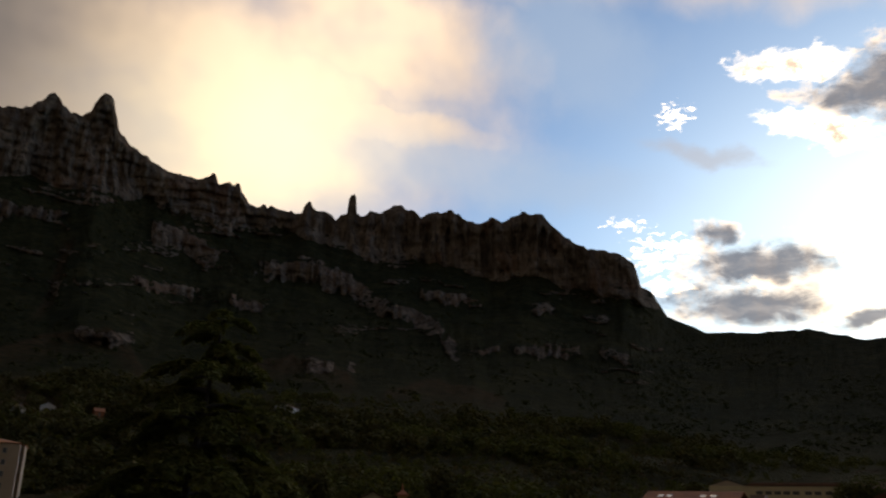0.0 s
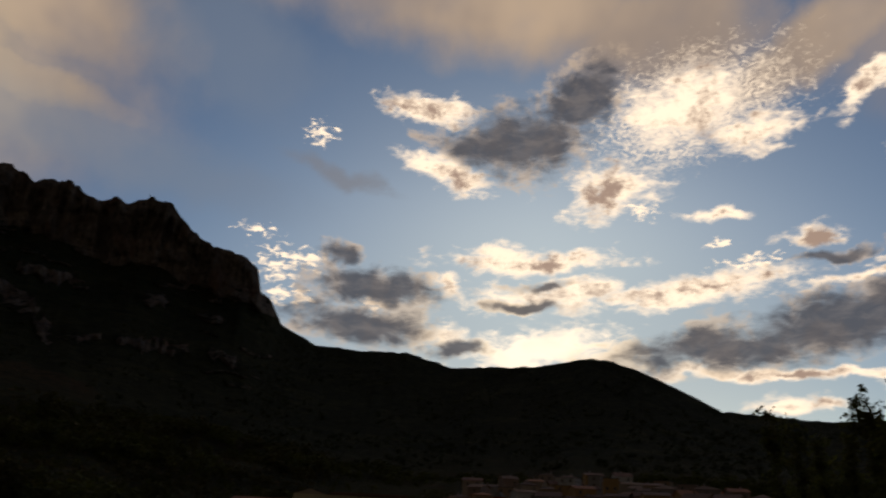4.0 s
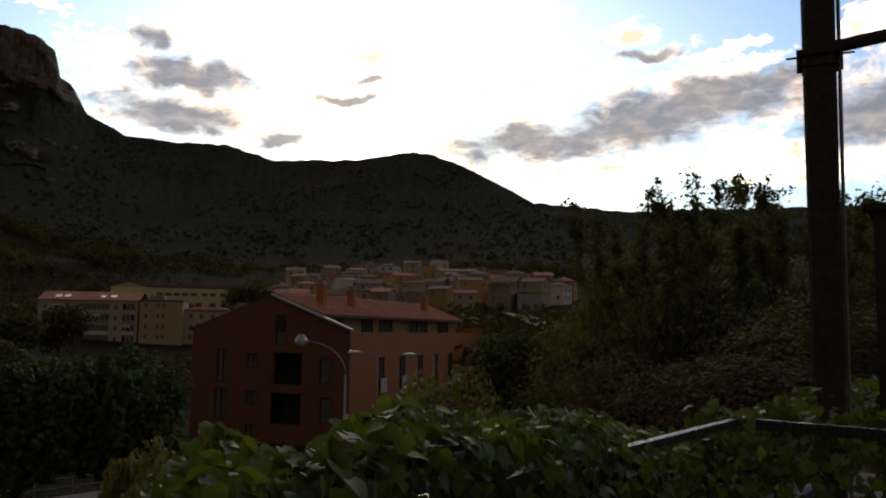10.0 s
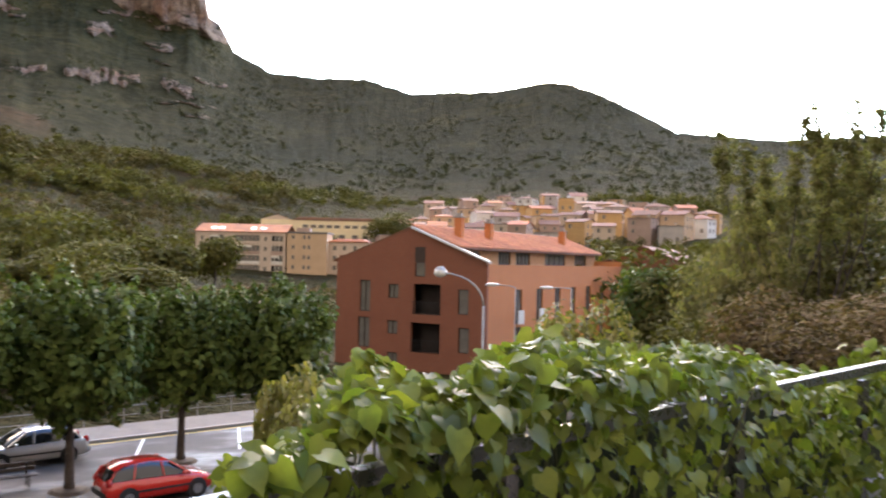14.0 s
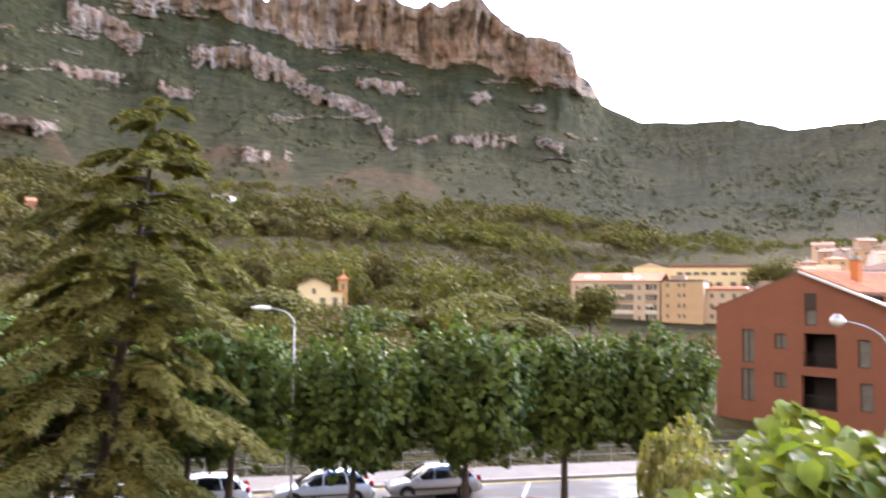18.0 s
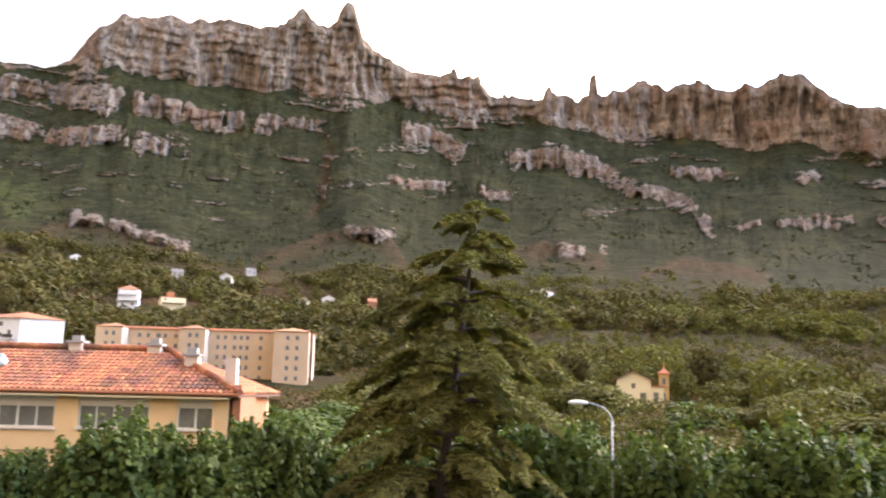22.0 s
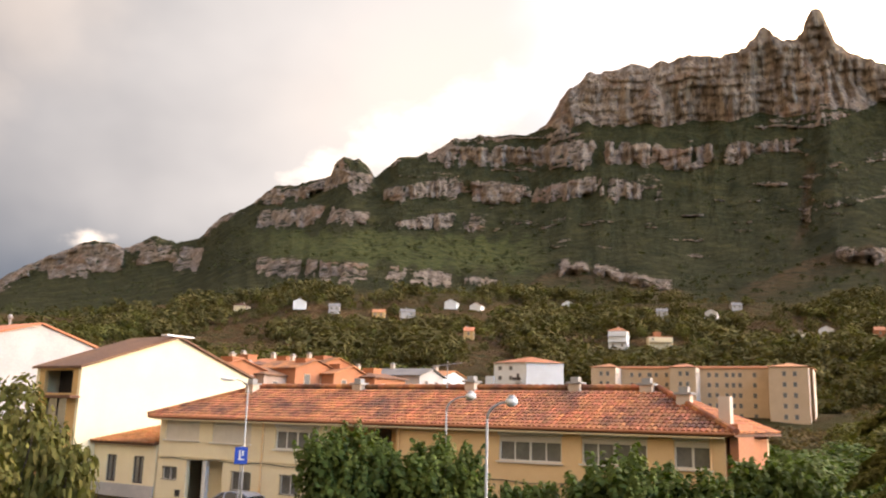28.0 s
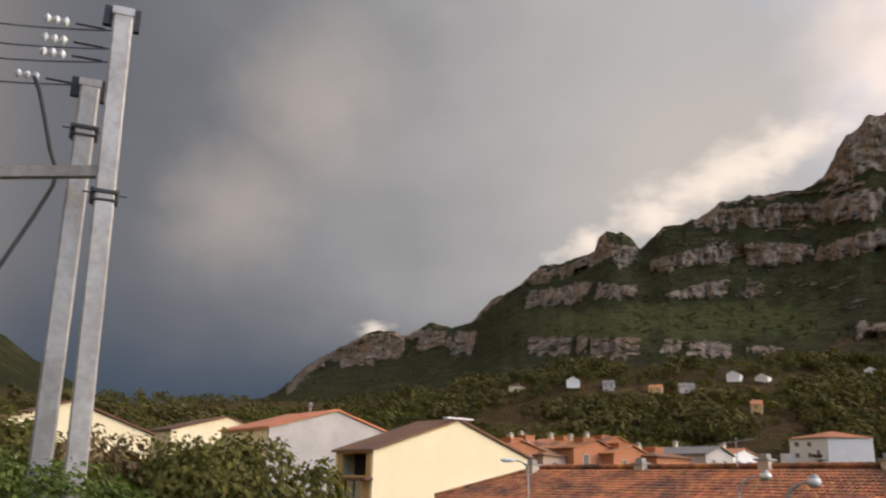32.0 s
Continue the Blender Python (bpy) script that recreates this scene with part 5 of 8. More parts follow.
    part("back_wall", Geo().box((W / 2, L + 0.15, H / 2), (W, 0.3, H)), M_BRICKLIT, root)
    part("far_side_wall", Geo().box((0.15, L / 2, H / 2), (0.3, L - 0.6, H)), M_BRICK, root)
    # block in the shade colour fills the inside behind the windows
    part("core", Geo().box((W / 2 - 0.3, L / 2 + 1.2, 4.4), (W - 3.0, L - 4.0, 8.4)), M_ROOMSHADE, root)
    # roof
    apex = (W / 2 + 0.3, 11.45)
    xe = W - 2.3
    ev = apex[1] - (apex[1] - H + 0.4) * (xe - apex[0]) / (W + 0.3 - apex[0])
    g = Geo().prism([(-0.4, H - 0.55), apex, (xe, ev), (xe, ev + 0.14), (apex[0], apex[1] + 0.14), (-0.4, H - 0.41)], 0.0, L + 0.4)
    part("roof_deck", g, M_TILE_DARK, root)
    tiled_slope(root, (xe, 0, ev + 0.14), (xe, L + 0.4, ev + 0.14), (apex[0], L + 0.4, apex[1] + 0.14), (apex[0], 0, apex[1] + 0.14), M_TILE, wide=0.32, long=0.5)
    part("ridge_tiles", Geo().tube([(apex[0], 0, apex[1] + 0.18), (apex[0], L + 0.4, apex[1] + 0.18)], 0.15, 6), M_TILE, root)
    part("gutter", Geo().tube([(xe + 0.06, 0, ev + 0.05), (xe + 0.06, L + 0.4, ev + 0.05)], 0.08, 6), M_TILE_DARK, root)
    for y, h in ((4.0, 2.2), (9.5, 2.0), (27.0, 2.0)):
        chimney(root, apex[0] + 2.0, y, 10.2, 0.6, h, M_BRICKLIT)
    return root


brick_building()
root2 = thing("brick_rear_building", frame_at((62.0, 84.0), (0.62, -0.78), 0.0), "second red brick building behind the shrubs", "building")
part("wall", Geo().prism([(0, 0), (14, 0), (14, 8.2), (7, 11.0), (0, 8.2)], 0, 20), M_BRICK, root2)
gable_roof(root2, 14, 20, 8.25, 2.8, M_TILE_DARK, along=False)
# ---- plants ----
M_BARK = material("bark", (0.085, 0.065, 0.05), 0.95, (0.04, 0.03, 0.025), 3, 0.8, 0.5, 25)
M_PLANE = leaf_material("plane_leaf", (0.112, 0.146, 0.034), (0.036, 0.056, 0.015), 0.6, 0.22, 0.7, spec=0.10)
M_CEDAR = leaf_material("cedar_needles", (0.200, 0.180, 0.052), (0.085, 0.084, 0.028), 0.75, 0.15, 0.5, spec=0.1)
M_OAK = leaf_material("oak_leaf", (0.136, 0.122, 0.034), (0.052, 0.054, 0.017), 0.8, 0.2, 0.12, spec=0.08)
M_PINE = leaf_material("pine_needles", (0.126, 0.104, 0.037), (0.050, 0.046, 0.018), 0.85, 0.12, 0.07, spec=0.06)
M_SCRUB = leaf_material("scrub_leaf", (0.185, 0.128, 0.062), (0.092, 0.070, 0.034), 0.85, 0.15, 0.05, spec=0.06)
M_YELLOW = leaf_material("yellowing_leaf", (0.215, 0.190, 0.048), (0.105, 0.102, 0.030), 0.6, 0.25, 0.6)
M_IVY = leaf_material("climber_leaf", (0.165, 0.185, 0.032), (0.060, 0.086, 0.018), 0.45, 0.34, 5.0, spec=0.12)
M_FOREST = leaf_material("hill_forest_leaf", (0.084, 0.084, 0.036), (0.044, 0.048, 0.021), 0.9, 0.1, 0.03, spec=0.04)
M_BANK = leaf_material("bank_leaf", (0.180, 0.160, 0.070), (0.090, 0.086, 0.038), 0.85, 0.3, 0.3, spec=0.06)
M_STEM = material("green_stem", (0.10, 0.10, 0.045), 0.8, (0.06, 0.055, 0.03), 8, 0.6)


def cards(centres, normals, sizes, rng, aspect=1.0, droop=0.0):
    """Leaf-like rhombic quads: arrays of vertices and faces."""
    n = len(centres)
    nrm = normals / np.linalg.norm(normals, axis=1, keepdims=True)
    t = rng.normal(size=(n, 3))
    t[:, 2] -= droop
    t -= nrm * (t * nrm).sum(1, keepdims=True)
    t /= np.linalg.norm(t, axis=1, keepdims=True)
    b = np.cross(nrm, t)
    s = sizes[:, None]
    fold = nrm * s * 0.18
    v = np.stack([centres - t * s, centres + b * s * 0.55 * aspect + fold, centres + t * s, centres - b * s * 0.55 * aspect + fold], 1).reshape(-1, 3)
    f = np.arange(4 * n).reshape(n, 4)
    return v, f


def crown_points(rng, n, lumps=9, tall=1.0):
    """Points and outward normals over an uneven crown of several lobes, about 1 in radius, centred at 0."""
    c = rng.normal(size=(lumps, 3))
    c /= np.linalg.norm(c, axis=1, keepdims=True)
    c *= rng.uniform(0.35, 0.62, (lumps, 1))
    c[:, 2] *= tall * 0.8
    rad = rng.uniform(0.34, 0.52, lumps)
    k = rng.integers(0, lumps, n)
    d = rng.normal(size=(n, 3))
    d[:, 2] += 0.35
    d /= np.linalg.norm(d, axis=1, keepdims=True)
    p = c[k] + d * rad[k][:, None] * rng.uniform(0.75, 1.08, (n, 1))
    nr = d + rng.normal(size=(n, 3)) * 0.45
    nr[:, 2] += 0.25
    return p, nr


def trunk(height, lean=(0, 0), r=0.16, limbs=5, seed=0, spread=1.2, start=0.55):
    """A tapered, slightly bent trunk that forks into limbs."""
    rnd = random.Random(seed)
    g = Geo()
    pts = [(lean[0] * f + rnd.uniform(-1, 1) * 0.03 * height * f, lean[1] * f + rnd.uniform(-1, 1) * 0.03 * height * f, height * f) for f in (0, 0.1, 0.3, 0.55, 0.8, 1.0)]
    g.tube(pts, [r * 1.35, r * 1.05, r * 0.9, r * 0.75, r * 0.5, r * 0.2], 8)
    for i in range(limbs):
        f = start + (1 - start) * i / limbs * 0.8
        k = min(int(f * 5), 4)
        p = Vector(pts[k]).lerp(Vector(pts[k + 1]), 0.5)
        a = rnd.uniform(0, 6.28) + i * 2.4
        d = Vector((math.cos(a), math.sin(a), 0.75))
        q = p + d * spread * 0.5
        e = q + Vector((d.x, d.y, 1.1)) * spread * 0.5
        g.tube([p, q, e], [r * 0.45, r * 0.3, r * 0.1], 6)
    return g


def street_tree_meshes(seed):
    """A pollarded plane: a bare stem and a dense crown of upright leafy shoots."""
    rng = np.random.default_rng(seed)
    stem = trunk(4.2, (0.1, 0.05), 0.17, 7, seed, 1.6, 0.6)
    cs, ns, sz = [], [], []
    heart = np.array([0.0, 0.0, 4.5])
    # leafy shoots stand out of a rounded crown and bend upwards
    for i in range(210):
        d = rng.normal(size=3)
        d /= np.linalg.norm(d)
        d[2] = d[2] * 0.95 + 0.1
        q = rng.uniform(0.72, 1.0)
        base = heart + d * np.array([2.25, 2.25, 2.0]) * q
        up = d * np.array([0.55, 0.55, 0.25]) + np.array([0, 0, 0.85 if d[2] > -0.3 else -0.1])
        up /= np.linalg.norm(up)
        plume = d[2] > 0.2
        ln = rng.uniform(0.9, 1.7) if plume else rng.uniform(0.5, 1.1)
        m = 44 if plume else 30
        f = rng.uniform(0, 1, m)
        out = rng.normal(size=(m, 3))
        out -= up * (out @ up)[:, None]
        out /= np.linalg.norm(out, axis=1, keepdims=True)
        cs.append(base + up * (f * ln)[:, None] + out * (0.04 + (0.24 if plume else 0.34) * (1 - f ** 2))[:, None])
        ns.append(out * 0.8 + up * 0.7 + np.array([0, 0, 0.25]) + rng.normal(size=(m, 3)) * 0.25)
        sz.append(rng.uniform(0.13, 0.21, m) * (1.05 - 0.35 * f))
    m = 1500
    d = rng.normal(size=(m, 3))
    d /= np.linalg.norm(d, axis=1, keepdims=True)
    cs.append(heart + d * np.array([1.95, 1.95, 1.65]) * rng.uniform(0.4, 1.0, (m, 1)))
    ns.append(d + rng.normal(size=(m, 3)) * 0.3)
    sz.append(rng.uniform(0.18, 0.28, m))
    v, f = cards(np.concatenate(cs), np.concatenate(ns), np.concatenate(sz), rng, 1.35, 0.8)
    return stem.mesh("trunk", M_BARK, True), raw_mesh("crown", v, f, M_PLANE)


def plant(name, x, y, stem, crown, label, category="tree", group="", z=None, scale=1.0, turn=0.0):
    z = ground(x, y) if z is None else z
    root = thing(name, Matrix.Translation((x, y, z - 0.05)) @ Matrix.Rotation(radians(turn), 4, "Z") @ Matrix.Scale(scale, 4), label, category, group)
    if stem:
        part("trunk", stem, None, root)
    part("crown", crown, None, root)
    return root


TREES = [street_tree_meshes(k) for k in (1, 2, 3)]
ROW = [(-7.3, 34.8), (-2.3, 33.7), (2.2, 34.7), (6.8, 37.9), (10.9, 38.2)]
for i, (x, y) in enumerate(ROW):
    plant("street_tree", x, y, *TREES[i % 3], "pollarded plane tree with dense upright green shoots by the road", group="street trees", turn=i * 71, scale=(1.06, 1.02, 1.08, 1.01, 1.05)[i])
# the same row further along, before the yellow houses
for i, (az, r, s) in enumerate(((14.5, 36.5, 1.0), (22.5, 37, 0.95), (29.7, 36, 1.02), (34.4, 33.5, 0.90), (38.8, 33.5, 0.96), (44.7, 34.5, 0.74), (50.9, 36.0, 0.86), (57.0, 37.0, 0.84))):
    x, y = spot(az, r)
    plant("street_tree", x, y, *TREES[(i + 1) % 3], "pollarded plane tree standing before the yellow house row", group="street trees", turn=i * 113, scale=s, z=float(near_ground(x, y)))


def cedar_tree():
    """A leaning cedar with layered, drooping boughs."""
    rng = np.random.default_rng(11)
    x, y = spot(20.4, 30.0)
    tx, ty = spot(16.9, 30.0)
    lean = Vector((tx - x, ty - y))
    z0, H = float(near_ground(x, y)), 15.6 - float(near_ground(x, y))
    root = thing("cedar", Matrix.Translation((x, y, z0 - 0.05)), "tall leaning cedar with layered drooping olive-green boughs", "tree")

    def axis(h):
        f = h / H
        return np.array([lean.x * f ** 0.9, lean.y * f ** 0.9, h])
    part("trunk", Geo().tube([tuple(axis(H * f)) for f in (0, 0.06, 0.15, 0.35, 0.6, 0.8, 0.93, 1.0)], [0.34, 0.27, 0.24, 0.19, 0.13, 0.08, 0.05, 0.03], 10), M_BARK, root, smooth=True)
    cs, ns, sz = [], [], []
    # tiers of boughs: height over the eye level's base, reach
    tiers = [(0.17, 3.0, 6), (0.24, 4.6, 7), (0.30, 4.8, 7), (0.36, 4.1, 6), (0.42, 4.5, 7), (0.48, 3.7, 6), (0.54, 4.1, 7), (0.60, 3.3, 6), (0.66, 3.6, 7), (0.72, 2.7, 6), (0.78, 3.1, 7), (0.84, 2.1, 6), (0.89, 2.3, 6), (0.94, 1.4, 5), (0.98, 0.7, 5)]
    for ti, (f, reach, n) in enumerate(tiers):
        h0 = f * H
        for k in range(n):
            a = k * 6.283 / n + ti * 0.9 + rng.normal() * 0.2
            ln = reach * rng.choice([0.66, 0.82, 0.95, 1.1])
            hh = h0 + rng.normal() * 0.28
            o = axis(hh)
            d = np.array([math.cos(a), math.sin(a), 0])
            ts = np.linspace(0, 1, 7)
            curve = [o + d * ln * t + np.array([0, 0, ln * (0.26 * t - 0.46 * t ** 2.4)]) for t in ts]
            part("limb", Geo().tube([tuple(p) for p in curve], [0.07 * (1 - t * 0.85) for t in ts], 5), M_BARK, root)
            side = np.array([-d[1], d[0], 0])
            # flat sprays of needles along the outer two thirds of the bough, with hanging tips
            sprays = int(14 + 9 * ln)
            for _ in range(sprays):
                t0 = 0.12 + 0.90 * math.sqrt(rng.uniform(0, 1))
                c0 = np.array([np.interp(min(t0, 1), ts, [c[q] for c in curve]) for q in range(3)])
                sgn = rng.choice([-1, 1])
                sl = (0.35 + 0.30 * ln * (1.15 - t0)) * rng.uniform(0.6, 1.2)
                dr_ = d * rng.uniform(0.5, 1.0) + side * sgn * rng.uniform(0.2, 1.0)
                dr_ /= np.linalg.norm(dr_)
                m = int(30 + 34 * sl)
                u = rng.uniform(0, 1, m)
                p = c0 + dr_ * (u * sl)[:, None]
                p[:, 2] += 0.06 * u * sl - 0.60 * sl * u ** 2.0 + rng.normal(size=m) * 0.03
                lat = np.cross(dr_, [0, 0, 1.0])
                p += lat * (rng.normal(size=m) * 0.13 * (1.1 - 0.7 * u))[:, None]
                cs.append(p)
                ns.append(np.array([0, 0, 1.0]) + dr_ * (u * 0.7)[:, None] + rng.normal(size=(m, 3)) * 0.33)
                sz.append(rng.uniform(0.10, 0.20, m))
    v, q = cards(np.concatenate(cs), np.concatenate(ns), np.concatenate(sz), rng, 0.34, 0.8)
    part("crown", raw_mesh("crown", v, q, M_CEDAR), None, root)


cedar_tree()


def broad_mesh(seed, n, mat, size, tall=1.0, lumps=10):
    rng = np.random.default_rng(seed)
    p, nr = crown_points(rng, n, lumps, tall)
    v, f = cards(p, nr, rng.uniform(0.6, 1.2, n) * size, rng, 1.2, 0.3)
    return raw_mesh("crown", v, f, mat)


def tree_at(az, r, high, wide, mat_key, label, name="tree", seed=0, group="", sparse=False, top_el=None):
    """A broadleaf tree by bearing and distance; top_el sets its height from the height angle of its top."""
    x, y = spot(az, r)
    z = ground(x, y)
    if top_el is not None:
        high = 9 + r * math.tan(radians(top_el)) - z
    leaf = min(max(0.0038 * r, 0.05), 0.42)
    unit = round(max(leaf / (wide / 1.9), 0.026), 3)
    n = 1500 if sparse else int(min(7500, 12.0 / unit ** 2))
    unit = 0.034 if sparse else unit
    me = broad_mesh(seed + 40, n, {"oak": M_OAK, "pine": M_PINE, "plane": M_PLANE, "yellow": M_YELLOW, "scrub": M_SCRUB, "bank": M_BANK}[mat_key], unit, lumps=14)
    root = thing(name, Matrix.Translation((x, y, z - 0.1)), label, "bush" if name == "bush" else "tree", group)
    base = 0.13 * high if name == "tree" else 0.02
    if name == "bush":
        rb = random.Random(seed)
        for k in range(3):
            a = rb.uniform(0, 6.28)
            part("stem", Geo().tube([(0.1 * math.cos(a), 0.1 * math.sin(a), 0), (0.25 * wide * math.cos(a), 0.25 * wide * math.sin(a), high * 0.75)], [0.05, 0.02], 5), M_BARK, root)
    if name == "tree":
        part("trunk", trunk(high * 0.72, (0.03 * high * math.sin(seed), 0.02 * high), 0.018 * high + 0.04, 7 if sparse else 4, seed, wide * 0.22, 0.35 if sparse else 0.5), M_BARK, root, smooth=True)
    part("crown", me, None, root, at=Matrix.Translation((0, 0, base + (high - base) / 2)) @ Matrix.Rotation(seed * 1.3, 4, "Z") @ Matrix.Diagonal((wide / 1.9, wide / 1.9, (high - base) / 1.75, 1)))
    return root


# trees that stand singly behind the street
for i, (az, r, te, wd, mk, lb) in enumerate((
        (-9.0, 125, 1.6, 11, "oak", "round dark green oak behind the car park"), (-4.8, 118, 0.9, 12, "oak", "broad green tree on the slope behind the road"),
        (-1.0, 100, -0.2, 11, "oak", "broad green tree on the slope behind the road"), (2.5, 95, 0.0, 10, "plane", "leafy light green tree below the villa"),
        (9.5, 105, 1.0, 11, "oak", "dark green tree beside the small villa"), (12.6, 120, 2.6, 10, "oak", "dark green tree beside the small villa"),
        (15.0, 85, 0.2, 11, "oak", "dense green tree behind the cedar"), (23.0, 80, 0.4, 10, "oak", "dense green tree behind the cedar"),
        (26.5, 70, -0.6, 10, "plane", "leafy tree between the cedar and the houses"), (29.8, 62, -0.8, 9, "plane", "leafy tree between the cedar and the houses"),
        (-23.6, 290, 3.3, 20, "oak", "tall dark round tree above the flats"), (-13.5, 95, -2.0, 10, "oak", "low tree before the tan flats"),
        (-17.5, 92, -2.2, 9, "oak", "low tree before the tan flats"), (-41.2, 60, 0.2, 7.5, "plane", "light green tree beside the brick building"),
        (-43.0, 58, -0.2, 9, "oak", "green tree beside the brick building"), (-45.6, 60, 1.8, 9, "bank", "green tree on the wooded bank"), (-49.8, 52, 5.6, 10, "bank", "tall green tree on the wooded bank"), (-54.2, 52, 7.2, 12, "bank", "tall dark tree on the wooded bank"), (-59.4, 48, 7.3, 12, "bank", "tall green tree on the wooded bank"), (-64.8, 44, 7.2, 12, "bank", "tall dark tree on the wooded bank"), (-46.5, 48, 1.6, 9, "bank", "green tree on the wooded bank"),
        (1.0, 135, 1.0, 9, "oak", "green tree on the slope by the villa"),
        (-13.5, 66, -3.2, 9, "oak", "dense tree behind the far pavement"), (-9.5, 62, -2.6, 9, "oak", "dense tree behind the far pavement"), (-5.6, 66, -2.0, 10, "oak", "dense tree behind the far pavement"), (-1.2, 62, -2.2, 10, "oak", "dense tree behind the far pavement"),
        (3.4, 64, -1.9, 10, "oak", "dense tree behind the far pavement"), (7.8, 70, -1.6, 10, "oak", "dense tree behind the far pavement"), (12.0, 66, -1.2, 10, "oak", "dense tree behind the far pavement"), (-7.2, 88, -0.6, 11, "oak", "broad green tree on the slope behind the road"),
        (6.4, 112, -1.3, 9, "oak", "dark green tree below the villa"), (3.2, 116, -0.9, 9, "oak", "dark green tree below the villa"), (-3.2, 150, 2.0, 9, "pine", "dark pine on the slope above the car park"), (10.4, 165, 3.2, 9, "pine", "dark pine above the villa"),
        (2.2, 175, 3.4, 9, "pine", "dark pine above the villa"), (-6.6, 175, 2.9, 9, "pine", "dark pine on the slope above the car park"), (24.8, 110, 0.6, 10, "oak", "dark green tree beside the long flats"), (21.5, 130, 1.6, 11, "oak", "dark green tree beside the long flats"),
        (18.5, 120, 1.0, 10, "oak", "dark green tree behind the cedar"), (-12.0, 150, 1.5, 10, "oak", "round green tree on the slope"))):
    tree_at(az, r, 8, wd, mk, lb, seed=i, top_el=te)
def thin_tree(az, r, top_el, wide, seed):
    """A slender tree of several upright stems; small leaves sit in loose sprays along the twigs."""
    rng = np.random.default_rng(seed + 300)
    x, y = spot(az, r)
    z = ground(x, y)
    H = 9 + r * math.tan(radians(top_el)) - z
    root = thing("tree", Matrix.Translation((x, y, z - 0.1)), "slender tree with thin bare stems and loose sprays of leaves", "tree", "bank trees")
    part("trunk", Geo().tube([(0, 0, 0), (0.1, 0.05, H * 0.15), (0.05, 0.1, H * 0.32)], [0.17, 0.14, 0.11], 8), M_BARK, root, smooth=True)
    cs, ns, sz = [], [], []
    for k in range(4):
        a = k * 2.4 + rng.normal() * 0.3
        top = np.array([math.cos(a) * wide * 0.85 * rng.uniform(0.3, 1.0), math.sin(a) * wide * 0.85 * rng.uniform(0.3, 1.0), H * (1.0 if k == 0 else rng.uniform(0.82, 0.99))])
        o = np.array([0.05, 0.1, H * rng.uniform(0.18, 0.32)])
        mid = o * 0.5 + top * 0.5 + np.array([top[0] * 0.25, top[1] * 0.25, rng.normal() * 0.3])
        pts = [o, o * 0.5 + mid * 0.5 + rng.normal(size=3) * 0.12, mid, mid * 0.5 + top * 0.5 + rng.normal(size=3) * 0.15, top]
        part("stem", Geo().tube([tuple(p) for p in pts], [0.06, 0.045, 0.032, 0.022, 0.010], 5), M_BARK, root)
        for _ in range(32):
            t = rng.uniform(0.4, 1.0) ** 0.6
            b = np.array([np.interp(t * 4, range(5), [p[q] for p in pts]) for q in range(3)])
            d = rng.normal(size=3)
            d[2] = abs(d[2]) * 0.8 + 0.15
            d /= np.linalg.norm(d)
            ln = rng.uniform(0.5, 1.3) * wide / 5.5
            m = 26
            u = rng.uniform(0.15, 1, m)
            cs.append(b + d * (u * ln)[:, None] + rng.normal(size=(m, 3)) * 0.12)
            ns.append(rng.normal(size=(m, 3)) + np.array([0, 0, 0.5]))
            sz.append(rng.uniform(0.07, 0.15, m))
    v, f = cards(np.concatenate(cs), np.concatenate(ns), np.concatenate(sz), rng, 1.0, 0.5)
    part("crown", raw_mesh("crown", v, f, M_BANK), None, root)


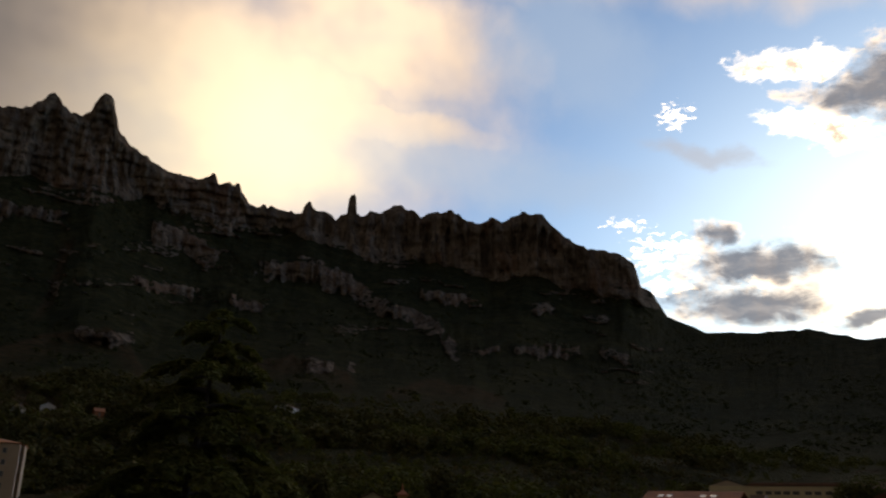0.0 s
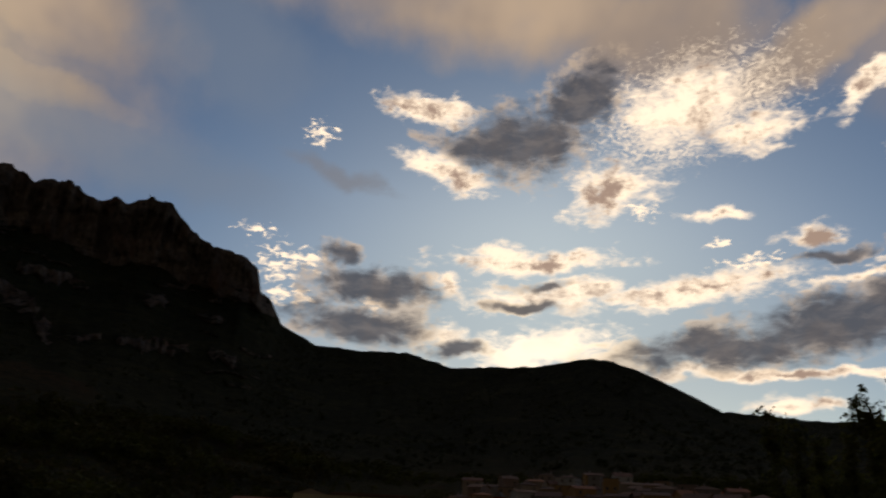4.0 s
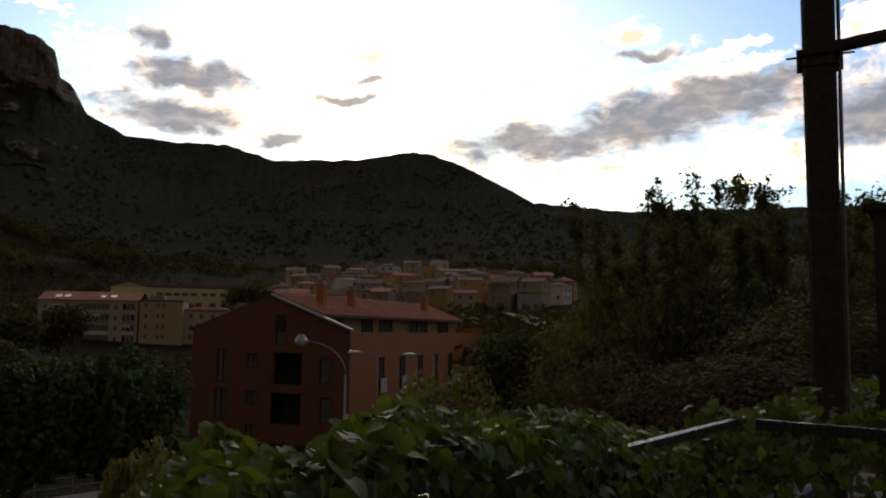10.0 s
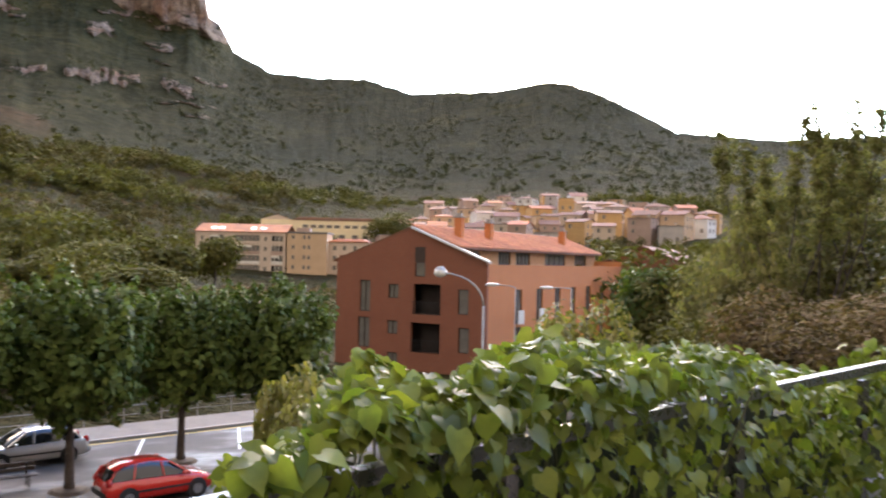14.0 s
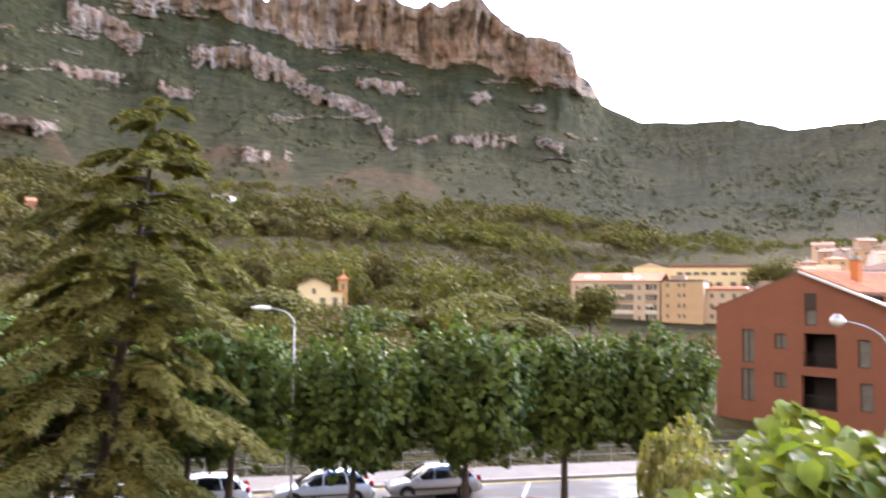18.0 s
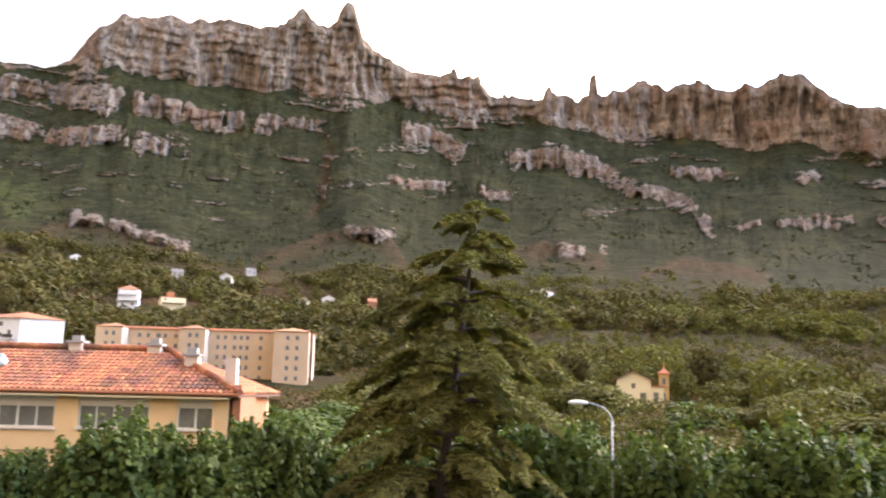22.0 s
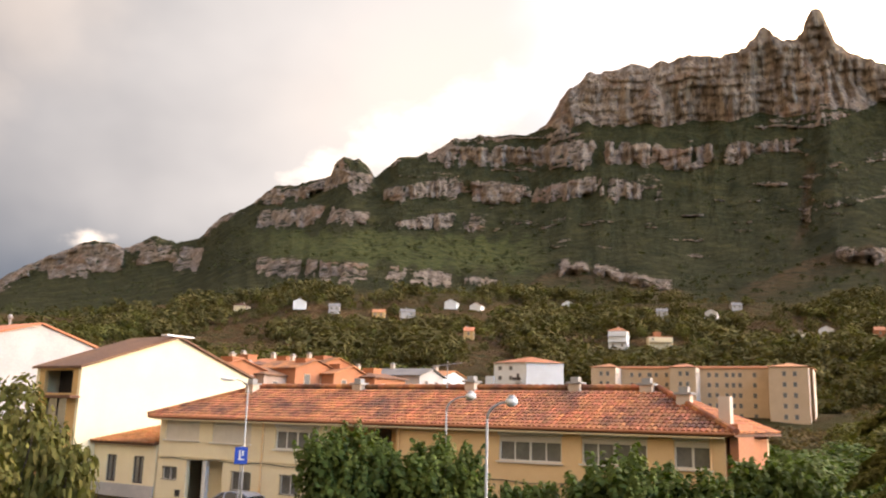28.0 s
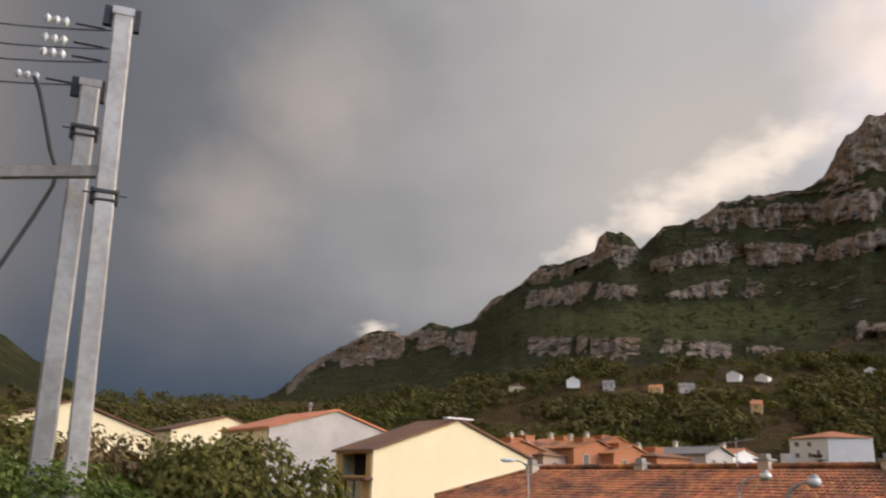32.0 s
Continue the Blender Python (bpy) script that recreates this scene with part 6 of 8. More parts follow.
for i, (az, r, te, wd) in enumerate(((-50.6, 40, 10.5, 4.4), (-48.6, 42, 9.6, 3.6), (-53.4, 43, 10.2, 3.8), (-55.6, 41, 9.5, 3.6), (-58.3, 40, 9.2, 4.2), (-63.2, 38, 8.6, 5.0))):
    thin_tree(az, r, te, wd, i)
for i, (az, r, te, wd, mk, lb) in enumerate((
        (-37.4, 34, -1.1, 5.8, "yellow", "round yellowing bush below the terrace"), (-19.0, 24, -7.6, 3.2, "yellow", "yellow-green bush at the roadside"), (-17.0, 26, -6.0, 2.6, "yellow", "yellow-green bush at the roadside"),
        (-45, 36, -2.2, 7, "oak", "dark shrub on the wooded bank"), (-49, 33, -0.8, 7, "scrub", "brownish shrub on the wooded bank"), (-53, 30, -1.0, 7, "scrub", "brownish shrub on the wooded bank"),
        (-57, 27, -0.5, 6, "scrub", "brownish shrub on the wooded bank"), (-51, 46, 4.0, 9, "bank", "dark shrub on the wooded bank"), (-56, 44, 4.2, 9, "yellow", "olive shrub on the wooded bank"), (-61, 36, 3.0, 9, "yellow", "olive shrub on the wooded bank"), (-66, 30, 2.5, 9, "oak", "dark shrub on the wooded bank"),
        (-47, 42, 3.4, 7, "bank", "dark shrub on the wooded bank"), (-43, 30, -4.5, 6, "oak", "dark shrub on the wooded bank"),
        (81.2, 26, 4.0, 5.0, "oak", "dense dark green tree-like bush before the gable house"), (77.6, 27, 2.2, 3.8, "oak", "dense dark green bush before the gable house"), (74.4, 27, -0.6, 2.6, "oak", "dense dark green bush before the gable house"),
        (85.4, 25, 3.4, 4.2, "oak", "dark green bush near the power poles"), (88.4, 27, 3.6, 3.6, "scrub", "brownish bush near the power poles"), (91.2, 26, 5.6, 3.4, "scrub", "tall brownish bush behind the power poles"), (96.5, 27, 5.0, 4.5, "oak", "dark green bush behind the poles"),
        (85.5, 12, -2.2, 2.6, "plane", "bright green bush at the terrace edge"), (92.5, 12, 2.2, 2.8, "plane", "bright green bush at the terrace edge"), (98.5, 11, 2.8, 2.8, "plane", "bright green bush at the terrace edge"), (105.0, 12, 3.4, 3.0, "plane", "bright green bush at the terrace edge"),
        (16.0, 52, -5.0, 8, "scrub", "low bush behind the far pavement"), (22, 50, -4.5, 8, "oak", "low bush behind the far pavement"), (6, 60, -5.0, 9, "oak", "low bush behind the far pavement"), (-4, 62, -4.6, 9, "oak", "low bush behind the far pavement"), (-12, 64, -4.4, 8, "oak", "low bush behind the far pavement"))):
    tree_at(az, r, 3, wd, mk, lb, name="bush", seed=i, top_el=te)

# ---- woods on the slopes: far too many to count ----
KEEP = [(26.5, 42, 262, 0.2), (42.5, 48.5, 255, 2.4), (3.2, 8.5, 140, 0.2), (-22.5, -9.5, 258, -1.75), (-45, -19, 330, 2.0), (50, 68, 130, 3.4), (62, 106, 90, 2.4), (-40, -19, 66, -9), (30, 70, 60, -9)]
HILL_HOUSES = [(64.3, 6.75, 480, 1.3, 0), (60.6, 7.1, 490, 1.2, 1), (58.3, 6.85, 480, 0.9, 2), (55.3, 6.7, 470, 1.0, 3), (53.4, 6.8, 475, 1.2, 2), (50.4, 7.4, 500, 1.3, 1), (48.7, 7.3, 510, 0.8, 1), (49.2, 5.5, 420, 0.8, 3), (42.6, 7.6, 510, 0.7, 1),
               (39.3, 5.0, 330, 1.5, 4), (36.7, 5.1, 335, 1.9, 5), (33.4, 7.0, 480, 0.5, 1), (28.2, 5.5, 380, 0.9, 1), (26.7, 5.8, 400, 0.8, 1), (23.8, 5.6, 400, 0.7, 6), (36.5, 7.0, 500, 0.9, 2), (31.9, 7.4, 520, 0.8, 2), (12.1, 6.6, 430, 1.2, 1), (12.8, 6.5, 425, 0.7, 2)]




def reach_for(az, el):
    """Distance at which the foreground slope shows under the height angle el."""
    rs = np.linspace(230, 699, 240)
    a = radians(az)
    e = np.degrees(np.arctan2(foreground(-math.sin(a) * rs, math.cos(a) * rs) - 9, rs))
    return float(rs[np.argmax(e >= el)]) if (e >= el).any() else float(rs[np.argmax(e)])


HILL_HOUSES = [(a, e, reach_for(a, e - 0.25), wd, k) for a, e, r, wd, k in HILL_HOUSES]


def scatter_woods():
    rng = np.random.default_rng(77)
    lots = {"pine": ([], M_PINE), "oak": ([], M_OAK), "scrub": ([], M_SCRUB)}
    n = 30000
    R = np.concatenate([85 * 8.4 ** (rng.uniform(0, 1, n) ** 0.8), rng.uniform(330, 705, 9000)])
    A = np.concatenate([rng.uniform(-50, 106, n), rng.uniform(-16, 74, 9000)])
    n = len(R)
    X, Y = -np.sin(np.radians(A)) * R, np.cos(np.radians(A)) * R
    Z = foreground(X, Y)
    D = fbm(X * 0.012, Y * 0.012, 3, 17.0)
    K = fbm(X * 0.03, Y * 0.03, 3, 27.0)
    U = rng.uniform(0, 1, (n, 5))
    for r, az, x, y, z, dens, k2, u in zip(R, A, X, Y, Z, D, K, U):
        r, az, x, y, z = float(r), float(az), float(x), float(y), float(z)
        open_field = dens < 0.47
        if r < 260 and u[4] > 0.55:
            continue
        if 19 < az < 70 and r > 250:
            kind = "scrub" if open_field or k2 < 0.42 else ("pine" if u[0] < 0.8 else "oak")
        else:
            kind = "scrub" if u[0] < 0.25 + 0.45 * open_field else ("oak" if k2 > 0.42 else "pine")
        if 46 < az < 69 and 290 < r < 480 and k2 < 0.52 and u[1] < 0.85:
            continue
        if open_field and u[1] < 0.25:
            continue
        if r < 260 and kind != "scrub" and u[4] > 0.28:
            continue
        if r >= 260 and u[4] > (0.62 if kind == "scrub" else 0.55 + 0.45 * (dens > 0.54)):
            continue
        h = (1.0 + 2.2 * u[2]) if kind == "scrub" else (3.8 + 6.8 * u[2] ** 1.5)
        if kind == "pine" and u[3] > 0.65 and r > 240:
            h *= 1.45
        if open_field:
            h *= 0.6
        if r < 260:
            h *= 1.15
        if az < -17 and r > 290:
            h *= 0.75
            kind = "oak"
        wd = h * (0.85 + 0.5 * u[3]) * (1.35 if kind == "scrub" else 1.0)
        el = math.degrees(math.atan2(z + h - 9, r))
        mar = math.degrees(wd / r)
        if any(a0 - mar < az < a1 + mar and ((r < rr - 4 and el > lim) or abs(r - rr - 6) < 14) for a0, a1, rr, lim in KEEP):
            continue
        if any(abs(az - a) < wd_ * 0.62 + mar * 0.45 and -75 < r - rr < 12 and el > e + 0.12 for a, e, rr, wd_, _k in HILL_HOUSES):
            continue
        if az < -20 and 280 < r < 470 and (u[4] > 0.35 or az > -45):
            continue
        lots[kind][0].append((x, y, z, h, wd))
    # gardens: pines and low hedges round each hillside house
    for a, e, rr, wd_, _k in HILL_HOUSES:
        for k in range(14):
            side = (-1, 1)[k % 2] * wd_ * rng.uniform(0.62, 1.25)
            back = rng.uniform(6, 22) if k < 7 else -rng.uniform(5, 11)
            side = side if k < 7 else rng.uniform(-0.75, 0.75) * wd_
            x, y = spot(a + side, rr + back)
            h = rng.uniform(4.5, 9.0) if k < 7 else rng.uniform(1.6, 3.2)
            lots["pine" if k % 3 else "oak"][0].append((x, y, ground(x, y), h, h * rng.uniform(0.8, 1.2)))
    # trees and tall scrub that dot the mountain between the cliffs
    lots["forest"] = ([], M_FOREST)
    nr_, nc_ = SLOPE_ROCK.shape
    I, J = rng.integers(0, nr_ - 5, 15000), rng.integers(0, nc_ - 1, 15000)
    fa, fb = rng.uniform(0, 1, (2, 15000))
    thick = fbm(SLOPE_AZ[J] * 0.45, I * 0.055, 4, 57.0)
    for i, j, a, b, th, u in zip(I, J, fa, fb, thick, rng.uniform(0, 1, (15000, 3))):
        if SLOPE_AZ[j] > 92 or SLOPE_AZ[j] < -66 or SLOPE_ROCK[i:i + 2, j:j + 2].max() > 0.2 or u[0] > smooth01((th - 0.36) / 0.2) or SLOPE_DRY[i, j] > 0.4 and u[1] < 0.7:
            continue
        p = SLOPE_POINTS[i, j] * (1 - a) * (1 - b) + SLOPE_POINTS[i + 1, j] * a * (1 - b) + SLOPE_POINTS[i, j + 1] * (1 - a) * b + SLOPE_POINTS[i + 1, j + 1] * a * b
        h = 2.5 + 4.5 * u[2]
        lots["forest"][0].append((p[0], p[1], p[2] - 0.8, h, h * (1.0 + 0.6 * u[1])))
    for kind, (rows, mat) in lots.items():
        vs, fs, off = [], [], 0
        base = {}
        for q in (400, 120, 90, 44, 18):
            base[q] = []
            for k in range(5):
                g = np.random.default_rng(200 + k + q)
                p, nr = crown_points(g, q, 7, 1.1)
                size = 0.16 * (150 / q) ** 0.45
                v, f = cards(p, nr, g.uniform(0.6, 1.25, q) * size * 1.15, g, 1.3, 0.2)
                v = v.reshape(-1, 4, 3)[:, :3].reshape(-1, 3)
                base[q].append((v, np.arange(len(v)).reshape(-1, 3)))
        for x, y, z, h, wd in rows:
            r = math.hypot(x, y)
            q = 400 if r < 260 else (120 if r < 380 else 90)
            if kind == "forest":
                q = 18
            elif h < 2.6:
                q = 44 if r < 260 else 18
            v, f = base[q][rng.integers(5)]
            a = rng.uniform(0, 6.28)
            c, s = math.cos(a), math.sin(a)
            w = np.stack([(v[:, 0] * c - v[:, 1] * s) * wd / 1.9 + x, (v[:, 0] * s + v[:, 1] * c) * wd / 1.9 + y, v[:, 2] * h / 1.9 + z + h * 0.45], -1)
            vs.append(w)
            fs.append(f + off)
            off += len(v)
        ob = new(kind + "_wood", raw_mesh(kind + "_wood", np.concatenate(vs), np.concatenate(fs), mat))
        tagged(ob, {"pine": "dark pines scattered over the mountain slope", "oak": "green oak wood on the lower slopes", "scrub": "dry brownish scrub between the old terraces", "forest": "low dark trees dotted over the mountain between the cliffs"}[kind], "woods", kind="stuff")


scatter_woods()
# ---- terrace, rail and climbing hedge in front of the camera ----
M_WETSTEEL = material("wet_steel", (0.13, 0.125, 0.12), 0.3, (0.07, 0.066, 0.062), 3, 0.6, 0.15, 30, metal=0.7, spec=0.6)
M_POLE = material("galvanised_pole", (0.42, 0.40, 0.37), 0.55, (0.24, 0.22, 0.20), 1.3, 0.8, 0.12, 9, metal=0.35)
M_POLEDARK = material("rusty_dark_pole", (0.075, 0.055, 0.045), 0.7, (0.035, 0.028, 0.025), 1.5, 0.7, 0.2, 12, metal=0.3)
M_CERAMIC = material("insulator_glass", (0.72, 0.74, 0.72), 0.15, (0.55, 0.58, 0.56), 5, 0.4, spec=0.7)
M_PAVE = material("paving", (0.17, 0.143, 0.112), 0.85, (0.115, 0.098, 0.08), 0.8, 0.7, 0.1, 9)
M_KERB = material("kerb_stone", (0.34, 0.31, 0.28), 0.8, (0.24, 0.22, 0.20), 1.2, 0.6, 0.1, 12)
M_ROADPAINT = material("white_road_paint", (0.62, 0.61, 0.58), 0.5, (0.42, 0.41, 0.39), 3, 0.7)
M_YELLOWPAINT = material("yellow_road_paint", (0.60, 0.42, 0.08), 0.55, (0.40, 0.28, 0.06), 3, 0.7)
M_SOIL = material("soil", (0.085, 0.062, 0.042), 0.95, (0.05, 0.038, 0.027), 3, 0.7, 0.4, 20)
M_WOODSLAT = material("dark_bench_wood", (0.060, 0.045, 0.036), 0.45, (0.035, 0.028, 0.024), 2, 0.6, 0.2, 25)


def wet_asphalt():
    """Asphalt after rain: dark, with shallow puddles that mirror the sky."""
    m = material("wet_asphalt", (0.056, 0.051, 0.047), 0.6, (0.038, 0.035, 0.032), 0.6, 0.8, 0.15, 30)
    g = N(m.node_tree)
    b = m.node_tree.nodes["Principled BSDF"]
    co = g.node("ShaderNodeTexCoord").outputs["Object"]
    wet = g.noise(g.scale(co, (0.16, 0.3, 1.0)), 1.0, 5, 0.6)
    g.put(b.inputs["Roughness"], g.ramp(wet, 0.44, 0.64, 0.75, 0.34))
    b.inputs["Specular IOR Level"].default_value = 0.16
    return m


M_ASPHALT = wet_asphalt()
U, NRM = Vector((0.95, 0.312)).normalized(), Vector((-0.312, 0.95)).normalized()


def along(s, n):
    """A place by its way along the terrace rail and its distance out from the camera."""
    return U.x * s + NRM.x * n, U.y * s + NRM.y * n


def terrace():
    g = Geo()
    g.slab([along(-9, -7), along(11, -7), along(11, 1.98), along(-9, 1.98)], 7.0, 7.42)
    tagged(part("terrace_floor", g, M_PAVE), "concrete viewing terrace above the street", "terrace", kind="structure")
    w = Geo()
    w.slab([along(-9, 1.99), along(11, 1.99), along(11, 2.25), along(-9, 2.25)], 0.5, 7.50)
    tagged(part("retaining_wall", w, M_CONCRETE), "overgrown concrete retaining wall", "wall", kind="structure")
    rail = thing("terrace_rail", Matrix.Translation((0, 0, 0)), "dark steel railing wet with rain, half hidden by a climber", "railing")
    a, b = along(-3.2, 1.88), along(7.75, 1.88)
    mid = ((a[0] + b[0]) / 2, (a[1] + b[1]) / 2)
    part("top_bar", Geo().box((mid[0], mid[1], 8.375), (10.95, 0.06, 0.05), math.degrees(math.atan2(U.y, U.x))), M_WETSTEEL, rail)
    c, d = (5.15, 3.42), (5.65, 0.9)
    part("cross_bar", Geo().box(((c[0] + d[0]) / 2, (c[1] + d[1]) / 2, 8.395), (0.07, 2.6, 0.07), math.degrees(math.atan2(d[1] - c[1], d[0] - c[0])) + 90), M_WETSTEEL, rail)
    for s in (-2.9, -1.2, 0.5, 2.2, 3.9, 5.6, 7.3):
        x, y = along(s, 1.88)
        part("post", Geo().box((x, y, 7.86), (0.05, 0.05, 0.9)), M_WETSTEEL, rail)
    part("post", Geo().box((5.6, 1.2, 7.89), (0.05, 0.05, 0.94)), M_WETSTEEL, rail)


terrace()


def leaf_mesh(kind):
    """One heart-shaped leaf, folded on its midrib and bent down to the tip."""
    bend = (0.10, 0.22, 0.34)[kind]
    rows = ((-0.12, 0.0), (0.02, 0.40), (0.30, 0.52), (0.62, 0.36), (0.85, 0.15))
    v = [(0.0, 0.0, 0.0)]
    for y, w in rows[1:]:
        z = -bend * y * y
        v += [(-w, y - 0.06, z + 0.16 * w), (0, y, z), (w, y - 0.06, z + 0.16 * w)]
    v.append((0.0, 1.08, -bend * 1.25))
    v += [(-0.28, -0.14, 0.03), (0.28, -0.14, 0.03)]
    tip, bl, br = 13, 14, 15
    f = [(0, 2, 1, bl), (0, br, 3, 2)]
    for i in range(3):
        a = 1 + 3 * i
        f += [(a, a + 1, a + 4, a + 3), (a + 1, a + 2, a + 5, a + 4)]
    f += [(10, 11, tip), (11, 12, tip)]
    return np.array(v), f


# near-black green that stands in for the shade between the leaves
M_SHADE = material("hedge_inner_shade", (0.030, 0.036, 0.016), 0.95, (0.018, 0.020, 0.010), 8, 0.7, 0.3, 30)


def climber():
    rng = np.random.default_rng(3)
    # height angle of the leafy top over the bearing along the rail
    pa = np.array([-72, -62, -60, -56, -53, -49.7, -44.4, -37, -34, -29.4, -27.2, -24.2, -21.2, -18.8, -15, -11.6])
    pe = np.array([-2.6, -2.6, -2.9, -4.6, -7.0, -6.5, -5.1, -5.9, -5.0, -6.1, -8.2, -8.0, -6.7, -9.0, -12.5, -13.5])

    def crest(az, r):
        return 9 + r * math.tan(radians(float(np.interp(az, pa, pe))))
    root = thing("climbing_hedge", Matrix.Translation((0, 0, 0)), "bushy climber with large glossy heart-shaped leaves over the railing", "hedge")
    shapes = [leaf_mesh(k) for k in range(3)]
    meshes = [Geo().add(v, f).mesh("leaf", M_IVY, True) for v, f in shapes]
    near, vs, fs, off = [], [], [], 0
    for i in range(10500):
        az = -12.0 - 63.0 * rng.uniform() ** 0.95
        if az > -21 and rng.uniform() < 0.45:
            continue
        on_top = rng.uniform() < 0.5
        n = rng.uniform(1.75, 2.9) if on_top else 1.78 - abs(rng.normal()) * 0.06 + rng.uniform(0, 0.3)
        s = n * math.tan(radians(18.2 - az))
        top = crest(az, math.hypot(s, n)) + 0.03 * math.sin(s * 7.0) + 0.025 * math.sin(s * 17.0 + 1)
        if on_top:
            z = top - 0.10 * ((n - 2.3) / 0.6) ** 2 - abs(rng.normal()) * 0.06
            nr = np.array([0, 0, 1.0]) + np.array([-NRM.x, -NRM.y, 0]) * rng.uniform(0.0, 1.0) + rng.normal(size=3) * 0.55
        else:
            z = top - 0.10 - rng.uniform(0, 1) ** 1.1 * 1.35
            nr = np.array([-NRM.x, -NRM.y, 0]) * 1.0 + np.array([0, 0, 0.75]) + rng.normal(size=3) * 0.6
        if az > -34 and n < 1.97 and z < 8.44 and rng.uniform() < 0.28:
            continue
        x, y = along(s, n)
        size = 0.036 + 0.062 * rng.uniform() ** 1.3
        nr /= np.linalg.norm(nr)
        down = np.array([-NRM.x * 0.5, -NRM.y * 0.5, -1.0]) + rng.normal(size=3) * 0.55
        down -= nr * (down @ nr)
        down /= np.linalg.norm(down)
        side = np.cross(down, nr)
        k = int(rng.integers(3))
        if len(near) < 300 and s < 5.5 and rng.uniform() < 0.2:
            m = Matrix(((side[0], down[0], nr[0], x), (side[1], down[1], nr[1], y), (side[2], down[2], nr[2], z), (0, 0, 0, 1))) @ Matrix.Scale(size, 4)
            near.append((k, m))
            continue
        v, f = shapes[k]
        vs += [tuple(q) for q in (np.array([x, y, z]) + size * (v[:, :1] * side + v[:, 1:2] * down + v[:, 2:] * nr))]
        fs += [tuple(j + off for j in q) for q in f]
        off += len(v)
    # the same climber spills over the return of the rail and onto the floor before it
    for i in range(2600):
        q = rng.uniform(-0.3, 1.25)
        reach = rng.uniform(0, 1) ** 1.5
        x = 5.15 + (5.65 - 5.15) * q + 0.35 - reach * 1.5
        y = 3.42 + (0.9 - 3.42) * q - 0.15 + reach * 0.15
        z = 8.50 - 0.12 * abs(q - 0.4) - reach * 1.0 + rng.normal() * 0.06
        nr = np.array([-0.75, -0.25, 0.8]) + rng.normal(size=3) * 0.55
        nr /= np.linalg.norm(nr)
        down = np.array([-0.5, 0, -1.0]) + rng.normal(size=3) * 0.55
        down -= nr * (down @ nr)
        down /= np.linalg.norm(down)
        side = np.cross(down, nr)
        size = rng.uniform(0.045, 0.10)
        v, f = shapes[int(rng.integers(3))]
        vs += [tuple(p) for p in (np.array([x, y, max(z, 7.47)]) + size * (v[:, :1] * side + v[:, 1:2] * down + v[:, 2:] * nr))]
        fs += [tuple(j + off for j in p) for p in f]
        off += len(v)
    g = Geo()
    g.v, g.f = vs, fs
    body = part("foliage", g, M_IVY, root, smooth=True)
    tagged(body, kind="stuff")
    for k, m in near:
        part("leaf", meshes[k], None, root, at=m)
    for i in range(60):
        az, n = -14 - 50 * rng.uniform(), rng.uniform(1.85, 2.6)
        s = n * math.tan(radians(18.2 - az))
        top = crest(az, math.hypot(s, n))
        x, y = along(s, n)
        part("stem", Geo().tube([(x, y, 7.2), (x + rng.normal() * 0.06, y + rng.normal() * 0.06, 7.8), (x + rng.normal() * 0.1, y + rng.normal() * 0.1, top + rng.uniform(-0.25, 0.0))], [0.012, 0.008, 0.003], 4), M_STEM, root)
    # plain dark boxes behind the leaves, painted as the hedge's inner shade
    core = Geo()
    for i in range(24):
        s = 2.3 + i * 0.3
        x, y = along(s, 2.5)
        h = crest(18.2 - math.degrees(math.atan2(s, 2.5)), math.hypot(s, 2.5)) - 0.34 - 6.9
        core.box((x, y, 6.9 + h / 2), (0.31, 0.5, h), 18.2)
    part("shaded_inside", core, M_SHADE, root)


climber()


# ---- street ----
RD, RN = Vector((0.973, 0.230)), Vector((-0.230, 0.973))


def road_xy(s, n):
    return RD.x * s + RN.x * n, RD.y * s + RN.y * n


def far_kerb(s):
    return float(np.interp(s, (-95, -45, -24, -13, 60), (29.0, 30.6, 33.6, 40.9, 41.2)))


def strip(name, s0, s1, inner, outer, lift, mat, step=1.5, base=None, drop=0.25):
    """A paved strip that follows the ground; inner and outer give its edges at s."""
    g, n = Geo(), int((s1 - s0) / step)
    for i in range(n + 1):
        s = s0 + (s1 - s0) * i / n
        for d in (inner(s), outer(s)):
            x, y = road_xy(s, d)
            z = float(near_ground(x, y))
            g.v += [(x, y, z + lift), (x, y, z + lift - drop)]
    for i in range(n):
        a, b = 4 * i, 4 * (i + 1)
        g.f += [(a, b, b + 2, a + 2), (a + 2, b + 2, b + 3, a + 3), (a, a + 1, b + 1, b)]
    g.f += [(0, 2, 3, 1), (4 * n, 4 * n + 1, 4 * n + 3, 4 * n + 2)]
    return part(name, g, mat)


tagged(strip("road", -95, 75, lambda s: 21.0, far_kerb, 0.0, M_ASPHALT), "grey asphalt street and car park wet with rain", "road", kind="structure")
tagged(strip("pavement", -95, 75, lambda s: far_kerb(s) + 0.16, lambda s: far_kerb(s) + 3.2, 0.14, M_PAVE), "pale pavement along the far side of the street", "pavement", kind="structure")
tagged(strip("kerb", -95, 75, lambda s: far_kerb(s) + 0.005, lambda s: far_kerb(s) + 0.155, 0.145, M_KERB), "raised stone kerb", "kerb", kind="structure")
tagged(strip("yellow_line", 2, 60, lambda s: far_kerb(s) - 0.30, lambda s: far_kerb(s) - 0.12, 0.006, M_YELLOWPAINT, drop=0.02), "yellow no-parking line along the kerb", "road marking", kind="structure")
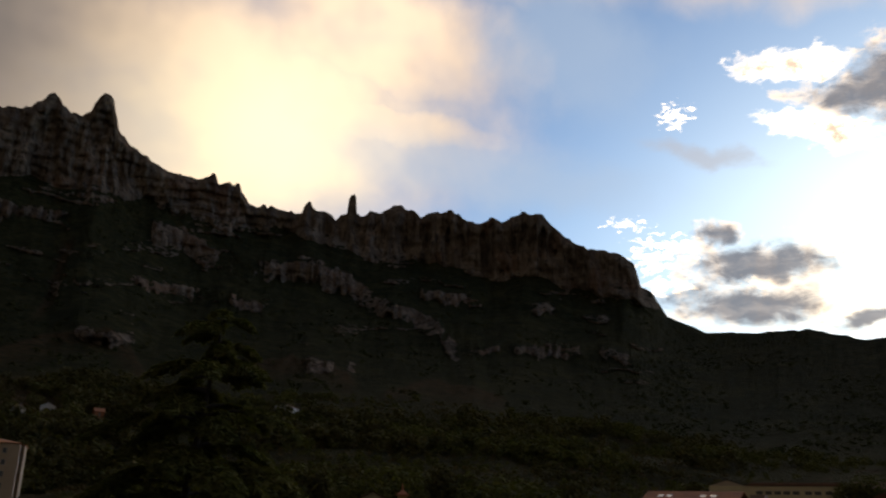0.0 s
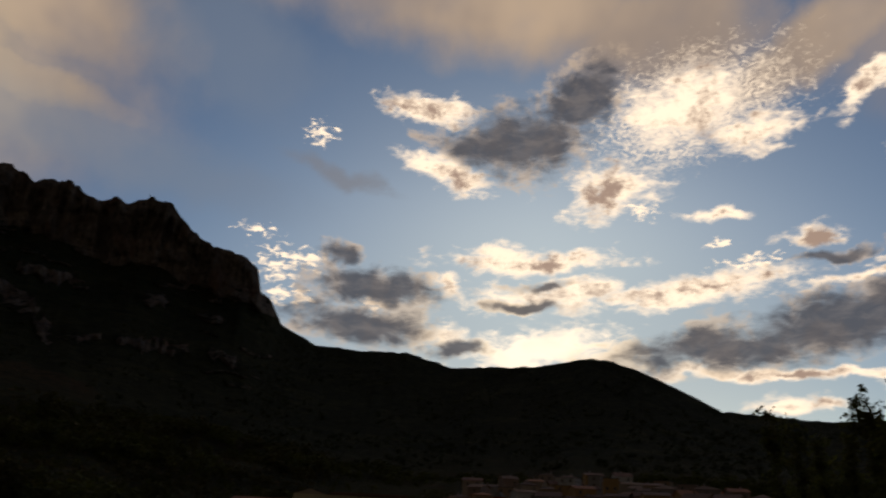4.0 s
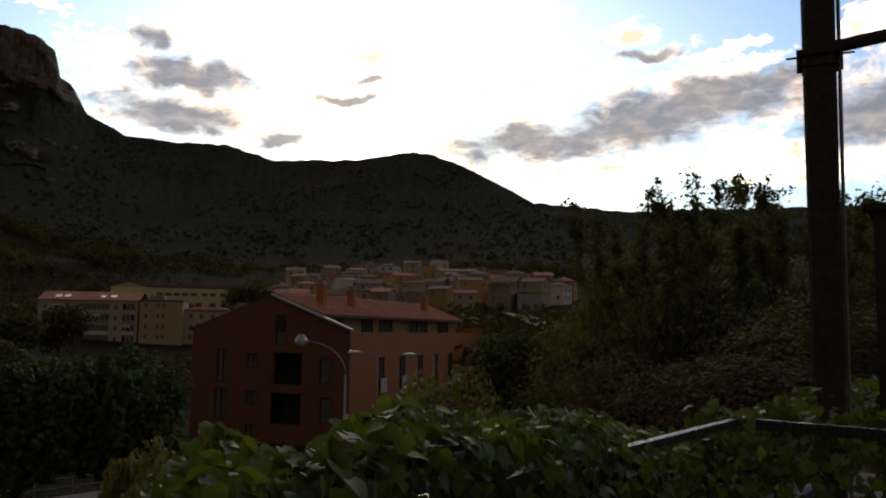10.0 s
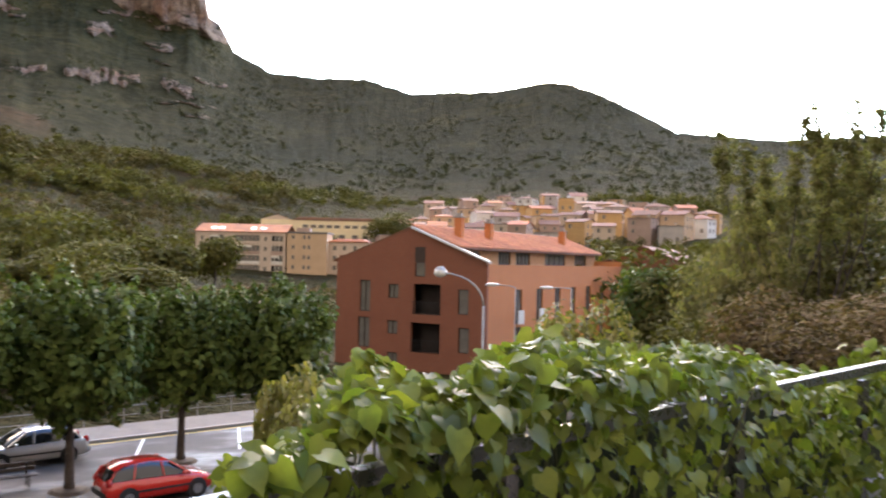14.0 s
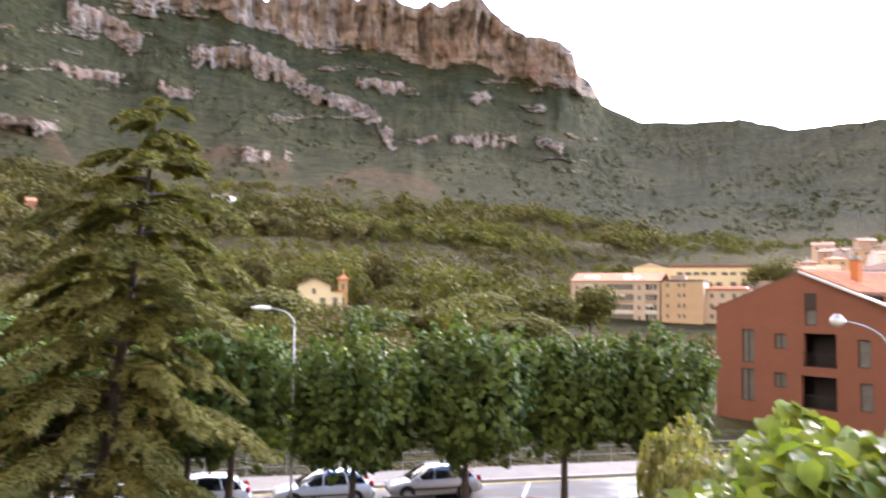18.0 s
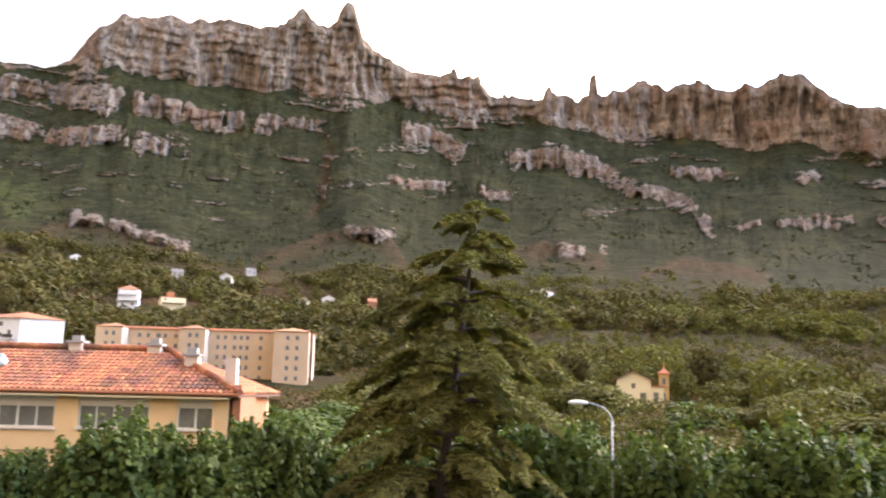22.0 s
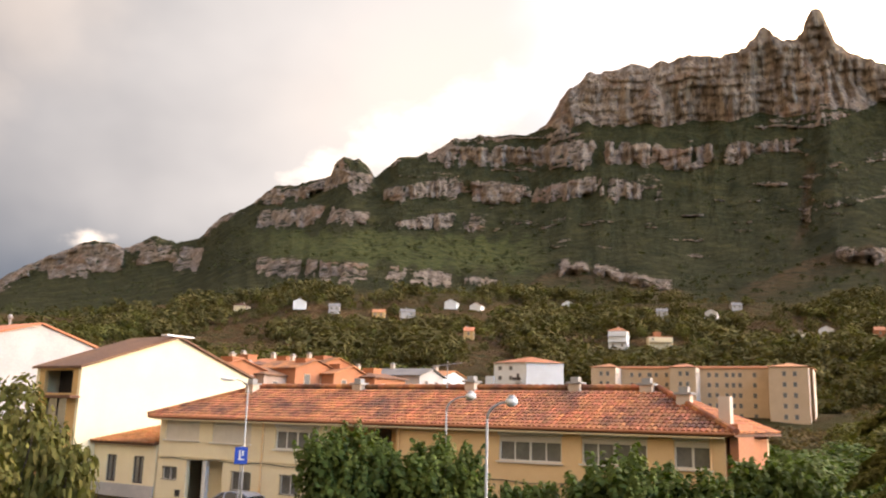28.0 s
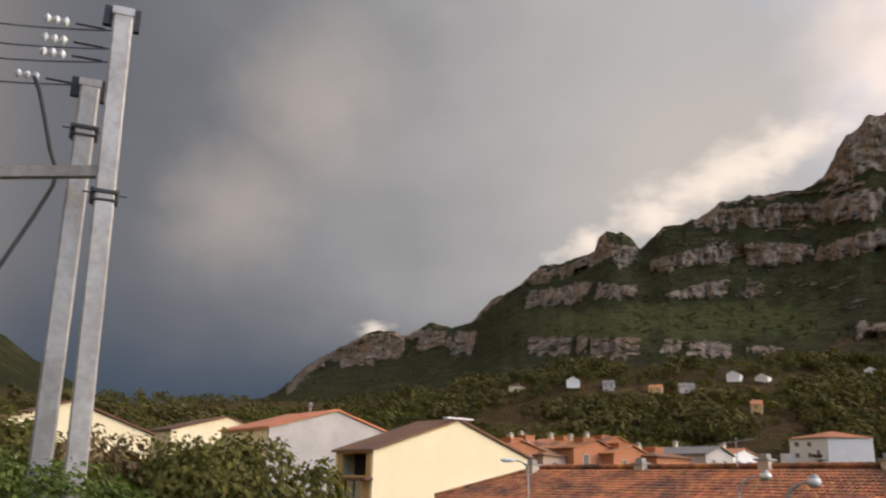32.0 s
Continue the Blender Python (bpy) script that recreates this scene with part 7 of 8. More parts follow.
for k, s in enumerate((13.5, 18.5, 23.5)):
    g = Geo()
    for d0 in (36.2,):
        p = [road_xy(s, d0), road_xy(s + 0.14, d0), road_xy(s + 2.3, d0 + 4.4), road_xy(s + 2.16, d0 + 4.4)]
        g.add([(x, y, float(near_ground(x, y)) + 0.007) for x, y in p], [(0, 1, 2, 3)])
    tagged(part("bay_line", g, M_ROADPAINT), "white parking bay line", "road marking", kind="structure")
for i, (x, y) in enumerate(ROW):
    g = Geo()
    z = float(near_ground(x, y))
    g.add([(x + math.cos(a) * q * (1 + 0.1 * math.sin(3 * a)), y + math.sin(a) * q, z + h) for q, h in ((0.75, 0.0), (0.6, 0.10), (0.25, 0.16)) for a in [k * math.pi / 6 for k in range(12)]],
          [(r * 12 + k, r * 12 + (k + 1) % 12, (r + 1) * 12 + (k + 1) % 12, (r + 1) * 12 + k) for r in range(2) for k in range(12)] + [tuple(range(24, 36))])
    tagged(part("tree_pit", g, M_SOIL), "round mound of soil at the tree's foot", "tree pit", "tree pits")


def bench(x, y, turn):
    root = thing("bench", pose(x, y, float(near_ground(x, y)), 0, 0, turn), "dark slatted bench on the wet car park", "bench", "benches")
    for k in range(3):
        part("seat_slat", Geo().box((0, -0.18 + 0.18 * k, 0.45), (2.3, 0.14, 0.04)), M_WOODSLAT, root)
    for k in range(2):
        part("back_slat", Geo().box((0, 0.30 + 0.03 * k, 0.62 + 0.2 * k), (2.3, 0.035, 0.14)), M_WOODSLAT, root)
    for sx in (-0.85, 0.85):
        part("leg", Geo().box((sx, -0.15, 0.21), (0.05, 0.06, 0.44)).box((sx, 0.25, 0.42), (0.05, 0.06, 0.86)), M_IRON, root)


bench(-4.7, 35.2, 13)
bench(0.0, 35.9, 13)


def fence():
    root = thing("pavement_fence", Matrix.Translation((0, 0, 0)), "low metal fence behind the far pavement", "fence")
    pts = [(s, far_kerb(s) + 3.0) for s in np.arange(-12, 34, 2.0)]
    prev = None
    for s, n in pts:
        x, y = road_xy(s, n)
        z = float(near_ground(x, y)) + 0.13
        part("post", Geo().tube([(x, y, z), (x, y, z + 1.0)], 0.03, 6), M_CONCRETE, root)
        if prev:
            for h in (0.5, 0.97):
                part("rail", Geo().tube([(prev[0], prev[1], prev[2] + h), (x, y, z + h)], 0.022, 5), M_CONCRETE, root)
        prev = (x, y, z)


fence()


# ---- cars ----
M_TYRE = material("tyre", (0.018, 0.018, 0.018), 0.85, (0.03, 0.028, 0.026), 6, 0.5)
M_RIM = material("alloy", (0.45, 0.45, 0.46), 0.3, (0.3, 0.3, 0.3), 8, 0.4, metal=0.8)
M_CARGLASS = material("car_glass", (0.012, 0.014, 0.016), 0.05, (0.02, 0.02, 0.02), 3, 0.4, spec=0.7)
M_TRIM = material("black_trim", (0.02, 0.02, 0.021), 0.6, (0.03, 0.03, 0.03), 5, 0.4)
M_LAMPRED = material("tail_lamp", (0.35, 0.012, 0.01), 0.15, (0.2, 0.01, 0.01), 5, 0.4, spec=0.6)
M_LAMPCLEAR = material("head_lamp", (0.55, 0.56, 0.58), 0.1, (0.4, 0.4, 0.42), 5, 0.4, spec=0.7)
M_PLATE = material("plate_white", (0.7, 0.7, 0.68), 0.5)
SIDE = [  # station along the car, sill, belt line, half width at belt
    (-2.05, 0.42, 0.62, 0.62), (-1.98, 0.30, 0.84, 0.76), (-1.75, 0.24, 0.93, 0.83), (-1.1, 0.22, 0.95, 0.86), (0.0, 0.22, 0.93, 0.87), (0.75, 0.22, 0.90, 0.86), (1.3, 0.22, 0.84, 0.84), (1.75, 0.24, 0.74, 0.79), (1.98, 0.28, 0.62, 0.70), (2.06, 0.36, 0.52, 0.58)]
CABIN = [(-1.93, 0.90, 0.92, 0.70, 0.70), (-1.72, 0.92, 1.25, 0.76, 0.60), (-1.35, 0.94, 1.42, 0.80, 0.60), (-0.4, 0.94, 1.47, 0.82, 0.60), (0.25, 0.92, 1.40, 0.82, 0.60), (0.75, 0.90, 1.12, 0.81, 0.66), (1.08, 0.88, 0.90, 0.79, 0.76)]


def car(x, y, turn, paint, label, boot=0.0):
    """A hatchback, nose towards +x. boot lengthens the tail."""
    root = thing("car", pose(x, y, float(near_ground(x, y)), 0, 0, turn), label, "car")
    g = Geo()
    for sx, lo, hi, w in SIDE:
        sx = sx - boot if sx < -1.5 else sx
        for a, h in ((-w * 0.92, lo), (-w, lo + 0.12), (-w * 1.02, (lo + hi) / 2), (-w * 0.97, hi - 0.05), (-w * 0.88, hi), (w * 0.88, hi), (w * 0.97, hi - 0.05), (w * 1.02, (lo + hi) / 2), (w, lo + 0.12), (w * 0.92, lo)):
            g.v.append((sx, a, h))
    m = 10
    for i in range(len(SIDE) - 1):
        g.f += [(i * m + k, i * m + (k + 1) % m, (i + 1) * m + (k + 1) % m, (i + 1) * m + k) for k in range(m)]
    g.f += [tuple(range(m))[::-1], tuple(range((len(SIDE) - 1) * m, len(SIDE) * m))]
    body = part("body", g, paint, root, smooth=True)
    c = Geo()
    for sx, lo, hi, wl, wh in CABIN:
        for a, h in ((-wl, lo), (-(wl + wh) / 2, (lo + hi) / 2), (-wh, hi), (wh, hi), ((wl + wh) / 2, (lo + hi) / 2), (wl, lo)):
            c.v.append((sx, a, h))
    for i in range(len(CABIN) - 1):
        c.f += [(i * 6 + k, i * 6 + k + 1, (i + 1) * 6 + k + 1, (i + 1) * 6 + k) for k in range(5)]
    c.f += [tuple(range(6))[::-1], tuple(range(len(CABIN) * 6 - 6, len(CABIN) * 6))]
    part("cabin_glass", c, M_CARGLASS, root, "dark tinted car glass", smooth=True)
    rf = Geo()
    for sx, lo, hi, wl, wh in CABIN[1:5]:
        rf.v += [(sx, -wh - 0.02, hi - 0.03), (sx, -wh * 0.9, hi + 0.025), (sx, wh * 0.9, hi + 0.025), (sx, wh + 0.02, hi - 0.03)]
    for i in range(3):
        rf.f += [(i * 4 + k, i * 4 + k + 1, i * 4 + 5 + k, i * 4 + 4 + k) for k in range(3)]
    part("roof", rf, paint, root, smooth=True)
    for s in (-1, 1):
        for (x0, z0), (x1, z1) in (((-1.72, 1.25), (-1.93, 0.92)), ((-0.98, 1.44), (-1.1, 0.94)), ((-0.05, 1.44), (0.0, 0.93)), ((0.25, 1.40), (1.0, 0.90))):
            y0 = 0.61 + (1.45 - z0) * 0.3
            part("pillar", Geo().tube([(x0, s * y0, z0), (x1, s * (0.82 if x1 > -1.5 else 0.74), z1)], 0.035, 5), paint, root)
        part("mirror", Geo().ball((0.72, s * 0.95, 0.98), 0.1, 6, 4, 0.7), paint, root)
        part("head_lamp", Geo().ball((1.86, s * 0.56, 0.62), 0.15, 8, 5, 0.5), M_LAMPCLEAR, root)
        part("tail_lamp", Geo().ball((-1.90 - boot, s * 0.66, 0.86), 0.14, 8, 5, 1.3), M_LAMPRED, root)
        part("side_trim", Geo().box((-0.1, s * 0.885, 0.52), (2.3, 0.03, 0.07)), M_TRIM, root)
        for wx in (-1.28 - boot * 0.5, 1.27):
            wh = part("wheel", Geo().tube([(wx, s * 0.70, 0.31), (wx, s * 0.72, 0.31), (wx, s * 0.88, 0.31), (wx, s * 0.90, 0.31)], [0.27, 0.31, 0.31, 0.27], 18), M_TYRE, root)
            rim = Geo().tube([(wx, s * 0.885, 0.31), (wx, s * 0.908, 0.31)], [0.20, 0.19], 14)
            part("rim", rim, M_RIM, wh)
            part("wheel_arch", Geo().tube([(wx, s * 0.60, 0.33), (wx, s * 0.882, 0.33)], 0.37, 18), M_TRIM, root)
    part("rear_bumper", Geo().box((-2.0 - boot, 0, 0.45), (0.14, 1.4, 0.2)), M_TRIM, root)
    part("front_grille", Geo().box((2.03, 0, 0.45), (0.06, 0.9, 0.12)), M_TRIM, root)
    part("number_plate", Geo().box((-2.075 - boot, 0, 0.62), (0.02, 0.5, 0.11)), M_PLATE, root)
    return root


def paint(name, c, rough=0.22):
    return material(name, c, rough, tuple(q * 0.85 for q in c), 2, 0.3, spec=0.6, coat=0.6)


P_RED, P_SILVER, P_WHITE, P_GREY = paint("red_paint", (0.55, 0.025, 0.015)), paint("silver_paint", (0.42, 0.42, 0.43), 0.3), paint("white_paint", (0.75, 0.75, 0.74)), paint("grey_paint", (0.5, 0.48, 0.45))
car(5.0, 32.9, 13.3, P_RED, "bright red hatchback parked by the tree row")
for x, y, p, lb in ((-9.2, 37.3, P_WHITE, "white car parked along the far kerb"), (-4.0, 38.6, P_WHITE, "white car parked behind the plane trees"), (0.9, 40.1, P_GREY, "pale grey car parked along the far kerb")):
    car(x, y, 193.3, p, lb, 0.25)
car(-7.0, 31.9, 13.3, paint("dark_paint", (0.035, 0.035, 0.04)), "dark car parked below the trees")
x, y = spot(64.1, 51.0)
car(x, y, 200.0, P_SILVER, "silver hatchback parked before the house row")


# ---- lamps, sign and power poles ----
M_LAMPPOST = material("lamp_post_paint", (0.36, 0.36, 0.33), 0.5, (0.26, 0.26, 0.24), 1.5, 0.6, 0.05, 10, metal=0.3)
M_GLOBE = material("lamp_globe", (0.78, 0.77, 0.72), 0.2, (0.65, 0.64, 0.6), 4, 0.3, spec=0.6)


def street_lamp(base, shoulder_z, head, r, globe=True, thick=0.05):
    """base and head: (bearing, height angle or None) seen from the terrace at distance r."""
    bx, by = spot(base, r)
    hx, hy = spot(head[0], r)
    hz = 9 + r * math.tan(radians(head[1]))
    z0 = ground(bx, by)
    root = thing("street_lamp", Matrix.Translation((bx, by, z0)), "pale metal street lamp with a curved arm beside the road", "street lamp", "street lamps")
    sz, d = shoulder_z - z0, Vector((hx - bx, hy - by, hz - z0))
    part("pole", Geo().tube([(0, 0, 0), (0, 0, sz * 0.25), (0, 0, sz)], [thick * 1.2, thick, thick * 0.8], 8), M_LAMPPOST, root, smooth=True)
    part("base_plate", Geo().tube([(0, 0, 0), (0, 0, 0.35)], [thick * 2.0, thick * 1.6], 8), M_LAMPPOST, root)
    pts = []
    for i in range(8):
        t = i / 7
        a = t * math.pi / 2
        pts.append((d.x * (1 - math.cos(a)) * 0.5 + d.x * 0.5 * t * t, d.y * (1 - math.cos(a)) * 0.5 + d.y * 0.5 * t * t, sz + (d.z - sz) * math.sin(a)))
    part("arm", Geo().tube(pts, [thick * 0.75] * 4 + [thick * 0.6] * 4, 8), M_LAMPPOST, root, smooth=True)
    if globe:
        head_ob = part("lamp_head", Geo().ball(tuple(d), 0.23, 12, 8, 0.75), M_GLOBE, root, "white globe", smooth=True)
        part("lamp_cap", Geo().tube([(d.x, d.y, d.z + 0.10), (d.x, d.y, d.z + 0.23)], [0.2, 0.08], 10), M_LAMPPOST, head_ob)
    else:
        u = Vector((d.x, d.y, 0)).normalized()
        h = Geo().tube([tuple(d - u * 0.15), tuple(d + u * 0.1), tuple(d + u * 0.45), tuple(d + u * 0.6)], [0.05, 0.10, 0.09, 0.04], 8)
        part("lamp_head", h, M_GLOBE, root, "flat white lamp head", smooth=True)
    return root


street_lamp(7.9, 8.0, (9.7, -0.55), 34.0, globe=False)
street_lamp(47.9, 9.0, (46.3, 1.15), 30.0, thick=0.06)
street_lamp(50.6, 9.3, (49.0, 1.45), 36.0)
street_lamp(-29.75, 7.4, (-26.8, -0.88), 30.0)
street_lamp(-31.9, 7.5, (-30.6, -1.6), 47.0, globe=False, thick=0.035)
street_lamp(-35.6, 7.5, (-34.2, -1.7), 50.0, globe=False, thick=0.035)
lp = street_lamp(63.6, 10.2, (64.6, 2.1), 44.0, globe=False, thick=0.05)

x, y = spot(63.75, 43.9)
z = ground(x, y)
sg = thing("road_sign", pose(x, y, z, 0, 0, 63.75), "square blue road sign with a white symbol on a post", "road sign")
part("post", Geo().tube([(0, 0, 0), (0, 0, 4.4)], 0.03, 6), M_LAMPPOST, sg)
pl = part("panel", Geo().box((0, -0.05, 3.9), (0.62, 0.03, 0.82)), material("sign_blue", (0.02, 0.08, 0.42), 0.4), sg)
part("symbol", Geo().box((-0.06, -0.07, 3.95), (0.09, 0.012, 0.42), 0).box((0.08, -0.07, 4.02), (0.09, 0.012, 0.26)).box((0.0, -0.07, 3.72), (0.3, 0.012, 0.06)), M_FRAME, pl)


def lean_pole(root, base, top, w0, w1, mat, name="pole"):
    """A square-section pole from base to top, with rolled edges and flanges."""
    b, t = Vector(base), Vector(top)
    g = Geo()
    turn = math.atan2(b.y, b.x)
    for p, w in ((b, w0), (t, w1)):
        for a, c in ((-1, -0.8), (-0.8, -1), (0.8, -1), (1, -0.8), (1, 0.8), (0.8, 1), (-0.8, 1), (-1, 0.8)):
            a, c = a * w / 2, c * w / 2
            g.v.append((p.x + a * math.cos(turn) - c * math.sin(turn), p.y + a * math.sin(turn) + c * math.cos(turn), p.z))
    g.f += [(k, (k + 1) % 8, 8 + (k + 1) % 8, 8 + k) for k in range(8)] + [tuple(range(8))[::-1], tuple(range(8, 16))]
    return part(name, g, mat, root)


def at_angle(az, el, r):
    x, y = spot(az, r)
    return Vector((x, y, 9 + r * math.tan(radians(el))))


def clamp(root, p, w, mat):
    g = Geo().box((p.x, p.y, p.z), (w * 1.18, w * 1.18, 0.05), math.degrees(math.atan2(p.y, p.x)))
    g.box((p.x, p.y, p.z - 0.12), (w * 1.12, w * 1.12, 0.03), math.degrees(math.atan2(p.y, p.x)))
    d = Vector((-p.y, p.x, 0)).normalized()
    for s in (-1, 1):
        q = p + d * s * w * 0.62
        g.tube([tuple(q - Vector((0, 0, 0.16))), tuple(q + Vector((0, 0, 0.08)))], 0.022, 5)
        g.tube([tuple(q), tuple(q + d * s * 0.12)], 0.012, 4)
    part("clamp", g, mat, root)


def insulator_string(root, a, b, mat):
    """A wire from a to b with a chain of glass discs near its start."""
    a, b = Vector(a), Vector(b)
    part("wire", Geo().tube([tuple(a.lerp(b, t) + Vector((0, 0, -0.25 * math.sin(math.pi * t)))) for t in [k / 10 for k in range(11)]], 0.012, 4), M_IRON, root)
    d = (b - a).normalized()
    for k in range(3):
        p = a + d * (0.62 + 0.12 * k)
        part("insulator", Geo().tube([tuple(p - d * 0.04), tuple(p), tuple(p + d * 0.05)], [0.03, 0.075, 0.02], 8), M_CERAMIC, root)
    part("shackle", Geo().tube([tuple(a + d * 0.1), tuple(a + d * 0.5)], 0.018, 5), M_IRON, root)


def power_poles_left():
    root = thing("double_power_pole", Matrix.Translation((0, 0, 0)), "pair of tall grey metal power poles joined by a cross arm", "power pole")
    p1, t1 = at_angle(91.45, -8, 12.0), at_angle(92.8, 28.8, 12.0)
    p2, t2 = at_angle(93.6, -8, 12.9), at_angle(94.2, 24.2, 12.9)
    p1.z, p2.z = ground(p1.x, p1.y) - 0.1, ground(p2.x, p2.y) - 0.1
    lean_pole(root, p1, t1, 0.27, 0.27, M_POLE)
    lean_pole(root, p2, t2, 0.30, 0.28, M_POLE)

    def on(p, t, el, r):
        z = 9 + r * math.tan(radians(el))
        return p.lerp(t, (z - p.z) / (t.z - p.z))
    clamp(root, on(p1, t1, 17.6, 12.0), 0.27, M_IRON)
    clamp(root, on(p2, t2, 21.3, 12.9), 0.29, M_IRON)
    for p, w in ((t1, 0.27), (t2, 0.28)):
        part("pole_cap", Geo().box((p.x, p.y, p.z - 0.05), (w * 1.1, w * 1.1, 0.12), 2), M_POLE, root)
        part("bracket", Geo().box((p.x, p.y - 0.2, p.z - 0.1), (0.1, 0.12, 0.3)).box((p.x, p.y + 0.2, p.z - 0.12), (0.1, 0.08, 0.34)), M_IRON, root)
    a, b = on(p1, t1, 17.9, 12.0), at_angle(101, 18.4, 13.2)
    dirn = (b - a)
    part("cross_arm", Geo().box(tuple((a + b) / 2), (dirn.length, 0.12, 0.16), math.degrees(math.atan2(dirn.y, dirn.x))), M_POLE, root)
    for el0, el1 in ((27.6, 26.9), (26.5, 25.8), (25.7, 24.8)):
        insulator_string(root, on(p1, t1, el0, 12.0) + Vector((0, -0.12, 0)), at_angle(112, el1 - 1, 13.0), M_IRON)
    insulator_string(root, on(p2, t2, 24.0, 12.9) + Vector((0, -0.12, 0)), at_angle(112, 22.8, 13.6), M_IRON)
    w = Geo().tube([tuple(at_angle(az, el, 12.9)) for az, el in ((97.6, 23.9), (97.2, 23.2), (96.6, 21.6), (96.0, 19.8), (95.4, 18.5), (95.5, 17.6), (96.3, 15.6), (97.7, 12.4), (99.5, 8.5))], 0.03, 6)
    part("cable", w, M_IRON, root, "thick black cable hanging down")


power_poles_left()


def power_pole_right():
    root = thing("power_pole", Matrix.Translation((0, 0, 0)), "dark rusty metal power pole with a side arm and wires", "power pole")
    b, t = at_angle(-60.4, -20, 9.0), at_angle(-60.35, 26.2, 9.0)
    b.z = ground(b.x, b.y) - 0.1
    lean_pole(root, b, t, 0.27, 0.32, M_POLEDARK)
    part("edge_flange", Geo().tube([(b.x + 0.07, b.y - 0.15, b.z), (t.x + 0.08, t.y - 0.17, t.z)], 0.02, 4), M_POLE, root)
    part("pole_cap", Geo().box((t.x, t.y, t.z), (0.4, 0.4, 0.12), 30).box((t.x, t.y, t.z + 0.1), (0.3, 0.3, 0.08), 30), M_POLEDARK, root)
    clamp(root, at_angle(-60.4, 17.0, 9.0), 0.31, M_POLEDARK)
    a, e = at_angle(-61.2, 17.4, 9.0), at_angle(-78, 18.6, 9.6)
    part("arm", Geo().tube([tuple(a), tuple(a.lerp(e, 0.5)), tuple(e)], 0.07, 8), M_POLEDARK, root)
    for el0, el1 in ((25.9, 25.4), (25.2, 20.5)):
        p, q = at_angle(-61.2, el0, 9.0), at_angle(-85, el1, 11.0)
        insulator_string(root, p, q, M_IRON)
    part("step_bolt", Geo().tube([tuple(at_angle(-59.2, 25.3, 9.0)), tuple(at_angle(-58.9, 25.4, 9.0))], 0.015, 4), M_IRON, root)


power_pole_right()
bx, by = spot(-65.0, 9.5)
bz = ground(bx, by)
cab = thing("switch_cabinet", Matrix.Translation((bx, by, bz)), "tall dark metal cabinet beside the power pole", "cabinet")
part("body", Geo().box((0, 0, (10.2 - bz) / 2), (0.75, 0.6, 10.2 - bz), 25), M_POLEDARK, cab)
part("lid", Geo().box((0, 0, 10.2 - bz + 0.03), (0.85, 0.7, 0.06), 25), M_POLEDARK, cab)

# iron cross-topped mast on the crest
m0 = at_angle(-3.2, 19.5, 2040)
mast = thing("summit_mast", Matrix.Translation(m0), "thin lattice mast on the mountain crest", "mast")
part("pole", Geo().tube([(0, 0, -10), (0, 0, 32)], [1.2, 0.6], 6), M_IRON, mast)
part("cross_arm", Geo().tube([(-5, 0, 14), (5, 0, 14)], 0.6, 5), M_IRON, mast)


def tv_antenna(az, r, z0, z1):
    """A roof aerial: mast, slanting boom and its short rods."""
    x, y = spot(az, r)
    root = thing("tv_antenna", pose(x, y, z0, 0, 0, az + 20), "thin grey television aerial on the tiled roof", "antenna")
    h = z1 - z0
    part("mast", Geo().tube([(0, 0, 0), (0, 0, h)], 0.025, 6), M_POLE, root)
    part("boom", Geo().tube([(-0.9, 0, h - 0.35), (0.9, 0, h - 0.05)], 0.018, 5), M_POLE, root)
    for k in range(8):
        f = -0.85 + 1.7 * k / 7
        part("rod", Geo().tube([(f, -0.32 + 0.02 * k, h - 0.2 + f * 0.167), (f, 0.32 - 0.02 * k, h - 0.2 + f * 0.167)], 0.008, 4), M_POLE, root)


tv_antenna(50.6, 47.5, 10.6, 12.1)
# ---- flats, villa, village and houses on the hill ----
def block_window_mesh(w, h, dark=True):
    def build():
        g = Geo()
        g.box((w / 2, 0.10, h / 2), (w, 0.04, h))
        return g.mesh("pane", M_GLASS)
    return cached(("bw", w, h, dark), build)


def flat_windows(parent, at, rows):
    """Windows with frames set into a wall plane; rows: (x, z, w, h)."""
    for x, z, w, h in rows:
        win = part("window", cached(("bf", w, h), lambda: Geo().box((w / 2, -0.02, -0.05), (w + 0.12, 0.1, 0.08)).box((w / 2, -0.02, h + 0.05), (w + 0.12, 0.1, 0.07)).box((-0.04, -0.02, h / 2), (0.07, 0.1, h)).box((w + 0.04, -0.02, h / 2), (0.07, 0.1, h)).mesh("window", M_BLOCKSIDE)), None, parent, at=at @ Matrix.Translation((x, 0, z)))
        part("pane", cached(("bp", w, h), lambda: Geo().box((w / 2, -0.005, h / 2), (w, 0.05, h)).mesh("pane", M_GLASS)), None, win)


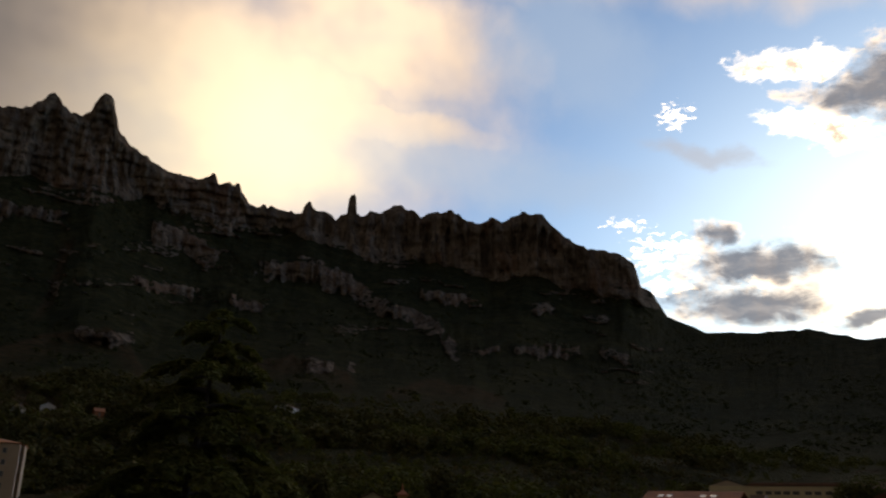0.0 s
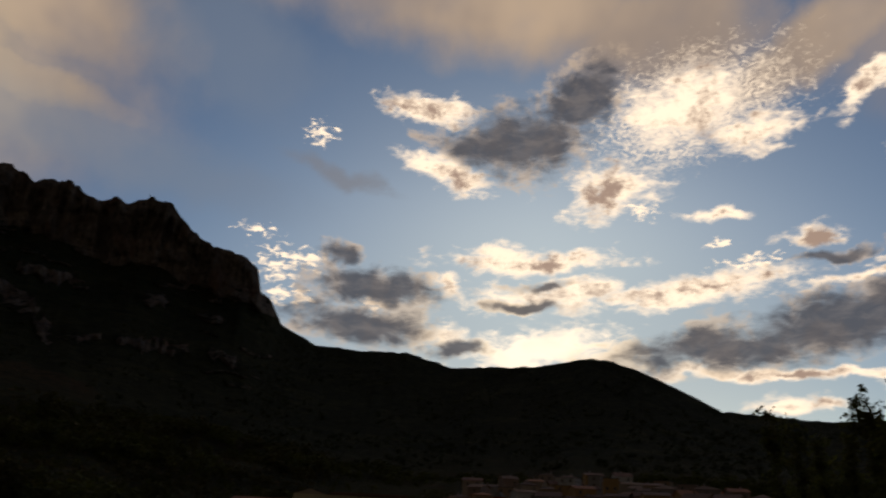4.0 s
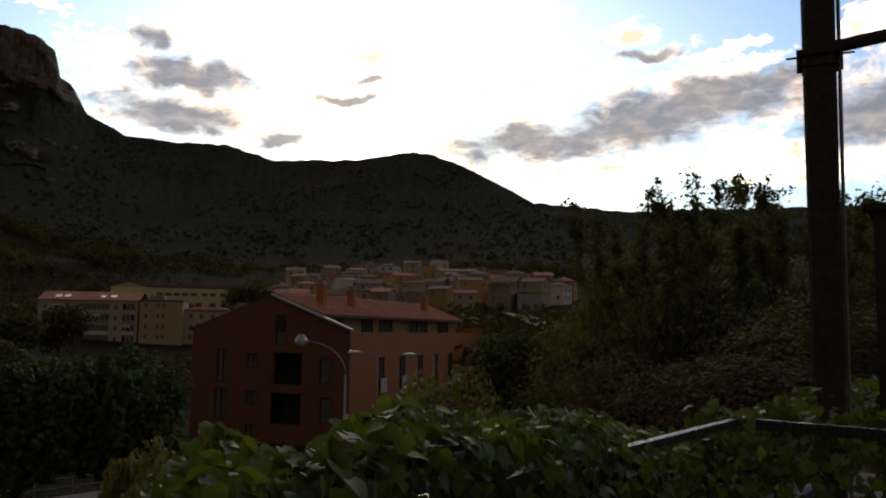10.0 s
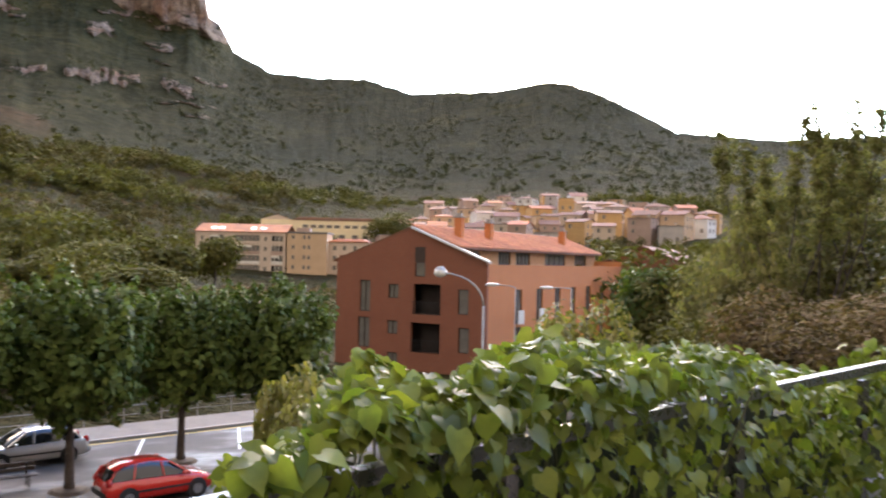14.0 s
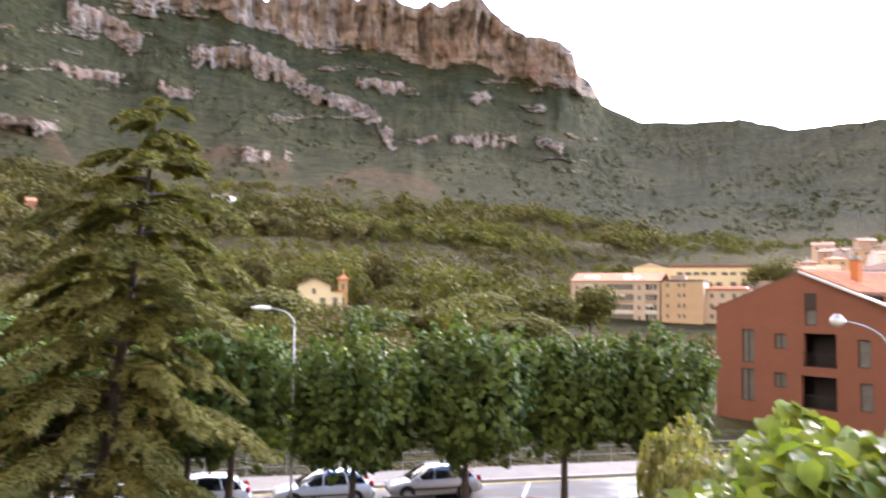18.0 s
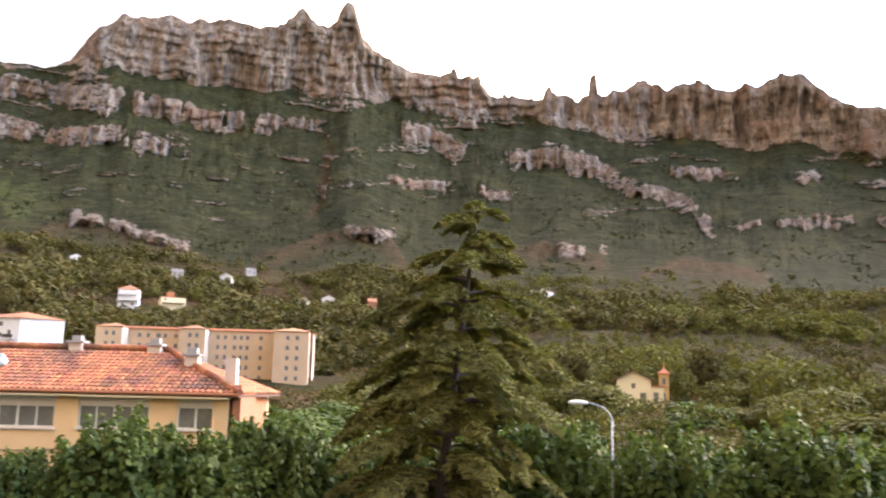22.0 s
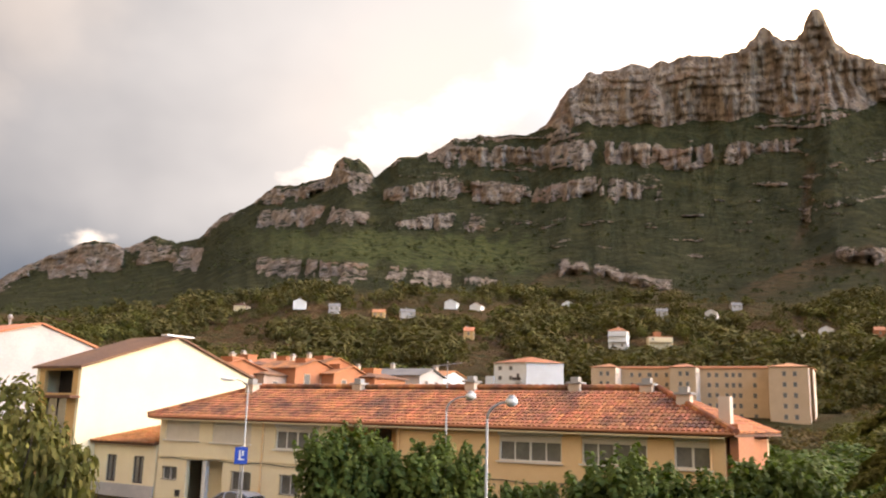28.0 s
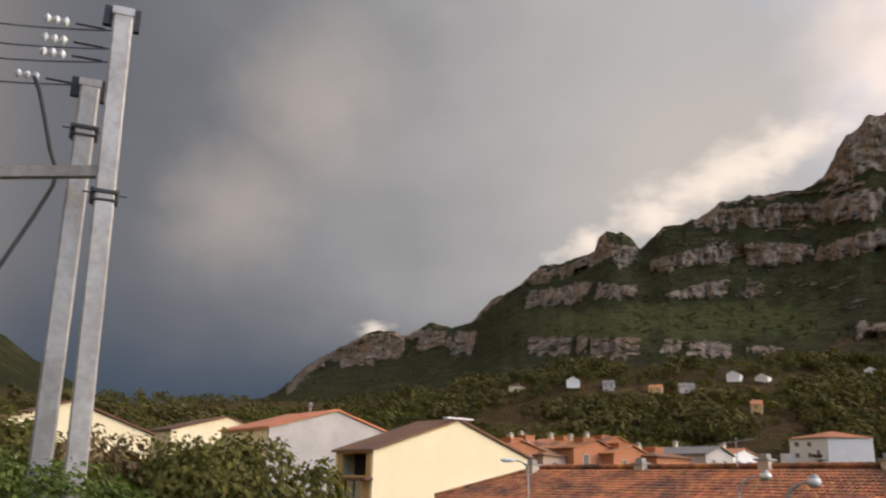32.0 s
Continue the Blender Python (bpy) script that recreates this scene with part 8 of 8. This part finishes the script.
def long_flats():
    a, b = Vector(spot(40.8, 266)), Vector(spot(27.6, 256))
    L, z0, H = (b - a).length, 6.0, 18.9
    root = thing("long_flats", frame_at(a, b - a, z0), "long five-storey tan block of flats with projecting bays and tile roof", "building")
    bays = [(0.0, 0.12), (0.38, 0.50), (0.82, 0.985)]
    depth = 12.0
    part("wall", Geo().box((L / 2, depth / 2 + 2, H / 2), (L, depth, H)), M_BLOCK, root)
    part("roof", Geo().box((L / 2, depth / 2 + 2, H + 0.15), (L + 0.8, depth + 0.8, 0.3)).box((L / 2, depth / 2 + 2, H + 0.6), (L - 2, depth - 3, 0.7), 0, 0.8), M_TILE, root)
    rows = [H - 2.4 - 2.9 * k for k in range(6)]
    for f0, f1 in bays:
        x0, x1 = L * f0, L * f1
        bay = part("bay", Geo().box(((x0 + x1) / 2, -1.5, H / 2), (x1 - x0, 7.0, H)), M_BLOCK, root)
        # thin paler sheet paints the sunlight on the bay's right flank
        part("bay_flank", Geo().box((x1 + 0.03, -1.5, H / 2), (0.06, 7.0, H)), M_BLOCKSIDE, root, "flank of the bay in a paler, sunlit tone")
        v = [(x0 - 0.4, -5.4, H), (x1 + 0.4, -5.4, H), (x1 + 0.4, 6, H), (x0 - 0.4, 6, H), ((x0 + x1) / 2, 2, H + 1.4)]
        part("bay_roof", Geo().add([(x, y, z + 0.2) for x, y, z in v], [(0, 1, 4), (1, 2, 4), (2, 3, 4), (3, 0, 4), (3, 2, 1, 0)]), M_TILE, root)
        m = Matrix.Translation((x0, -5.0, 0))
        w = x1 - x0
        flat_windows(root, m, [(w * 0.35, z, 0.95, 1.25) for z in rows] + [(w * 0.62, z, 0.95, 1.25) for z in rows])
        flat_windows(root, Matrix.Translation((x1 + 0.06, -5.0, 0)) @ Matrix.Rotation(radians(90), 4, "Z"), [(1.6, z, 0.8, 1.1) for z in rows[::2]])
    m = Matrix.Translation((0, 2.0, 0))
    for f in (0.165, 0.205, 0.25, 0.285, 0.335):
        flat_windows(root, m, [(L * f, z, 1.3 if f in (0.25,) else 0.95, 1.25) for z in rows])
    for f in (0.535, 0.57, 0.615, 0.645, 0.675, 0.74):
        flat_windows(root, m, [(L * f, z, 0.95, 1.25) for z in rows])
    for k, z in enumerate(rows[2:5]):
        part("balcony", Geo().box((L * 0.325, 1.55, z - 0.2), (2.6, 0.9, 0.9)), M_BLOCKSIDE, root)
        part("laundry", Geo().box((L * (0.60 + 0.03 * k), 1.88, z - 0.35), (2.4, 0.06, 0.5)), M_FRAME, root, "pale washing on a line")
    # right end in the paler tone too, as the sun strikes it
    part("end_wall", Geo().box((L + 0.04, 5.0, H / 2), (0.08, 10.0, H)), M_BLOCKSIDE, root)
    return root


long_flats()


def white_flats():
    a, b = Vector(spot(47.5, 258)), Vector(spot(43.3, 250))
    d = (b - a)
    L, z0, H = d.length, 11.0, 14.6
    root = thing("white_flats", frame_at(a, d, z0), "white four-storey house with balconies and a red hipped roof", "building")
    front, side = L * 0.52, 12.0
    part("wall", Geo().slab([(0, 0), (L * 0.55, -1.5), (L, 5.0), (L * 0.5, 12)], 0, H), M_CHALK, root)
    v = [(-0.6, -0.5, H), (L * 0.56, -2.2, H), (L + 0.6, 5.0, H), (L * 0.5, 12.8, H), (L * 0.5, 4.5, H + 2.0)]
    part("roof", Geo().add(v, [(0, 1, 4), (1, 2, 4), (2, 3, 4), (3, 0, 4), (3, 2, 1, 0)]), M_TILE, root)
    m = Matrix.Rotation(math.atan2(-1.5, L * 0.55), 4, "Z")
    rows = [H - 2.2 - 2.9 * k for k in range(4)]
    flat_windows(root, m, [(1.6, z, 1.2, 1.1) for z in rows] + [(5.4, z, 1.1, 1.1) for z in rows] + [(8.0, z, 0.9, 1.8) for z in rows[1:]])
    for z in rows[1:]:
        bal = part("balcony", Geo().box((8.6, -2.0, z - 0.35), (2.6, 1.3, 0.16)), M_CHALK, root)
        part("balcony_rail", Geo().box((8.6, -2.6, z + 0.2), (2.6, 0.06, 0.9)), M_DARKFRAME, bal)
    part("annex_wall", Geo().box((-1.0, 2.0, (H - 4) / 2), (2.6, 6.0, H - 4)), M_CHALK, root)
    return root


white_flats()


def villa():
    a, b = Vector(spot(7.5, 140)), Vector(spot(4.2, 140))
    d = b - a
    L, z0 = d.length, 7.2
    root = thing("small_villa", frame_at(a, d, z0), "old cream villa with a gable and a square turret among trees", "house")
    W, H = L * 0.66, 4.3
    facade(root, W, H, [(0.9, 0.6, 0.8, 1.5, "dark"), (3.6, 0.6, 0.9, 1.6, "dark"), (2.3, 2.9, 0.6, 0.8, "dark")], M_WHITE)
    part("gable", Geo().prism([(0, H), (W, H), (W / 2, H + 1.3)], 0, 0.3), M_WHITE, root)
    part("side_wall", Geo().box((0.15, 3.6, H / 2), (0.3, 6.6, H)).box((W - 0.15, 3.6, H / 2), (0.3, 6.6, H)), M_WHITE, root)
    gable_roof(root, W, 7.0, H + 0.02, 1.3, M_TILE_DARK, over=0.5, along=False)
    part("wing", Geo().box((W + (L - W) * 0.35, 2.2, 1.6), ((L - W) * 0.7, 3.6, 3.2)), M_WHITE, root)
    flat_windows(root, Matrix.Translation((W, 0.4, 0)), [(0.4, 0.6, 0.7, 1.7)])
    part("wing_roof", Geo().box((W + (L - W) * 0.35, 2.2, 3.3), ((L - W) * 0.7 + 0.4, 4.0, 0.2)), M_TILE, root)
    part("turret", Geo().box((L - 0.75, 1.4, 2.6), (1.5, 1.6, 5.2)), M_OCHRE, root)
    part("turret_roof", Geo().box((L - 0.75, 1.4, 5.3), (2.0, 2.1, 0.2)).box((L - 0.75, 1.4, 5.75), (1.9, 2.0, 0.7), 0, 0.15).tube([(L - 0.75, 1.4, 6.0), (L - 0.75, 1.4, 7.1)], [0.14, 0.03], 5), M_TILE, root)
    flat_windows(root, Matrix.Translation((L - 1.5, 0.6, 0)), [(0.5, 3.6, 0.5, 1.0), (0.5, 1.0, 0.5, 1.3)])
    return root


villa()


def tan_flats():
    a, b = Vector(spot(-10.8, 262)), Vector(spot(-16.5, 255))
    d = b - a
    L, z0, H = d.length, -0.5, 16.4
    root = thing("tan_flats", frame_at(a, d, z0), "tan four-storey flats with glazed balconies and skylit tile roof", "building")
    cols = [(L * 0.15, 4.2), (L * 0.44, 7.2), (L * 0.84, 3.4)]
    holes = []
    for x, w in cols:
        holes += [(x, H - 3.6 - 2.95 * k, x + w, H - 1.0 - 2.95 * k) for k in range(5)]
    wall(root, L, H, holes, M_BLOCKSIDE)
    # dark sheet stands for the shade deep in the balconies
    part("dark_backing", Geo().box((L / 2, 1.6, H / 2), (L - 0.6, 0.2, H)), M_ROOMSHADE, root)
    for x, w in cols:
        for k in range(5):
            z = H - 3.5 - 2.95 * k
            part("balcony", Geo().box((x + w / 2, 0.8, z - 0.1), (w, 1.5, 0.2)).box((x + w / 2, 0.1, z + 0.45), (w, 0.08, 0.8)), (M_BLOCKSIDE, M_STONEWALL, M_FRAME, M_BLOCKSIDE, M_STONEWALL)[k], root)
            n = int(w / 1.1)
            for q in range(n):
                if (q + k) % 3 or w > 5:
                    part("pane", Geo().box((x + (q + 0.5) * w / n, 0.16, z + 1.65), (w / n - 0.14, 0.05, 1.5)), M_GLASS, root)
                part("mullion", Geo().box((x + (q + 0.02) * w / n, 0.12, z + 1.6), (0.12, 0.1, 1.6)), M_FRAME if w < 5 else M_STONEWALL, root)
            if (k + int(x)) % 3 == 0:
                part("awning", Geo().box((x + w * 0.35, 0.02, z + 2.2), (w * 0.6, 0.12, 0.6)), M_FRAME, root)
    for f in (0.05, 0.36, 0.76):
        flat_windows(root, Matrix(), [(L * f, H - 2.6 - 2.95 * k, 0.8, 1.2) for k in range(5)])
    part("end_wall", Geo().prism([(0, 0), (13, 0), (13, H), (6.5, H + 2.4), (0, H)], 0, 0.3), M_STONEWALL, root, at=Matrix(((0, -1, 0, 0), (1, 0, 0, 0), (0, 0, 1, 0), (0, 0, 0, 1))))
    part("back_wall", Geo().box((L / 2, 13, H / 2), (L, 0.3, H)), M_BLOCK, root)
    gable_roof(root, L, 13.0, H + 0.05, 2.4, M_TILE, over=0.4)
    for x in (L * 0.17, L * 0.26, L * 0.62, L * 0.73):
        g = Geo().box((x, 2.6, H + 1.15), (1.6, 1.9, 0.12))
        g.v = [(q[0], q[1], q[2] + (q[1] - 2.6) * 0.369) for q in g.v]
        part("skylight", g, M_SKYLIGHT, root, "bright skylight")
    # plain stair tower beside it
    t0, t1 = Vector(spot(-16.6, 254)), Vector(spot(-19.2, 252))
    dd = t1 - t0
    tw = thing("plain_flats", frame_at(t0, dd, z0), "plain tan apartment tower with few small windows", "building")
    LT = dd.length
    part("wall", Geo().box((LT / 2, 6, 8.1), (LT, 12, 16.2)), M_BLOCK, tw)
    part("parapet", Geo().box((LT / 2, 6, 16.5), (LT + 0.4, 12.4, 0.5)), M_SLATE, tw)
    part("roof_hut", Geo().box((LT * 0.35, 5, 17.3), (4, 4, 1.4)), M_STONEWALL, tw)
    flat_windows(tw, Matrix(), [(LT * f, 14.6 - 2.95 * k, 0.7, 1.1) for f in (0.12, 0.40, 0.52) for k in range(5)])
    n0, n1 = Vector(spot(-19.3, 256)), Vector(spot(-22.0, 254))
    dn = n1 - n0
    nb = thing("corner_flats", frame_at(n0, dn, z0), "pinkish flats with a flat tiled roof beside the tower", "building")
    LN = dn.length
    part("wall", Geo().box((LN / 2, 6, 7.0), (LN, 12, 14.0)), M_BLOCKSIDE, nb)
    part("roof", Geo().box((LN / 2, 6, 14.15), (LN + 0.8, 12.8, 0.3)).box((LN / 2, 6, 14.7), (LN - 1, 10, 0.8), 0, 0.7), M_TILE, nb)
    flat_windows(nb, Matrix(), [(LN * f, 11.6 - 2.95 * k, 1.0, 1.3) for f in (0.12, 0.36, 0.62, 0.84) for k in range(4)])


tan_flats()


def cream_school():
    a, b = Vector(spot(-14.0, 300)), Vector(spot(-22.6, 296))
    d = b - a
    L, z0, H = d.length, 4.0, 17.6
    root = thing("cream_long_building", frame_at(a, d, z0), "long cream building with strip windows above the flats", "building")
    part("wall", Geo().box((L * 0.55, 6, H / 2), (L * 0.9, 12, H)), M_WHITE, root)
    part("low_wall", Geo().box((L * 0.06, 5, H / 2 - 1.0), (L * 0.24, 11, H - 2.0)), M_WHITE, root)
    part("gable", Geo().prism([(L * 0.10, H), (L * 0.34, H), (L * 0.22, H + 1.8)], 1.0, 9.0), M_BLOCKSIDE, root)
    gable = gable_roof(root, L * 0.24, 8.0, H, 1.8, M_SLATE, over=0.3, along=False)
    gable.matrix_basis = Matrix.Translation((L * 0.10, 1.0, 0.03))
    part("roof", Geo().box((L * 0.68, 6, H + 0.15), (L * 0.66, 12.6, 0.3)).box((L * 0.68, 6, H + 0.7), (L * 0.64, 10, 0.8), 0, 0.9), M_TILE_DARK, root)
    flat_windows(root, Matrix(), [(L * f, H - 2.6, 1.9, 1.0) for f in (0.42, 0.48, 0.54, 0.60, 0.66, 0.74, 0.80, 0.87)] + [(L * f, H - 6.2, 1.9, 1.3) for f in (0.54, 0.62, 0.70, 0.80, 0.88)])
    for k in range(3):
        part("balcony", Geo().box((L * 0.965, -0.6, H - 3.2 - 3 * k), (L * 0.075, 1.4, 0.9)), M_CHALK, root)
    return root


cream_school()


def small_house(x, y, z, turn, w, d, h, rise, wall_mat, roof_mat, label, group="", floors=2, hip=False, rnd=None, terrace=False, deep=4.0):
    """A plain dwelling: walls, roof, windows in rows, often a chimney."""
    rnd = rnd or random.Random(1)
    root = thing("house", pose(x, y, z, 0, 0, turn) @ Matrix.Translation((-w / 2, -d / 2, 0)), label, "house", group)
    part("wall", Geo().box((w / 2, d / 2, h / 2 - deep / 2), (w, d, h + deep)), wall_mat, root)
    if hip:
        hip_roof(root, w, d, h, rise, roof_mat, over=0.4, hip=min(w, d) / 2)
    elif rise <= 0.3:
        part("roof", Geo().box((w / 2, d / 2, h + 0.12), (w + 0.4, d + 0.4, 0.24)), roof_mat, root)
    else:
        gable_roof(root, w, d, h, rise, roof_mat, over=0.35)
        part("gable", Geo().prism([(0, h), (d, h), (d / 2, h + rise)], 0, 0.25), wall_mat, root, at=Matrix(((0, -1, 0, 0.25), (1, 0, 0, 0), (0, 0, 1, 0), (0, 0, 0, 1))))
        part("gable", Geo().prism([(0, h), (d, h), (d / 2, h + rise)], 0, 0.25), wall_mat, root, at=Matrix(((0, -1, 0, w), (1, 0, 0, 0), (0, 0, 1, 0), (0, 0, 0, 1))))
    n = max(1, int(w / 3.3))
    rows = []
    for f in range(floors):
        for i in range(n):
            if rnd.random() < 0.75:
                rows.append((w * (i + 0.5) / n - 0.5, h - 2.1 - 2.8 * f, 1.0, 1.35))
    flat_windows(root, Matrix(), rows)
    flat_windows(root, Matrix(((0, -1, 0, w), (1, 0, 0, 0), (0, 0, 1, 0), (0, 0, 0, 1))), [(d * q, h - 2.1 - 2.8 * f, 1.0, 1.3) for f in range(floors) for q in (0.22, 0.62)])
    if terrace:
        part("balcony", Geo().box((w / 2, -0.9, h - 2.6), (w * 0.9, 1.8, 0.2)).box((w / 2, -1.75, h - 2.1), (w * 0.9, 0.1, 0.9)), wall_mat, root)
    if rnd.random() < 0.55:
        chimney(root, w * rnd.uniform(0.25, 0.75), d * 0.5, h + rise * 0.7, 0.6, 1.1)
    return root


M_TILE_VILLAGE = material("faded_roof_tile", (0.36, 0.20, 0.13), 0.9, (0.22, 0.13, 0.09), 0.3, 0.7, 0.1, 5, island=0.25)


def village():
    rnd = random.Random(8)
    walls = [M_STONEWALL, M_BLOCK, M_CHALK, M_BLOCKSIDE, M_BLOCK, M_OCHRE, M_STONEWALL, M_BLOCKSIDE, M_GREYWALL]
    words = {id(M_STONEWALL): "pinkish", id(M_BLOCK): "tan", id(M_CHALK): "white", id(M_BLOCKSIDE): "pale", id(M_OCHRE): "ochre", id(M_GREYWALL): "grey", id(M_TERRA): "brick-red"}
    rows = [(292, 1.2, -22.5, -42), (310, 1.2, -22.5, -42.5), (328, 1.75, -23, -44), (346, 2.3, -23, -44), (365, 2.85, -23.5, -43.5), (385, 3.35, -24.5, -42), (405, 3.85, -26.5, -39.5), (424, 4.3, -28, -36.5)]
    for r, top, a0, a1 in rows:
        az = a0
        while az > a1:
            w, h = rnd.uniform(5.5, 10), rnd.uniform(5.0, 10.5)
            az -= math.degrees(w / 2 / r) * 1.1
            x, y = spot(az, r + rnd.uniform(-9, 9))
            z = ground(x, y) - 0.8
            wm = rnd.choice(walls)
            rm = rnd.choice([M_TILE_DARK, M_TILE_VILLAGE, M_TILE_VILLAGE, M_TILE])
            flat = rnd.random() < 0.18
            small_house(x, y, z, az + rnd.uniform(-25, 25), w, rnd.uniform(7, 10), h, 0.2 if flat else rnd.uniform(1.0, 1.8), wm, M_SLATE if flat else rm,
                        words[id(wm)] + " village house under a " + ("flat" if flat else "clay-tile") + " roof on the hill", "old village houses", 2 if h > 6.5 else 1, rnd.random() < 0.25, rnd, deep=9.0)
            az -= math.degrees((w / 2 + rnd.choice([0, 0, 1.5, 4])) / r) * 1.1


village()


def hill_houses():
    rnd = random.Random(21)
    kinds = {0: (M_CREAM, M_TILE_DARK, "cream hillside house among pines"), 1: (M_CHALK, M_TILE_DARK, "white hillside house among pines"), 2: (M_GREYWALL, M_SLATE, "grey hillside house among pines"), 3: (M_OCHRE, M_TILE, "ochre hillside house among pines"),
             4: (M_CHALK, M_TILE, "narrow white hillside house with stacked balconies"), 5: (M_CREAM, M_TILE, "cream hillside house with a wide terrace"), 6: (M_TERRA, M_TILE, "bright red hillside house")}
    for az, el, r, wd, k in HILL_HOUSES:
        w = 2 * r * math.tan(radians(wd / 2)) * 0.8
        x, y = spot(az, r)
        h = {4: 8.0, 5: 4.4}.get(k, 2.9)
        z = ground(x, y) + 0.2
        wm, rm, lb = kinds[k]
        root = small_house(x, y, z, az + rnd.uniform(-15, 15) + (78 if k in (0, 1) and w < 12 else 0), w, 8, h, 2.1 if k != 5 else 0.2, wm, rm, lb, "hillside houses", 3 if k == 4 else 1, k in (4, 0), rnd, k in (4, 5), deep=2.0)
        if k == 4:
            for q in range(2):
                part("balcony", Geo().box((w / 2, -0.8, h - 2.6 - 2.8 * q), (w, 1.6, 0.25)).box((w / 2, -1.6, h - 2.2 - 2.8 * q), (w, 0.1, 0.8)), M_CHALK, root)
        if k == 5:
            part("upper_room", Geo().box((w * 0.4, 4.5, h + 1.4), (w * 0.3, 4, 2.8)), M_TERRA, root)


hill_houses()


def terracotta_row():
    rnd = random.Random(4)
    for i, (az, r, te, w, h, wm) in enumerate(((65.2, 118, 3.3, 7, 7, M_TERRA), (63.0, 122, 2.9, 9, 6, M_STONEWALL), (60.6, 124, 3.4, 8, 7, M_TERRA), (58.4, 126, 3.1, 8, 7, M_TERRA), (56.2, 130, 2.9, 10, 6, M_TERRA), (53.6, 140, 3.1, 11, 6, M_GREYWALL), (51.4, 150, 3.0, 8, 5, M_CHALK), (64.2, 134, 3.5, 8, 7, M_TERRA), (59.4, 140, 3.6, 10, 7, M_TERRA), (61.8, 138, 3.5, 6, 7, M_TERRA))):
        x, y = spot(az, r)
        z = 9 + r * math.tan(radians(te)) - h - 1.2
        small_house(x, y, z, 18 + rnd.uniform(-6, 6), w, 8, h, 1.2, wm, (M_TILE, M_TILE_DARK, M_TILE_OLD)[i % 3] if i != 5 else M_SLATE, ("terracotta" if wm is M_TERRA else "plain rendered") + " house with a tiled roof behind the terrace row", "houses behind the row", 2, i % 3 == 1, rnd)
        if wm is M_TERRA:
            c, s = math.cos(radians(18)), math.sin(radians(18))
            root = thing("stair_tower", pose(x + 2.4, y, z + 0.3, 0, 0, 18), "square terracotta stair tower on a roof", "tower")
            part("wall", Geo().box((0, 0, h / 2 + 0.5), (1.9, 1.9, h + 1.2)), M_TERRA, root)
            part("cap", Geo().box((0, 0, h + 1.15), (2.2, 2.2, 0.14)), M_TILE, root)
    for az, r, te in ((72.2, 130, 3.7), (70.8, 128, 3.4), (83.6, 115, 3.9), (99.5, 75, 4.6)):
        x, y = spot(az, r)
        h = 7.0
        z = ground(x, y) - 0.8
        small_house(x, y, z, 20, 9, 8, h, 1.2, M_CHALK if az < 80 else M_CREAM, M_TILE_DARK, "pale house glimpsed behind the gables", "houses behind the row", 2, False, rnd)


terracotta_row()
